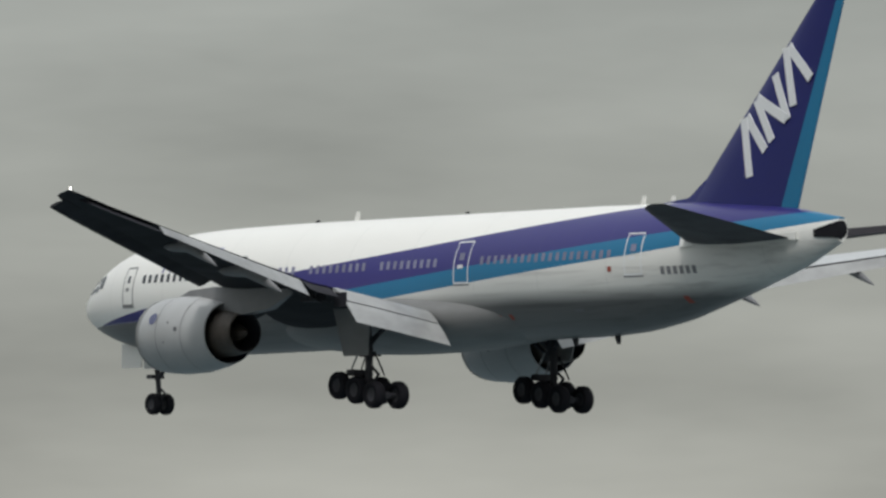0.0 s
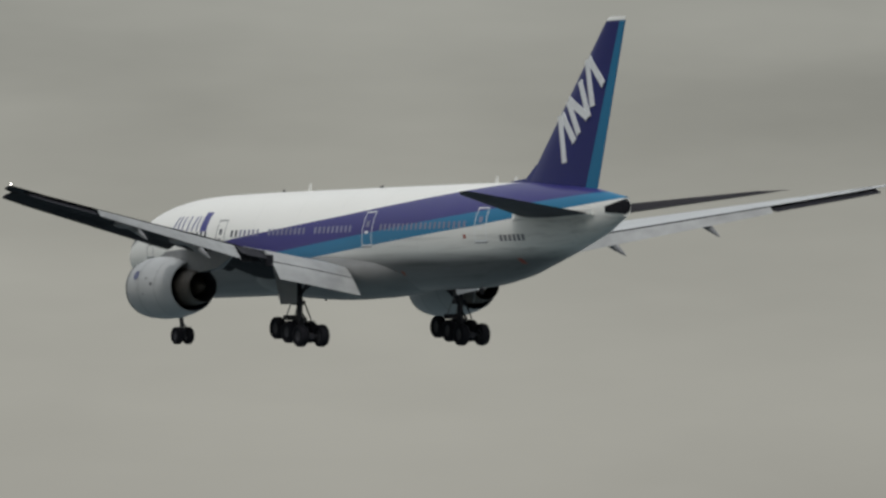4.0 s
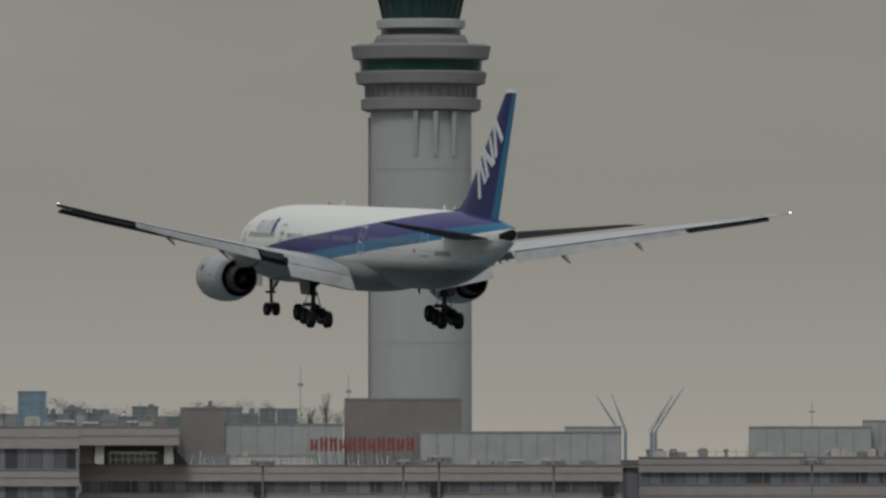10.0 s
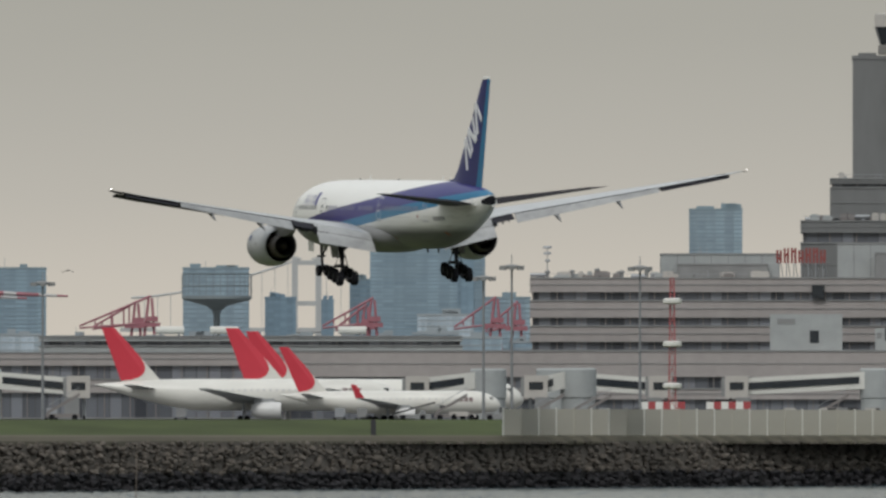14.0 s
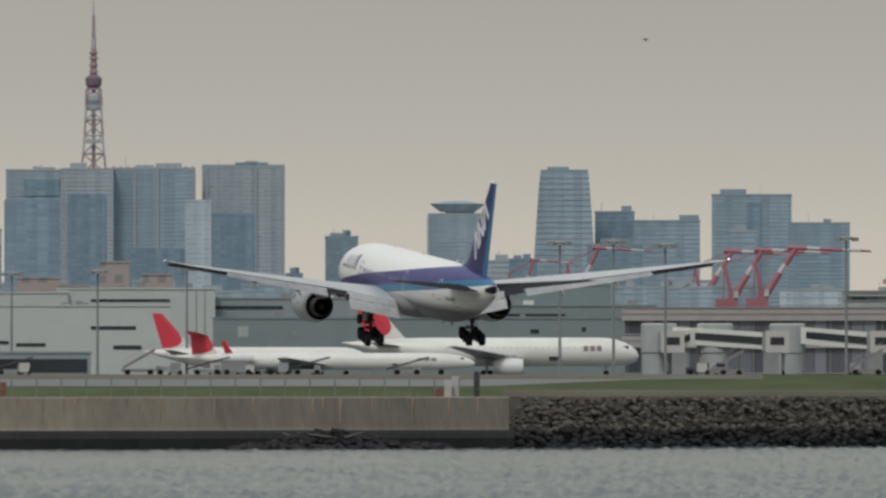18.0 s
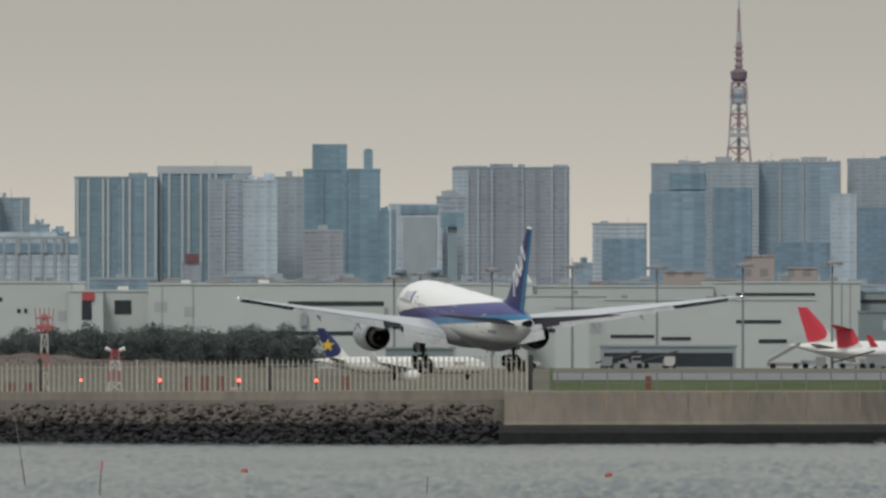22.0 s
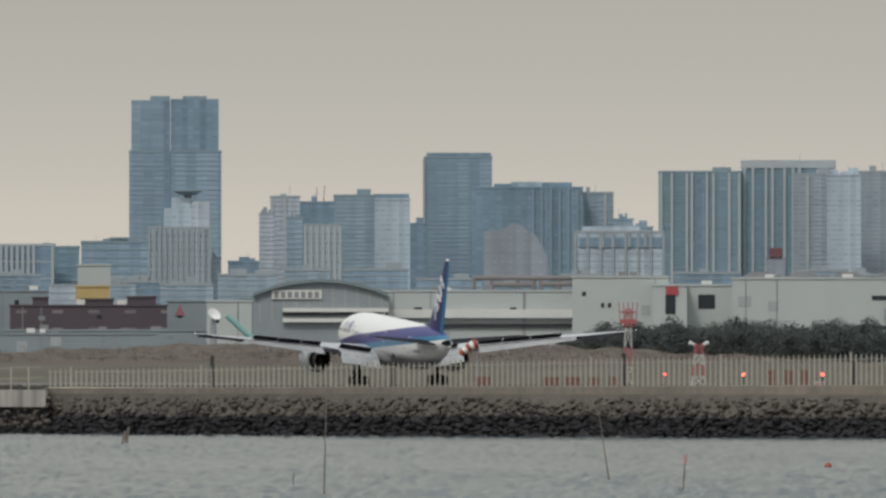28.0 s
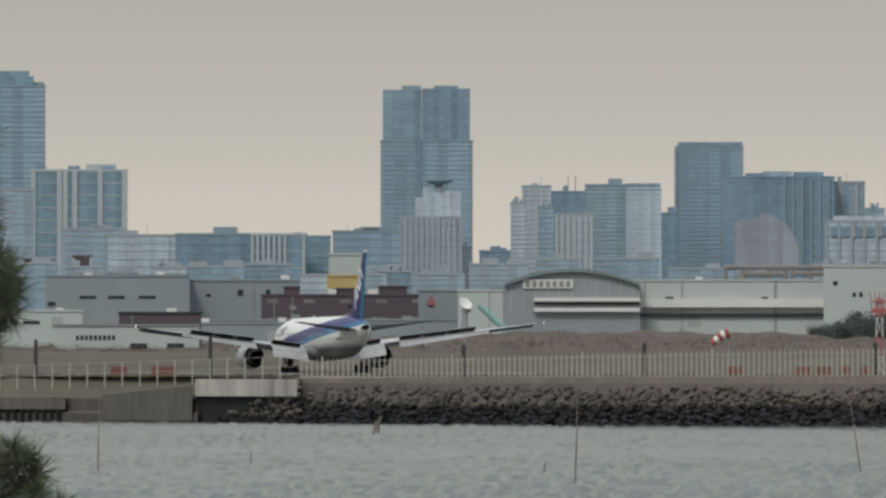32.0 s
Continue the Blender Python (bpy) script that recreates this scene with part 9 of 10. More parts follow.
def wheel_form(r, w):
    f = Form()
    prof = [(0.16 * r, -0.30 * w), (0.50 * r, -0.34 * w), (0.56 * r, -0.47 * w), (0.86 * r, -0.5 * w), (0.97 * r, -0.34 * w), (r, 0), (0.97 * r, 0.34 * w), (0.86 * r, 0.5 * w), (0.56 * r, 0.47 * w), (0.50 * r, 0.34 * w), (0.16 * r, 0.30 * w)]
    n = 22
    rings = [[(z, rr * math.cos(2 * math.pi * i / n), rr * math.sin(2 * math.pi * i / n)) for i in range(n)] for rr, z in prof]
    f.loft(rings)
    f.m = [1 if (q // n) in (0, 9) or q >= 10 * n else 0 for q in range(len(f.f))]
    return f


MOVING = {}


def build_wing(jet, sgn, side):
    wing = part("wing", Form(), WING_GREY, jet)
    f = Form()
    rings = []
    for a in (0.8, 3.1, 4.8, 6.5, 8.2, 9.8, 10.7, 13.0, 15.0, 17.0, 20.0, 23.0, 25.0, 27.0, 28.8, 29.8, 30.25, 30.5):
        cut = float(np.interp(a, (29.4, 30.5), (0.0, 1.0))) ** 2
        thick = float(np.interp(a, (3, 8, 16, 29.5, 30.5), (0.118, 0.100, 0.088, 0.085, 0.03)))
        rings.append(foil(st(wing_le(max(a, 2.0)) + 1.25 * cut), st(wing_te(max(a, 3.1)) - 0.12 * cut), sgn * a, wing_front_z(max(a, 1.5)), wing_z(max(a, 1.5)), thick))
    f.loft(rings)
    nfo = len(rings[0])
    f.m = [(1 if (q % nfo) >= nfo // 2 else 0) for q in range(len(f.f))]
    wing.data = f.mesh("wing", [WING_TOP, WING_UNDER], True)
    soften(wing)
    MOVING["wing", side] = wing
    # inboard flap in two panels, then the dark flaperon, the outboard flap and the aileron
    first_b = lambda a: wing_te(a) + 0.05 + 1.2
    part("inboard_flap", span_strip(3.3, 8.5, lambda a: wing_te(a) + 0.05, first_b, -0.04, 30, 0.16, sgn), FLAP_GREY, wing, "lowered inboard flap", smooth=True)
    drop1 = 1.2 * math.sin(radians(30))
    back1 = lambda a: wing_te(a) + 0.05 + 1.2 * math.cos(radians(30)) - 0.04
    part("aft_flap", span_strip(3.3, 8.5, back1, lambda a: back1(a) + 1.5, -0.06 - drop1, 46, 0.10, sgn), FLAP_GREY, wing, "pale aft panel of the inboard flap", smooth=True)
    part("flap_end_plate", Form().box(min(sgn * 8.46, sgn * 8.52), max(sgn * 8.46, sgn * 8.52), st(wing_te(8.5) + 1.2), st(wing_te(8.5) + 0.2), wing_z(8.5) - 0.95, wing_z(8.5) - 0.25), DARK_FLAP, wing)
    part("flaperon", span_strip(8.65, 10.55, lambda a: wing_te(a) - 0.5, lambda a: wing_te(a) + 1.0, 0.02, 22, 0.14, sgn), DARK_FLAP, wing, "dark drooped flaperon", smooth=True)
    f = Form()
    for a, dz in ((8.75, 0.5), (9.3, 0.62), (9.9, 0.55), (10.4, 0.45)):
        f.tube((sgn * a, st(wing_te(a) - 1.5), wing_z(a) - 0.25), (sgn * (a - 0.15), st(wing_te(a) + 0.1), wing_z(a) - 0.25 - dz), 0.11, 0.07, 7)
    f.box(min(sgn * 8.6, sgn * 9.2), max(sgn * 8.6, sgn * 9.2), st(wing_te(9) - 0.3), st(wing_te(9) - 1.6), wing_z(9) - 0.75, wing_z(9) - 0.1)
    part("flap_linkage", f, GEAR, wing, "dark flap linkage in the gap", smooth=True)
    part("outboard_flap", span_strip(10.75, 22.9, lambda a: wing_te(a) + 0.02, lambda a: wing_te(a) + 1.32 - 0.060 * (a - 10.8), -0.08, 40, 0.12, sgn, 9), FLAP_GREY, wing, "lowered outboard flap", smooth=True)
    # Dark strips added where the gaps before the flaps are only shaded.
    part("flap_cove", span_strip(10.78, 22.85, lambda a: wing_te(a) - 0.12, lambda a: wing_te(a) + 0.20, 0.02, 62, 0.03, sgn, 9), DARK_FLAP, wing, "dark strip standing for the shaded gap before the outboard flap")
    part("flap_cove", span_strip(3.35, 8.45, lambda a: wing_te(a) - 0.1, lambda a: wing_te(a) + 0.16, 0.03, 62, 0.03, sgn, 5), DARK_FLAP, wing, "dark strip standing for the shaded gap before the inboard flap")
    part("aileron", span_strip(23.1, 28.9, lambda a: wing_te(a) - 1.0, lambda a: wing_te(a) + 0.50 - 0.03 * (a - 23.1), 0.03, 17, 0.11, sgn), DARK_FLAP, wing, "dark outboard aileron", smooth=True)
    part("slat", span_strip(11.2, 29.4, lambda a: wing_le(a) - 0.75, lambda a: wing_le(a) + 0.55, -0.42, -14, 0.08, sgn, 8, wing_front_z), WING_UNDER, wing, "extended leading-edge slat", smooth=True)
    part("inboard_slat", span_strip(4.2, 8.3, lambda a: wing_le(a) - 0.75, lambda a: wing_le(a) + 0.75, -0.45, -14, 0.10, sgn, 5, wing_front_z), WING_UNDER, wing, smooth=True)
    for a, size, tail, drop in ((14.2, 1.0, 2.0, 1.5), (19.5, 0.85, 1.6, 1.3)):
        f = Form()
        rings = []
        q = wing_te(a)
        for i in range(13):
            k = i / 12
            s = q - 3.4 * size + (3.4 * size + tail) * k
            e = (math.sin(math.pi * k ** 0.8) ** 0.7 if k < 1 else 0.03) if k > 0 else 0.03
            sag = 0.30 * size + (drop - 0.30 * size) * max(0.0, (k - 0.42) / 0.58) ** 1.15
            rings.append([(sgn * a + 0.24 * size * e * math.cos(2 * math.pi * j / 12), st(s), wing_z(a) - sag + 0.36 * size * e * math.sin(2 * math.pi * j / 12)) for j in range(12)])
        f.loft(rings)
        part("flap_track_fairing", f, FAIRING, wing, "pointed flap track fairing", smooth=True)
    # spoilers lie on the wing until the wheels are down; each turns about its own front edge
    for a0, a1 in ((4.0, 8.2), (10.9, 13.9), (14.0, 17.4), (17.5, 21.3)):
        mid = (a0 + a1) / 2
        fr = lambda a: wing_te(a) - 1.6
        roof = lambda a: wing_z(a) + 0.13 + 0.03 * (a < 9)
        hinge = Vector((sgn * mid, st(fr(mid)), roof(mid)))
        f = Form()
        rings = []
        for i in range(5):
            a = a0 + (a1 - a0) * i / 4
            z = roof(a)
            rings.append([(sgn * a - hinge.x, st(fr(a)) - hinge.y, z - hinge.z + 0.05), (sgn * a - hinge.x, st(fr(a) + 1.5) - hinge.y, z - hinge.z + 0.03 - 0.14), (sgn * a - hinge.x, st(fr(a) + 1.5) - hinge.y, z - hinge.z - 0.15), (sgn * a - hinge.x, st(fr(a)) - hinge.y, z - hinge.z - 0.02)])
        f.loft(rings)
        # Lower faces get the dark colour in place of their shade when raised.
        f.m = [1 if q % 4 == 2 and q < 16 else 0 for q in range(len(f.f))]
        sp = part("spoiler", f, DARK_FLAP, wing, "hinged spoiler panel, grey above and dark beneath")
        sp.data = f.mesh("spoiler", [WING_TOP, DARK_FLAP])
        sp.location = hinge
        axis = Vector((a1 - a0, sgn * (st(fr(a1)) - st(fr(a0))), sgn * (roof(a1) - roof(a0)))).normalized()
        MOVING["spoiler", side, mid] = (sp, hinge, axis)
    f = Form()
    f.lathe([(0.015, -0.05), (0.03, -0.02), (0.034, 0.0), (0.03, 0.02), (0.015, 0.05)], 10, 0, (sgn * 30.42, st(42.72), wing_z(30.5) + 0.06))
    part("wingtip_light", f, WHITE_LAMP, wing, "lit white wingtip light")
    for a in (24.5, 26.5, 28.3, 29.5):
        part("static_wick", Form().tube((sgn * a, st(wing_te(a) + 0.3), wing_z(a) - 0.1), (sgn * a, st(wing_te(a) + 0.75), wing_z(a) - 0.16), 0.012, 0.006, 4), DARK_FLAP, wing)
    return wing


def build_engine(jet, sgn):
    cx, cz = sgn * 9.68, 2.97
    eng = part("engine_nacelle", Form(), NACELLE, jet)

    def ring(s, r, n=36, drop=0.0):
        return [(cx + r * math.cos(2 * math.pi * j / n), st(s), cz + drop + r * math.sin(2 * math.pi * j / n)) for j in range(n)]

    f = Form()
    f.loft([ring(22.0, 1.30), ring(20.7, 1.38), ring(20.35, 1.46), ring(20.25, 1.56), ring(20.4, 1.68), ring(21.1, 1.82), ring(22.5, 1.90), ring(23.9, 1.87), ring(25.2, 1.68), ring(25.95, 1.52), ring(25.97, 1.47), ring(25.0, 1.48)], 0, False)
    eng.data = f.mesh("engine_nacelle", NACELLE, True)
    soften(eng)
    tagged(eng, label="large grey-white engine nacelle under the wing")
    part("inlet_lip", Form().loft([ring(20.62, 1.405), ring(20.33, 1.465), ring(20.23, 1.56), ring(20.38, 1.69), ring(20.6, 1.745)], 0, False), GEAR_PALE, eng, "bare metal inlet lip", smooth=True)
    for s, r in ((22.35, 1.902), (24.35, 1.822)):
        part("cowl_seam", Form().loft([ring(s, r + 0.006), ring(s + 0.035, r + 0.003)], 0, False), MARK_GREY, eng, "dark cowl joint", smooth=True)
    part("fan_duct", Form().loft([ring(22.8, 1.38), ring(25.0, 1.46), ring(25.92, 1.465)], 0, False), NAVY_IN, eng, "dark blue fan duct lining", smooth=True)
    part("fan_disc", Form().loft([ring(22.8, 1.42), ring(22.82, 0.3)], 0, True), DARK_FLAP, eng, "dark fan disc")
    part("core_cowl", Form().loft([ring(23.2, 1.02), ring(25.3, 1.18), ring(26.3, 1.13), ring(27.3, 0.96), ring(27.32, 0.91), ring(26.6, 0.90)], 0, False), HOT, eng, "heat-stained brown core cowl", smooth=True)
    part("core_lining", Form().loft([ring(25.9, 0.88), ring(27.28, 0.905)], 0, False), DARK_FLAP, eng, smooth=True)
    part("exhaust_plug", Form().loft([ring(25.9, 0.52), ring(26.6, 0.48), ring(27.2, 0.24), ring(27.5, 0.04)]), HOT, eng, smooth=True)
    part("spinner", Form().loft([ring(21.8, 0.42), ring(21.2, 0.30), ring(20.9, 0.03)]), DARK_FLAP, eng, smooth=True)
    # emblem on the curved cowl
    n = 16
    for face in (-1, 1):
        rim = []
        for j in range(n):
            ang = 0.42 + 0.16 * math.sin(2 * math.pi * j / n)
            rim.append((cx + face * 1.905 * math.cos(ang), st(21.95 + 0.31 * math.cos(2 * math.pi * j / n)), cz + 1.905 * math.sin(ang)))
        part("round_emblem", Form().add(rim, [tuple(range(n))]), EMBLEM, eng, "small round blue-grey emblem on the cowl")
    f = Form()
    for ang, s, k in ((0.12, 24.0, 0.10), (0.30, 23.3, 0.05), (-0.2, 23.0, 0.06)):
        f.box(-0.02, 0.02, -k, k, -k, k, 0, Matrix.Translation((cx - 1.875 * math.cos(ang), st(s), cz + 1.875 * math.sin(ang))))
    part("cowl_latch", f, MARK_GREY, eng)
    part("chine", Form().add([(cx - sgn * 1.3, st(21.9), cz + 1.36), (cx - sgn * 1.22, st(23.5), cz + 1.40), (cx - sgn * 1.7, st(23.5), cz + 1.85), (cx - sgn * 1.3, st(21.9), cz + 1.40), (cx - sgn * 1.2, st(23.5), cz + 1.45), (cx - sgn * 1.72, st(23.5), cz + 1.88)], [(0, 1, 2), (5, 4, 3), (0, 3, 4, 1), (1, 4, 5, 2), (2, 5, 3, 0)]), NACELLE, eng)
    rings = []
    wz = wing_z(9.7)
    for s, half, z0, z1 in ((21.8, 0.05, cz + 1.6, cz + 1.88), (23.0, 0.28, cz + 1.6, cz + 2.15), (25.2, 0.36, cz + 1.0, wz + 0.0), (27.4, 0.34, cz + 0.85, wz - 0.05), (29.6, 0.24, cz + 1.05, wz - 0.2), (31.3, 0.05, cz + 1.75, wz - 0.3)):
        rings.append([(cx - half, st(s), z0), (cx + half, st(s), z0), (cx + half, st(s), z1), (cx - half, st(s), z1)])
    part("engine_pylon", Form().loft(rings), FAIRING, jet, "pale pylon that carries the engine", smooth=True)


def build_main_gear(jet, sgn, side):
    gx = sgn * 5.49
    f = Form()
    f.tube((gx, st(31.4), 3.9), (gx, st(31.7), 2.0), 0.27, 0.27, 14)
    f.tube((gx, st(31.6), 2.3), (gx - sgn * 1.7, st(31.4), 3.6), 0.12, 0.12, 8)
    f.tube((gx, st(31.6), 1.9), (gx - sgn * 0.2, st(29.0), 3.5), 0.11, 0.11, 8)
    f.tube((gx, st(31.6), 2.1), (gx - sgn * 0.2, st(33.4), 3.6), 0.10, 0.10, 8)
    f.box(gx - 0.34, gx + 0.34, st(31.95), st(31.45), 1.75, 2.0)
    gear = part("main_gear_leg", f, GEAR, jet, "dark landing gear leg with braces", smooth=True)
    f = Form()
    f.add([(gx + sgn * 0.72, st(29.9), 4.1), (gx + sgn * 0.72, st(33.0), 4.1), (gx + sgn * 0.52, st(32.5), 1.80), (gx + sgn * 0.52, st(30.5), 1.80), (gx + sgn * 0.79, st(29.9), 4.1), (gx + sgn * 0.79, st(33.0), 4.1), (gx + sgn * 0.59, st(32.5), 1.80), (gx + sgn * 0.59, st(30.5), 1.80)], [(0, 1, 2, 3), (7, 6, 5, 4), (0, 4, 5, 1), (1, 5, 6, 2), (2, 6, 7, 3), (3, 7, 4, 0)])
    part("gear_door", f, BELLY, gear, "open grey wheel-well door")
    for dx in (-0.22, 0.22):
        part("hydraulic_line", Form().tube((gx + dx, st(31.4), 2.2), (gx + dx * 1.4, st(30.6), 0.95), 0.045, 0.045, 6), GEAR_PALE, gear, "pale hydraulic strut", smooth=True)
        part("hydraulic_line", Form().tube((gx + dx, st(31.95), 2.0), (gx + dx * 1.6, st(32.6), 0.85), 0.045, 0.045, 6), GEAR, gear, smooth=True)
    part("torque_bar", Form().tube((gx - 0.3, st(30.6), 0.95), (gx + 0.3, st(30.6), 0.95), 0.06, 0.06, 6), GEAR_PALE, gear, smooth=True)
    part("brake_box", Form().box(gx - 0.42, gx + 0.42, st(31.1), st(30.5), 0.85, 1.15), GEAR, gear)
    MOVING["gear", side] = gear
    # tilted six-wheel bogie, centred on its middle axle
    f = Form()
    f.tube((0, 1.65, 0.30), (0, -1.65, -0.30), 0.17, 0.17, 10)
    f.tube((0, -0.05, 1.95), (0, 0, 0.05), 0.185, 0.185, 12)
    f.tube((0, -0.15, 1.2), (0, -0.85, 0.75), 0.07, 0.07, 6)
    f.tube((0, -0.85, 0.75), (0, -0.2, 0.25), 0.07, 0.07, 6)
    for k in (-1, 0, 1):
        f.tube((-0.75, -1.46 * k, -0.26 * k), (0.75, -1.46 * k, -0.26 * k), 0.09, 0.09, 8)
    bogie = part("bogie_beam", f, GEAR, jet, "tilted six-wheel bogie beam", smooth=True)
    bogie.location = (gx, st(31.78), 0.13)
    wd = wheel_form(0.68, 0.54).mesh("wheel", [TYRE, GEAR], True)
    for k in (-1, 0, 1):
        for dx in (-0.70, 0.70):
            shared("wheel", wd, bogie, pose(dx, -1.46 * k, -0.26 * k))
    MOVING["bogie", side] = (bogie, Vector((gx, st(31.78), 0.13)))


def build_nose_gear(jet):
    f = Form()
    f.tube((0, st(5.6), 3.0), (0, st(5.92), 0.30), 0.15, 0.12, 12)
    f.tube((0, st(5.6), 1.5), (0, st(7.7), 2.7), 0.09, 0.09, 8)
    f.tube((-0.5, st(5.92), 0.30), (0.5, st(5.92), 0.30), 0.08, 0.08, 8)
    f.tube((0, st(6.0), 1.05), (0, st(6.45), 0.75), 0.05, 0.05, 6)
    f.tube((0, st(6.45), 0.75), (0, st(6.0), 0.45), 0.05, 0.05, 6)
    f.box(-0.36, 0.36, st(5.8), st(5.35), 1.55, 1.74)
    ng = part("nose_gear_leg", f, GEAR, jet, "slim nose gear leg", smooth=True)
    wd = wheel_form(0.54, 0.42).mesh("nose_wheel", [TYRE, GEAR], True)
    MOVING["gear", "nose"] = ng
    for dx in (-0.37, 0.37):
        shared("wheel", wd, ng, pose(dx, st(5.92), 0.28))
    for sg in (-1, 1):
        part("nose_gear_door", Form().box(sg * 0.66 - 0.03, sg * 0.66 + 0.03, st(5.3), st(3.6), 2.1, 3.3), WHITE, ng, "open white nose gear door")
        part("taxi_light", Form().tube((sg * 0.22, st(5.2), 1.64), (sg * 0.22, st(5.4), 1.64), 0.10, 0.08, 10), GEAR_PALE, ng)


def build_fin(jet):
    def fin_ring(z, le, te, half):
        c = te - le
        pts = []
        for k, t in ((0, 0), (0.06, 0.55), (0.25, 1.0), (0.55, 0.8), (1.0, 0.06)):
            pts.append((-half * t, st(le + c * k), z))
        for k, t in ((1.0, 0.06), (0.55, 0.8), (0.25, 1.0), (0.06, 0.55)):
            pts.append((half * t, st(le + c * k), z))
        return pts

    fin_le = lambda z: 50.95 + (60.98 - 50.95) * (z - 8.78) / 9.44
    fin_te = lambda z: 59.36 + (63.12 - 59.36) * (z - 8.15) / 10.05
    f = Form()
    f.loft([fin_ring(z, fin_le(z) - (0.5 if z < 8.2 else 0), fin_te(z), 0.36 - 0.022 * (z - 8)) for z in (7.6, 8.8, 10.0, 12.0, 14.0, 16.0, 18.02)])
    fin = part("fin", f, BLUE, jet, "deep blue fin with white slanted marks", smooth=True)
    part("fin_fillet", Form().loft([[(-0.06, st(48.6), 8.62), (0.06, st(48.6), 8.62), (0.05, st(48.6), 8.76), (-0.05, st(48.6), 8.76)], [(-0.22, st(50.6), 8.5), (0.22, st(50.6), 8.5), (0.03, st(50.6), 8.93), (-0.03, st(50.6), 8.93)], [(-0.30, st(52.0), 8.4), (0.30, st(52.0), 8.4), (0.06, st(52.0), 9.75), (-0.06, st(52.0), 9.75)]]), BLUE, fin, "low blue fillet before the fin", smooth=True)
    part("fin_cap", Form().loft([fin_ring(18.02, fin_le(18.02), fin_te(18.02), 0.16), fin_ring(18.16, fin_le(18.16), fin_te(18.16), 0.15), fin_ring(18.27, fin_le(18.27) + 0.3, fin_te(18.27), 0.06)]), WHITE, fin, "white fin tip cap", smooth=True)
    f = Form()
    wide = lambda z: 1.12 - 0.068 * (z - 8)
    f.loft([[(-0.19 + 0.008 * (z - 8), st(fin_te(z) - wide(z)), z), (-0.04, st(fin_te(z) + 0.02), z), (0.04, st(fin_te(z) + 0.02), z), (0.19 - 0.008 * (z - 8), st(fin_te(z) - wide(z)), z)] for z in (7.9, 10, 13, 16, 18.02)])
    part("rudder_stripe", f, CYAN, fin, "light-blue stripe on the rudder")
    f = Form()
    f.loft([[(-0.06, st(fin_le(z) + 0.26), z), (0, st(fin_le(z) - 0.03), z), (0.06, st(fin_le(z) + 0.26), z)] for z in (8.9, 12, 15, 18.02)])
    part("leading_edge_strip", f, GEAR_PALE, fin, "bare metal leading edge")

    def fin_half(s, z):
        k = (s - fin_le(z)) / (fin_te(z) - fin_le(z))
        return (0.36 - 0.022 * (z - 8)) * float(np.interp(k, (0, 0.06, 0.25, 0.55, 1.0), (0, 0.55, 1.0, 0.8, 0.06)))

    # white slanted marks on both faces of the fin: leaning bars
    bars = (((55.42, 12.55), (55.86, 9.75), 0.26), ((55.62, 12.62), (57.10, 10.98), 0.25), ((56.38, 13.40), (57.60, 11.42), 0.25), ((56.45, 13.45), (58.72, 12.42), 0.26), ((57.84, 14.55), (58.82, 12.38), 0.25), ((58.68, 15.80), (59.24, 13.02), 0.26), ((58.90, 15.85), (60.62, 14.28), 0.25))
    for sg in (-1, 1):
        for (s0, z0), (s1, z1), hw in bars:
            ln = math.hypot(s1 - s0, z1 - z0)
            ws, wz = hw * (z1 - z0) / ln, -hw * (s1 - s0) / ln
            rim = ((s0 - ws, z0 - wz), (s0 + ws, z0 + wz), (s1 + ws, z1 + wz), (s1 - ws, z1 - wz))
            out = max(fin_half(s0 + (s1 - s0) * k + e * ws, z0 + (z1 - z0) * k + e * wz) for k in (0, 0.25, 0.5, 0.75, 1) for e in (-1, 0, 1)) + 0.02
            q = [(sg * out, st(p), z) for p, z in rim]
            q2 = [(p[0] - sg * 0.06, p[1], p[2]) for p in q]
            part("fin_mark", Form().add(q + q2, [(0, 1, 2, 3), (7, 6, 5, 4), (0, 4, 5, 1), (1, 5, 6, 2), (2, 6, 7, 3), (3, 7, 4, 0)]), MARK_WHITE, fin, "white slanted bar")


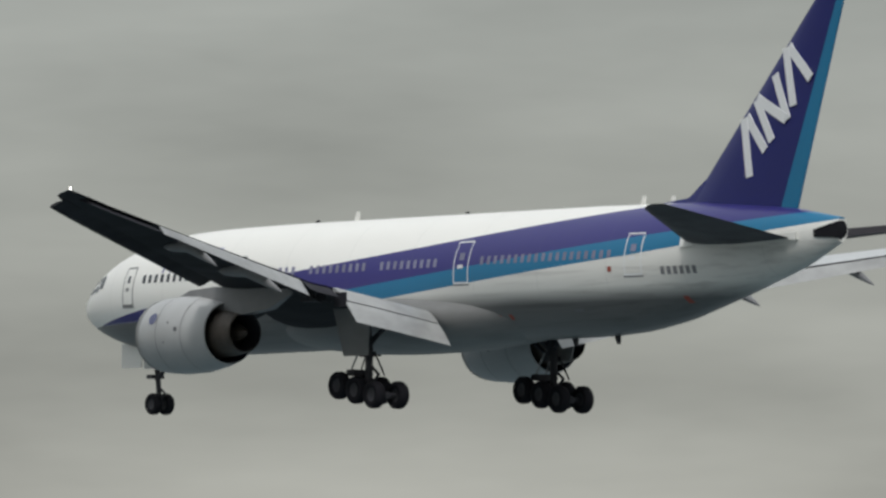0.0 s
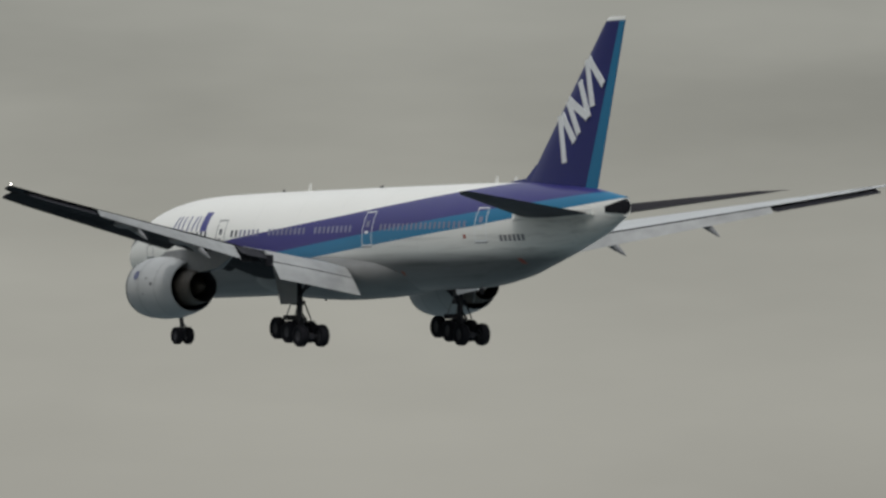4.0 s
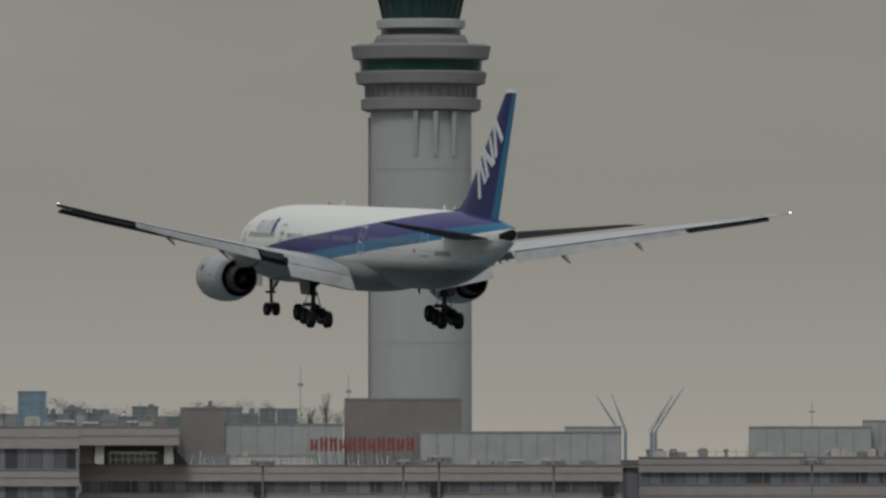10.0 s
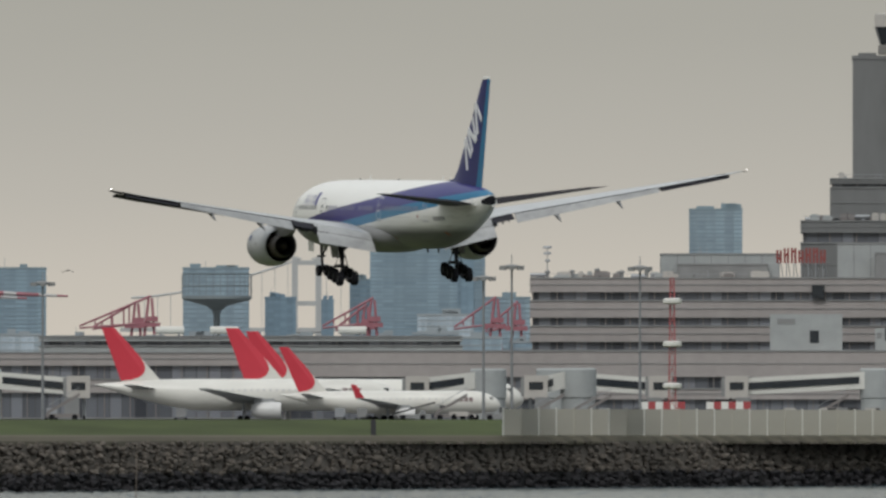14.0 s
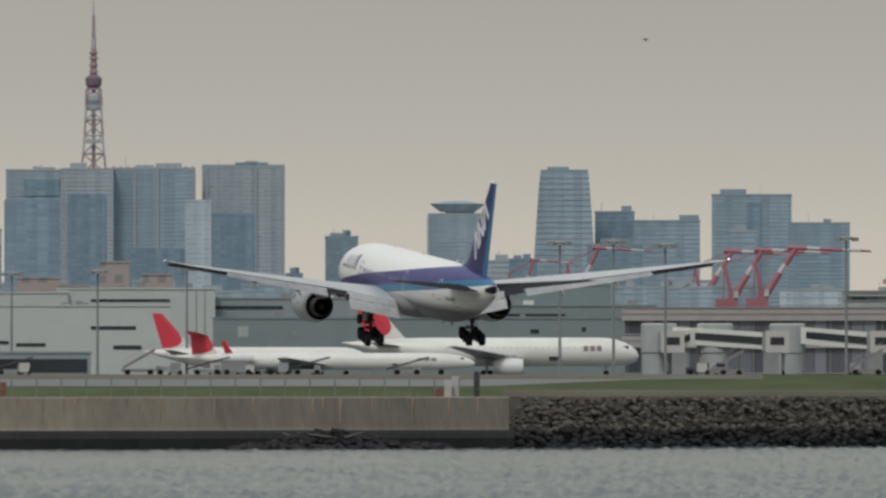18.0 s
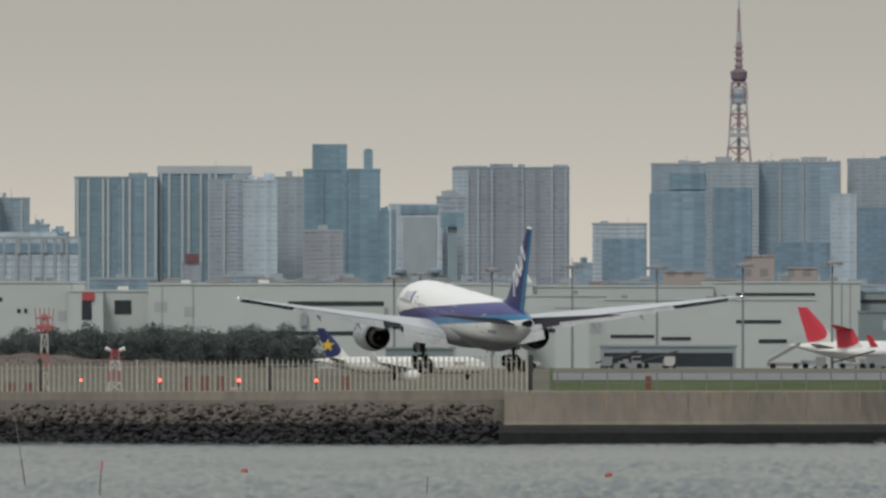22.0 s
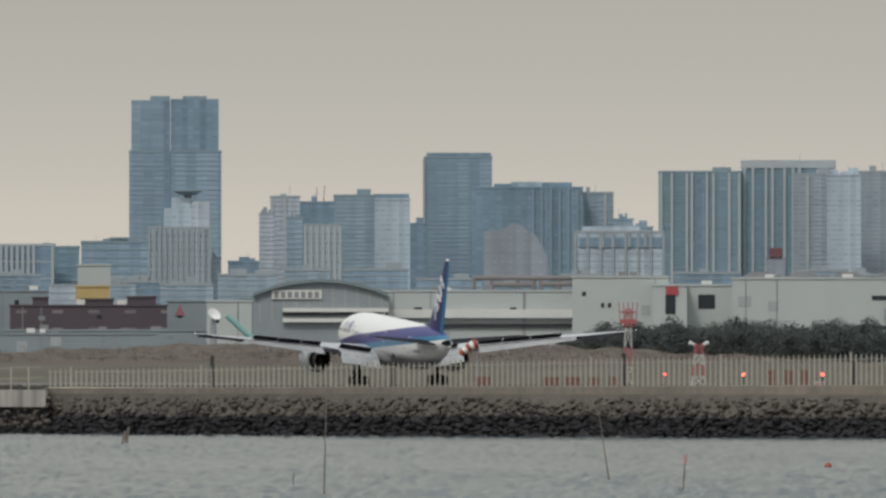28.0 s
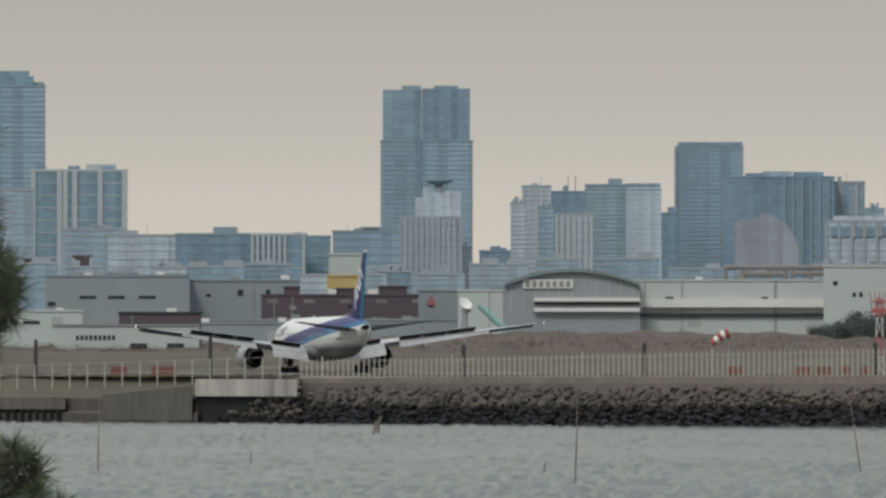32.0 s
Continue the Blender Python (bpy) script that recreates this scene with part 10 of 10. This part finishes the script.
def build_airliner():
    jet = thing("airliner", pose(0, 0, 0), "white twin-engine airliner with blue and light-blue bands, wheels down", "airliner")
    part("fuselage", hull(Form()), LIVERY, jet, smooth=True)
    # blunt upright outlet in the tail cone
    ring = lambda s, w, z0, z1: [(w * math.cos(2 * math.pi * j / 14), st(s), (z0 + z1) / 2 + (z1 - z0) / 2 * math.sin(2 * math.pi * j / 14)) for j in range(14)]
    part("exhaust_outlet", Form().loft([ring(62.2, 0.30, 6.55, 7.42), ring(62.93, 0.30, 6.62, 7.45), ring(62.96, 0.22, 6.75, 7.36)]), TYRE, jet, "black exhaust outlet in the tail cone", smooth=True)
    part("tail_opening", Form().loft([[(-0.30, st(61.55), 6.70), (-0.69, st(61.55), 6.70), (-0.70, st(61.55), 7.05), (-0.30, st(61.55), 7.05)], [(-0.02, st(62.93), 6.55), (-0.37, st(62.93), 6.62), (-0.37, st(62.93), 7.40), (-0.02, st(62.93), 7.45)]]), TYRE, jet, "black opening in the side of the tail cone")
    # belly fairing
    rings = []
    for i in range(19):
        k = i / 18
        s = 17.5 + 24.0 * k
        e = math.sin(math.pi * k) ** 0.42 if 0 < k < 1 else 0.02
        w, h = 0.5 + 2.95 * e, 0.3 + 1.42 * e
        rings.append([(w * math.cos(2 * math.pi * j / 24), st(s), 3.78 + h * math.sin(2 * math.pi * j / 24)) for j in range(24)])
    part("belly_fairing", Form().loft(rings), BELLY, jet, "dirty grey wing-to-body fairing", smooth=True)

    for sgn, side in ((-1, "left"), (1, "right")):
        build_wing(jet, sgn, side)
        build_engine(jet, sgn)
        build_main_gear(jet, sgn, side)
        rings = []
        for a in (0.9, 2.0, 4.0, 6.0, 8.0, 9.8, 10.5, 10.78):
            cut = float(np.interp(a, (9.8, 10.78), (0.0, 1.0))) ** 2
            le, te = 53.0 + 0.962 * (a - 2.0) + 0.9 * cut, 60.2 + 0.335 * (a - 1.2)
            z = 6.54 + 0.131 * a
            rings.append(foil(st(le), st(te), sgn * a, z, z, 0.085 if a < 10.4 else 0.03))
        f = Form().loft(rings)
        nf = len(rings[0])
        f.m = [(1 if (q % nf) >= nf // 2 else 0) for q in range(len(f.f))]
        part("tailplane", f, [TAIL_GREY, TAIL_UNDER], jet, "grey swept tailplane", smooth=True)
        part("tailplane_root", Form().loft([[(sgn * 0.6, st(53.0), 6.2), (sgn * 2.35, st(53.0), 6.45), (sgn * 2.25, st(53.0), 7.0), (sgn * 0.6, st(53.0), 7.2)], [(sgn * 0.5, st(60.6), 6.6), (sgn * 1.05, st(60.6), 6.6), (sgn * 1.05, st(60.6), 6.95), (sgn * 0.5, st(60.6), 7.0)]]), WHITE, jet, smooth=True)
    build_nose_gear(jet)
    build_fin(jet)

    def skin(s, z, side=-1, lift=0.012):
        w, c, h = hull_radius(s)
        k = max(-1, min(1, (z - c) / h))
        return side * (w * math.sqrt(max(0, 1 - k * k)) + lift)

    def panel(s0, s1, z0, z1, side, lift=0.014, lean=0.0):
        rows = 4
        vs, fs = [], []
        for i in range(rows + 1):
            z = z0 + (z1 - z0) * i / rows
            for s in (s0 + lean * (i / rows), s1 + lean * (i / rows)):
                vs.append((skin(s, z, side, lift), st(s), z))
        for i in range(rows):
            fs.append((2 * i, 2 * i + 1, 2 * i + 3, 2 * i + 2))
        return vs, fs

    # doors as outlined panels
    for s0, s1, z0, z1 in ((6.75, 7.85, 4.98, 6.92), (16.45, 17.6, 5.1, 7.15), (35.5, 36.75, 5.2, 7.28), (49.05, 50.3, 5.2, 7.25)):
        for side in (-1, 1):
            f = Form()
            for q in ((s0, s0 + 0.07, z0, z1), (s1 - 0.07, s1, z0, z1), (s0, s1, z1 - 0.07, z1), (s0, s1, z0, z0 + 0.09)):
                f.add(*panel(*q, side))
            d = part("cabin_door", f, MARK_WHITE if s0 > 30 else MARK_GREY, jet, "outlined cabin door")
            part("door_window", Form().add(*panel(s0 + 0.42, s1 - 0.42, z0 + 1.15, z0 + 1.5, side, 0.016)), PANE if s0 < 30 else PANE_PALE, d)
            part("door_handle", Form().add(*panel(s0 + 0.35, s1 - 0.45, z0 + 0.75, z0 + 0.92, side, 0.016)), MARK_WHITE if s0 > 30 else MARK_GREY, d)
            part("door_sill", Form().add(*panel(s0 - 0.05, s1 + 0.05, z0 - 0.08, z0 - 0.02, side, 0.016)), MARK_GREY, d)
    # cabin windows
    for side in (-1, 1):
        for a, b in ((8.7, 15.9), (18.4, 22.6), (23.3, 28.4), (29.3, 34.7), (37.7, 48.4)):
            count = int((b - a) / 0.56)
            for i in range(count):
                s = a + 0.56 * i
                part("cabin_window", Form().add(*panel(s, s + 0.27, 6.08, 6.48, side, 0.013)), PANE if s < 19.0 else PANE_PALE, jet)
    # cockpit glass
    for sg in (-1, 1):
        for s0, s1, z0, z1 in ((1.7, 2.5, 5.75, 6.40), (2.6, 3.35, 5.85, 6.55), (3.45, 4.1, 6.0, 6.6)):
            vs = []
            for s, z in ((s0, z0), (s1, z0), (s1, z1), (s0, z1)):
                w, c, h = hull_radius(s)
                zz = min(z, c + 0.96 * h)
                vs.append((sg * (w * math.sqrt(max(0.0, 1 - ((zz - c) / h) ** 2)) + 0.03), st(s), zz))
            part("cockpit_window", Form().add(vs, [(0, 1, 2, 3)]), GLASS_D, jet)
    # company mark forward, plain bars
    for side in (-1, 1):
        for s, w, z0, z1, lean in ((10.35, 0.15, 6.55, 7.45, 0.25), (11.0, 0.15, 6.55, 7.45, 0.0), (11.6, 0.15, 6.55, 7.45, 0.0), (12.35, 0.15, 6.55, 7.45, 0.0), (12.95, 0.15, 6.55, 7.45, 0.25), (13.6, 0.15, 6.55, 7.45, 0.0), (14.15, 0.85, 6.50, 7.66, 0.0)):
            part("fuselage_mark", Form().add(*panel(s, s + w, z0, z1, side, 0.015, lean=lean)), MARK_BLUE, jet, "blue upright bar")
        for i in range(6):
            part("registration_bar", Form().add(*panel(51.55 + 0.42 * i, 51.55 + 0.42 * i + 0.26, 5.2, 5.58, side, 0.02)), MARK_REG, jet, "plain dark registration bar")
        f = Form()
        for s, z, r in ((48.0, 5.55, 0.13), (52.4, 4.0, 0.16), (38.4, 3.5, 0.13), (39.3, 3.5, 0.13)):
            f.add(*panel(s - r, s + r, z - r, z + r, side, 0.02))
        part("service_hatch", f, ORANGE if side < 0 else MARK_GREY, jet, "small dark red service hatches")
        part("outflow_vent", Form().add(*panel(44.6, 45.3, 3.6, 3.75, side, 0.02)), MARK_GREY, jet)
    # aerials
    for s, hgt in ((22.7, 0.45), (46.6, 0.42), (49.0, 0.35), (19.3, 0.12), (32.0, 0.12)):
        w, c, h = hull_radius(s)
        z = c + h - 0.05
        part("blade_aerial", Form().loft([[(-0.03, st(s), z), (0.03, st(s), z), (0.03, st(s + 0.45), z), (-0.03, st(s + 0.45), z)], [(-0.02, st(s + 0.25), z + hgt + 0.05), (0.02, st(s + 0.25), z + hgt + 0.05), (0.02, st(s + 0.45), z + hgt + 0.05), (-0.02, st(s + 0.45), z + hgt + 0.05)]]), WHITE if hgt > 0.2 else DARK_FLAP, jet)
    for s in (24.5, 41.0, 44.5):
        w, c, h = hull_radius(s)
        z = c - h + 0.06
        part("belly_aerial", Form().loft([[(-0.03, st(s), z), (0.03, st(s), z), (0.03, st(s + 0.5), z), (-0.03, st(s + 0.5), z)], [(-0.02, st(s + 0.25), z - 0.45), (0.02, st(s + 0.25), z - 0.45), (0.02, st(s + 0.5), z - 0.45), (-0.02, st(s + 0.5), z - 0.45)]]), GEAR, jet)
    return jet


AIRLINER = build_airliner()


# ---- a gull that crosses the sky ----
def build_bird(key):
    BIRD = material("dark_grey_feathers", (0.06, 0.058, 0.056), 0.8, vary=0.2, grain=8)
    t = thing("gull", pose(-90, 1480, 30.7), "small dark grey gull in flight", "bird")
    rings = []
    for s, r in ((-0.22, 0.01), (-0.14, 0.045), (0.0, 0.065), (0.12, 0.05), (0.19, 0.035), (0.24, 0.005)):
        rings.append([(s, r * math.cos(2 * math.pi * j / 10), r * 0.9 * math.sin(2 * math.pi * j / 10)) for j in range(10)])
    part("body", Form().loft(rings), BIRD, t, smooth=True)
    for sg, side in ((-1, "near"), (1, "far")):
        rings = []
        for a, le, te, z in ((0.03, 0.10, -0.10, 0.0), (0.25, 0.14, -0.05, 0.04), (0.52, 0.02, -0.08, 0.0)):
            rings.append([(le, sg * a, z), ((le + te) / 2, sg * a, z + 0.015), (te, sg * a, z), ((le + te) / 2, sg * a, z - 0.005)])
        w = part("wing", Form().loft(rings), BIRD, t)
        MOVING[key, sg] = w
    part("tail", Form().add([(-0.2, -0.02, 0), (-0.2, 0.02, 0), (-0.33, 0.06, 0.0), (-0.33, -0.06, 0.0), (-0.2, -0.02, 0.012), (-0.2, 0.02, 0.012), (-0.33, 0.06, 0.006), (-0.33, -0.06, 0.006)], [(0, 1, 2, 3), (7, 6, 5, 4), (0, 4, 5, 1), (1, 5, 6, 2), (2, 6, 7, 3), (3, 7, 4, 0)]), BIRD, t)
    return t


GULL = build_bird("gull")
LOW_GULL = build_bird("low gull")
# ---- what moves ----
PLANE_ROWS = [
    (0.0, pose(336.80, 925.69, 69.86, 1.58, -1.01, 15.32)),
    (0.5, pose(327.78, 959.11, 67.82, 1.63, -0.93, 15.35)),
    (1.0, pose(318.79, 993.20, 65.77, 1.52, -1.21, 15.42)),
    (1.5, pose(310.44, 1026.66, 63.75, 1.42, -1.62, 15.34)),
    (2.0, pose(301.95, 1059.90, 61.72, 1.37, -2.05, 15.38)),
    (2.5, pose(293.25, 1095.91, 59.72, 1.25, -2.47, 15.46)),
    (3.0, pose(284.16, 1130.68, 57.78, 1.33, -2.18, 15.45)),
    (3.5, pose(275.38, 1164.42, 55.80, 1.31, -1.79, 15.47)),
    (5.5, pose(239.96, 1295.95, 47.64, 0.53, -0.37, 15.14)),
    (6.0, pose(231.29, 1329.77, 45.69, 0.45, -0.01, 15.09)),
    (6.5, pose(222.51, 1363.82, 43.62, 0.50, -0.22, 14.92)),
    (7.0, pose(213.58, 1397.30, 41.61, 0.71, -0.60, 14.84)),
    (7.5, pose(204.80, 1431.28, 39.71, 0.78, -0.72, 14.67)),
    (8.0, pose(195.90, 1464.77, 37.76, 0.78, 0.07, 14.59)),
    (8.5, pose(187.07, 1498.26, 35.94, 1.07, 0.68, 14.42)),
    (9.0, pose(178.09, 1531.91, 34.26, 1.52, 0.10, 14.02)),
    (9.5, pose(169.21, 1564.90, 32.33, 1.82, 0.02, 13.76)),
    (10.0, pose(160.22, 1597.20, 30.58, 1.95, 0.26, 13.65)),
    (10.5, pose(151.17, 1632.86, 28.76, 2.12, -0.10, 13.39)),
    (11.0, pose(142.43, 1665.92, 27.17, 2.14, -0.42, 13.16)),
    (11.5, pose(133.74, 1701.44, 25.72, 2.03, -0.04, 13.10)),
    (12.0, pose(124.99, 1735.35, 24.38, 1.91, 0.93, 13.20)),
    (12.5, pose(116.42, 1770.09, 23.19, 1.59, 1.14, 13.15)),
    (13.0, pose(107.99, 1806.29, 22.11, 1.29, 0.18, 13.09)),
    (13.5, pose(99.53, 1842.32, 20.96, 1.00, -1.14, 13.16)),
    (14.0, pose(90.98, 1875.68, 19.63, 0.84, -1.88, 13.33)),
    (14.5, pose(82.29, 1909.91, 18.07, 1.13, -1.86, 13.35)),
    (15.0, pose(73.47, 1944.59, 16.46, 1.80, -1.09, 13.36)),
    (15.5, pose(64.74, 1977.53, 15.05, 2.17, -0.75, 13.33)),
    (17.5, pose(30.12, 2107.76, 11.11, 4.06, -0.68, 13.14)),
    (18.0, pose(21.47, 2139.48, 10.45, 3.97, -0.18, 13.35)),
    (18.5, pose(12.97, 2169.86, 9.63, 4.02, -0.34, 13.66)),
    (19.0, pose(4.46, 2200.22, 8.93, 3.99, -0.58, 14.02)),
    (19.5, pose(-4.15, 2232.17, 8.37, 3.91, -0.32, 14.29)),
    (20.0, pose(-12.69, 2266.97, 7.94, 4.06, -0.42, 14.36)),
    (20.5, pose(-21.09, 2301.62, 7.66, 4.06, -0.96, 14.39)),
    (21.0, pose(-29.51, 2334.85, 7.51, 3.98, -1.03, 14.44)),
    (21.5, pose(-38.07, 2368.02, 7.33, 4.07, -0.40, 14.44)),
    (22.0, pose(-46.55, 2400.81, 7.19, 4.07, -0.26, 14.39)),
    (22.5, pose(-54.90, 2432.53, 7.05, 4.22, -0.45, 14.23)),
    (23.0, pose(-63.15, 2462.94, 6.88, 4.25, -0.96, 14.12)),
    (23.5, pose(-71.42, 2493.15, 6.69, 4.12, -1.33, 14.05)),
    (24.0, pose(-79.55, 2523.40, 6.43, 3.81, -1.39, 14.16)),
    (24.5, pose(-87.29, 2553.76, 6.01, 3.53, -1.21, 14.46)),
    (25.0, pose(-95.52, 2583.91, 5.36, 3.43, -1.06, 14.71)),
    (25.5, pose(-103.58, 2614.23, 4.83, 3.37, -0.92, 14.93)),
    (26.0, pose(-111.79, 2644.17, 4.86, 3.18, -0.80, 15.10)),
    (26.5, pose(-119.51, 2674.69, 4.70, 3.10, -0.68, 15.26)),
    (28.5, pose(-150.40, 2795.71, 4.34, 2.77, -0.39, 15.55)),
    (29.0, pose(-158.13, 2825.29, 4.32, 2.49, -0.38, 15.54)),
    (30.0, pose(-173.30, 2884.07, 4.15, 1.69, -0.44, 15.46)),
    (31.0, pose(-188.04, 2942.83, 4.05, 0.67, -0.54, 15.32)),
    (32.0, pose(-202.70, 3001.78, 3.81, -0.32, -0.63, 15.18)),
]


def motions():
    walk(AIRLINER, PLANE_ROWS)
    # the waves run slowly towards the sea wall
    walk(WAVES, [(0, pose(6, -18, 0)), (32, pose(-6, 20, 0))])
    # the wings sink a little once the wheels carry the weight
    for side, sgn in (("left", -1), ("right", 1)):
        wing = MOVING["wing", side]
        pivot = Matrix.Translation((sgn * 3.0, 0, 3.1))
        rows = [(t, pivot @ pose(0, 0, 0, 0, a * sgn, 0) @ pivot.inverted()) for t, a in ((0, 0), (25, 0), (25.8, 0.6), (26.6, 1.7), (27.5, 2.6), (29, 2.6), (32, 2.6))]
        walk(wing, rows)
    # the gull flies level from one side of the sky to the other
    walk(GULL, [(t, facing(1296 + 492 * (t - 17.5), 1480, height(62, 1480))) for t in (0, 8, 16, 17.5, 18, 20, 26, 32)])
    for sg in (-1, 1):
        for key in ("gull", "low gull"):
            walk(MOVING[key, sg], [(0.25 * i, pose(0, 0, 0, sg * (22 if i % 2 else -16), 0, 0)) for i in range(129)])
    # the second gull flies low and sinks towards the apron
    walk(LOW_GULL, [(t, facing(1942 + 204 * (t - 14), 1480, height(v, 1480)) @ pose(0, 0, 0, 0, 0, 58)) for t, v in ((0, 400), (7, 398), (13, 394), (14, 392), (14.5, 398), (15, 450), (15.6, 530), (17, 560), (24, 560), (32, 560))])
    for key, val in MOVING.items():
        if key[0] == "spoiler":
            sp, hinge, axis = val
            walk(sp, [(t, Matrix.Translation(hinge) @ Matrix.Rotation(radians(-a), 4, axis)) for t, a in ((0, 0), (25.3, 0), (25.6, 12), (26.0, 24), (26.6, 30), (29, 32), (32, 32))])
        # the struts are pressed in and the bogies level out once the wheels carry the weight
        if key[0] == "gear" and key[1] == "nose":
            walk(val, [(t, pose(0, 0, q)) for t, q in ((0, -0.03), (29, -0.03), (31, 0.25), (32, 0.45))])
        if key[0] == "bogie":
            bogie, at = val
            walk(bogie, [(t, Matrix.Translation(at + Vector((0, 0, q))) @ pose(0, 0, 0, a, 0, 0)) for t, q, a in ((0, 0, 0), (25.4, 0, 0), (26, 0.0, -4), (26.5, 0.03, -10), (28.5, 0.29, -12), (29, 0.31, -12), (30, 0.47, -11.5), (31, 0.57, -11), (32, 0.80, -10))])


motions()
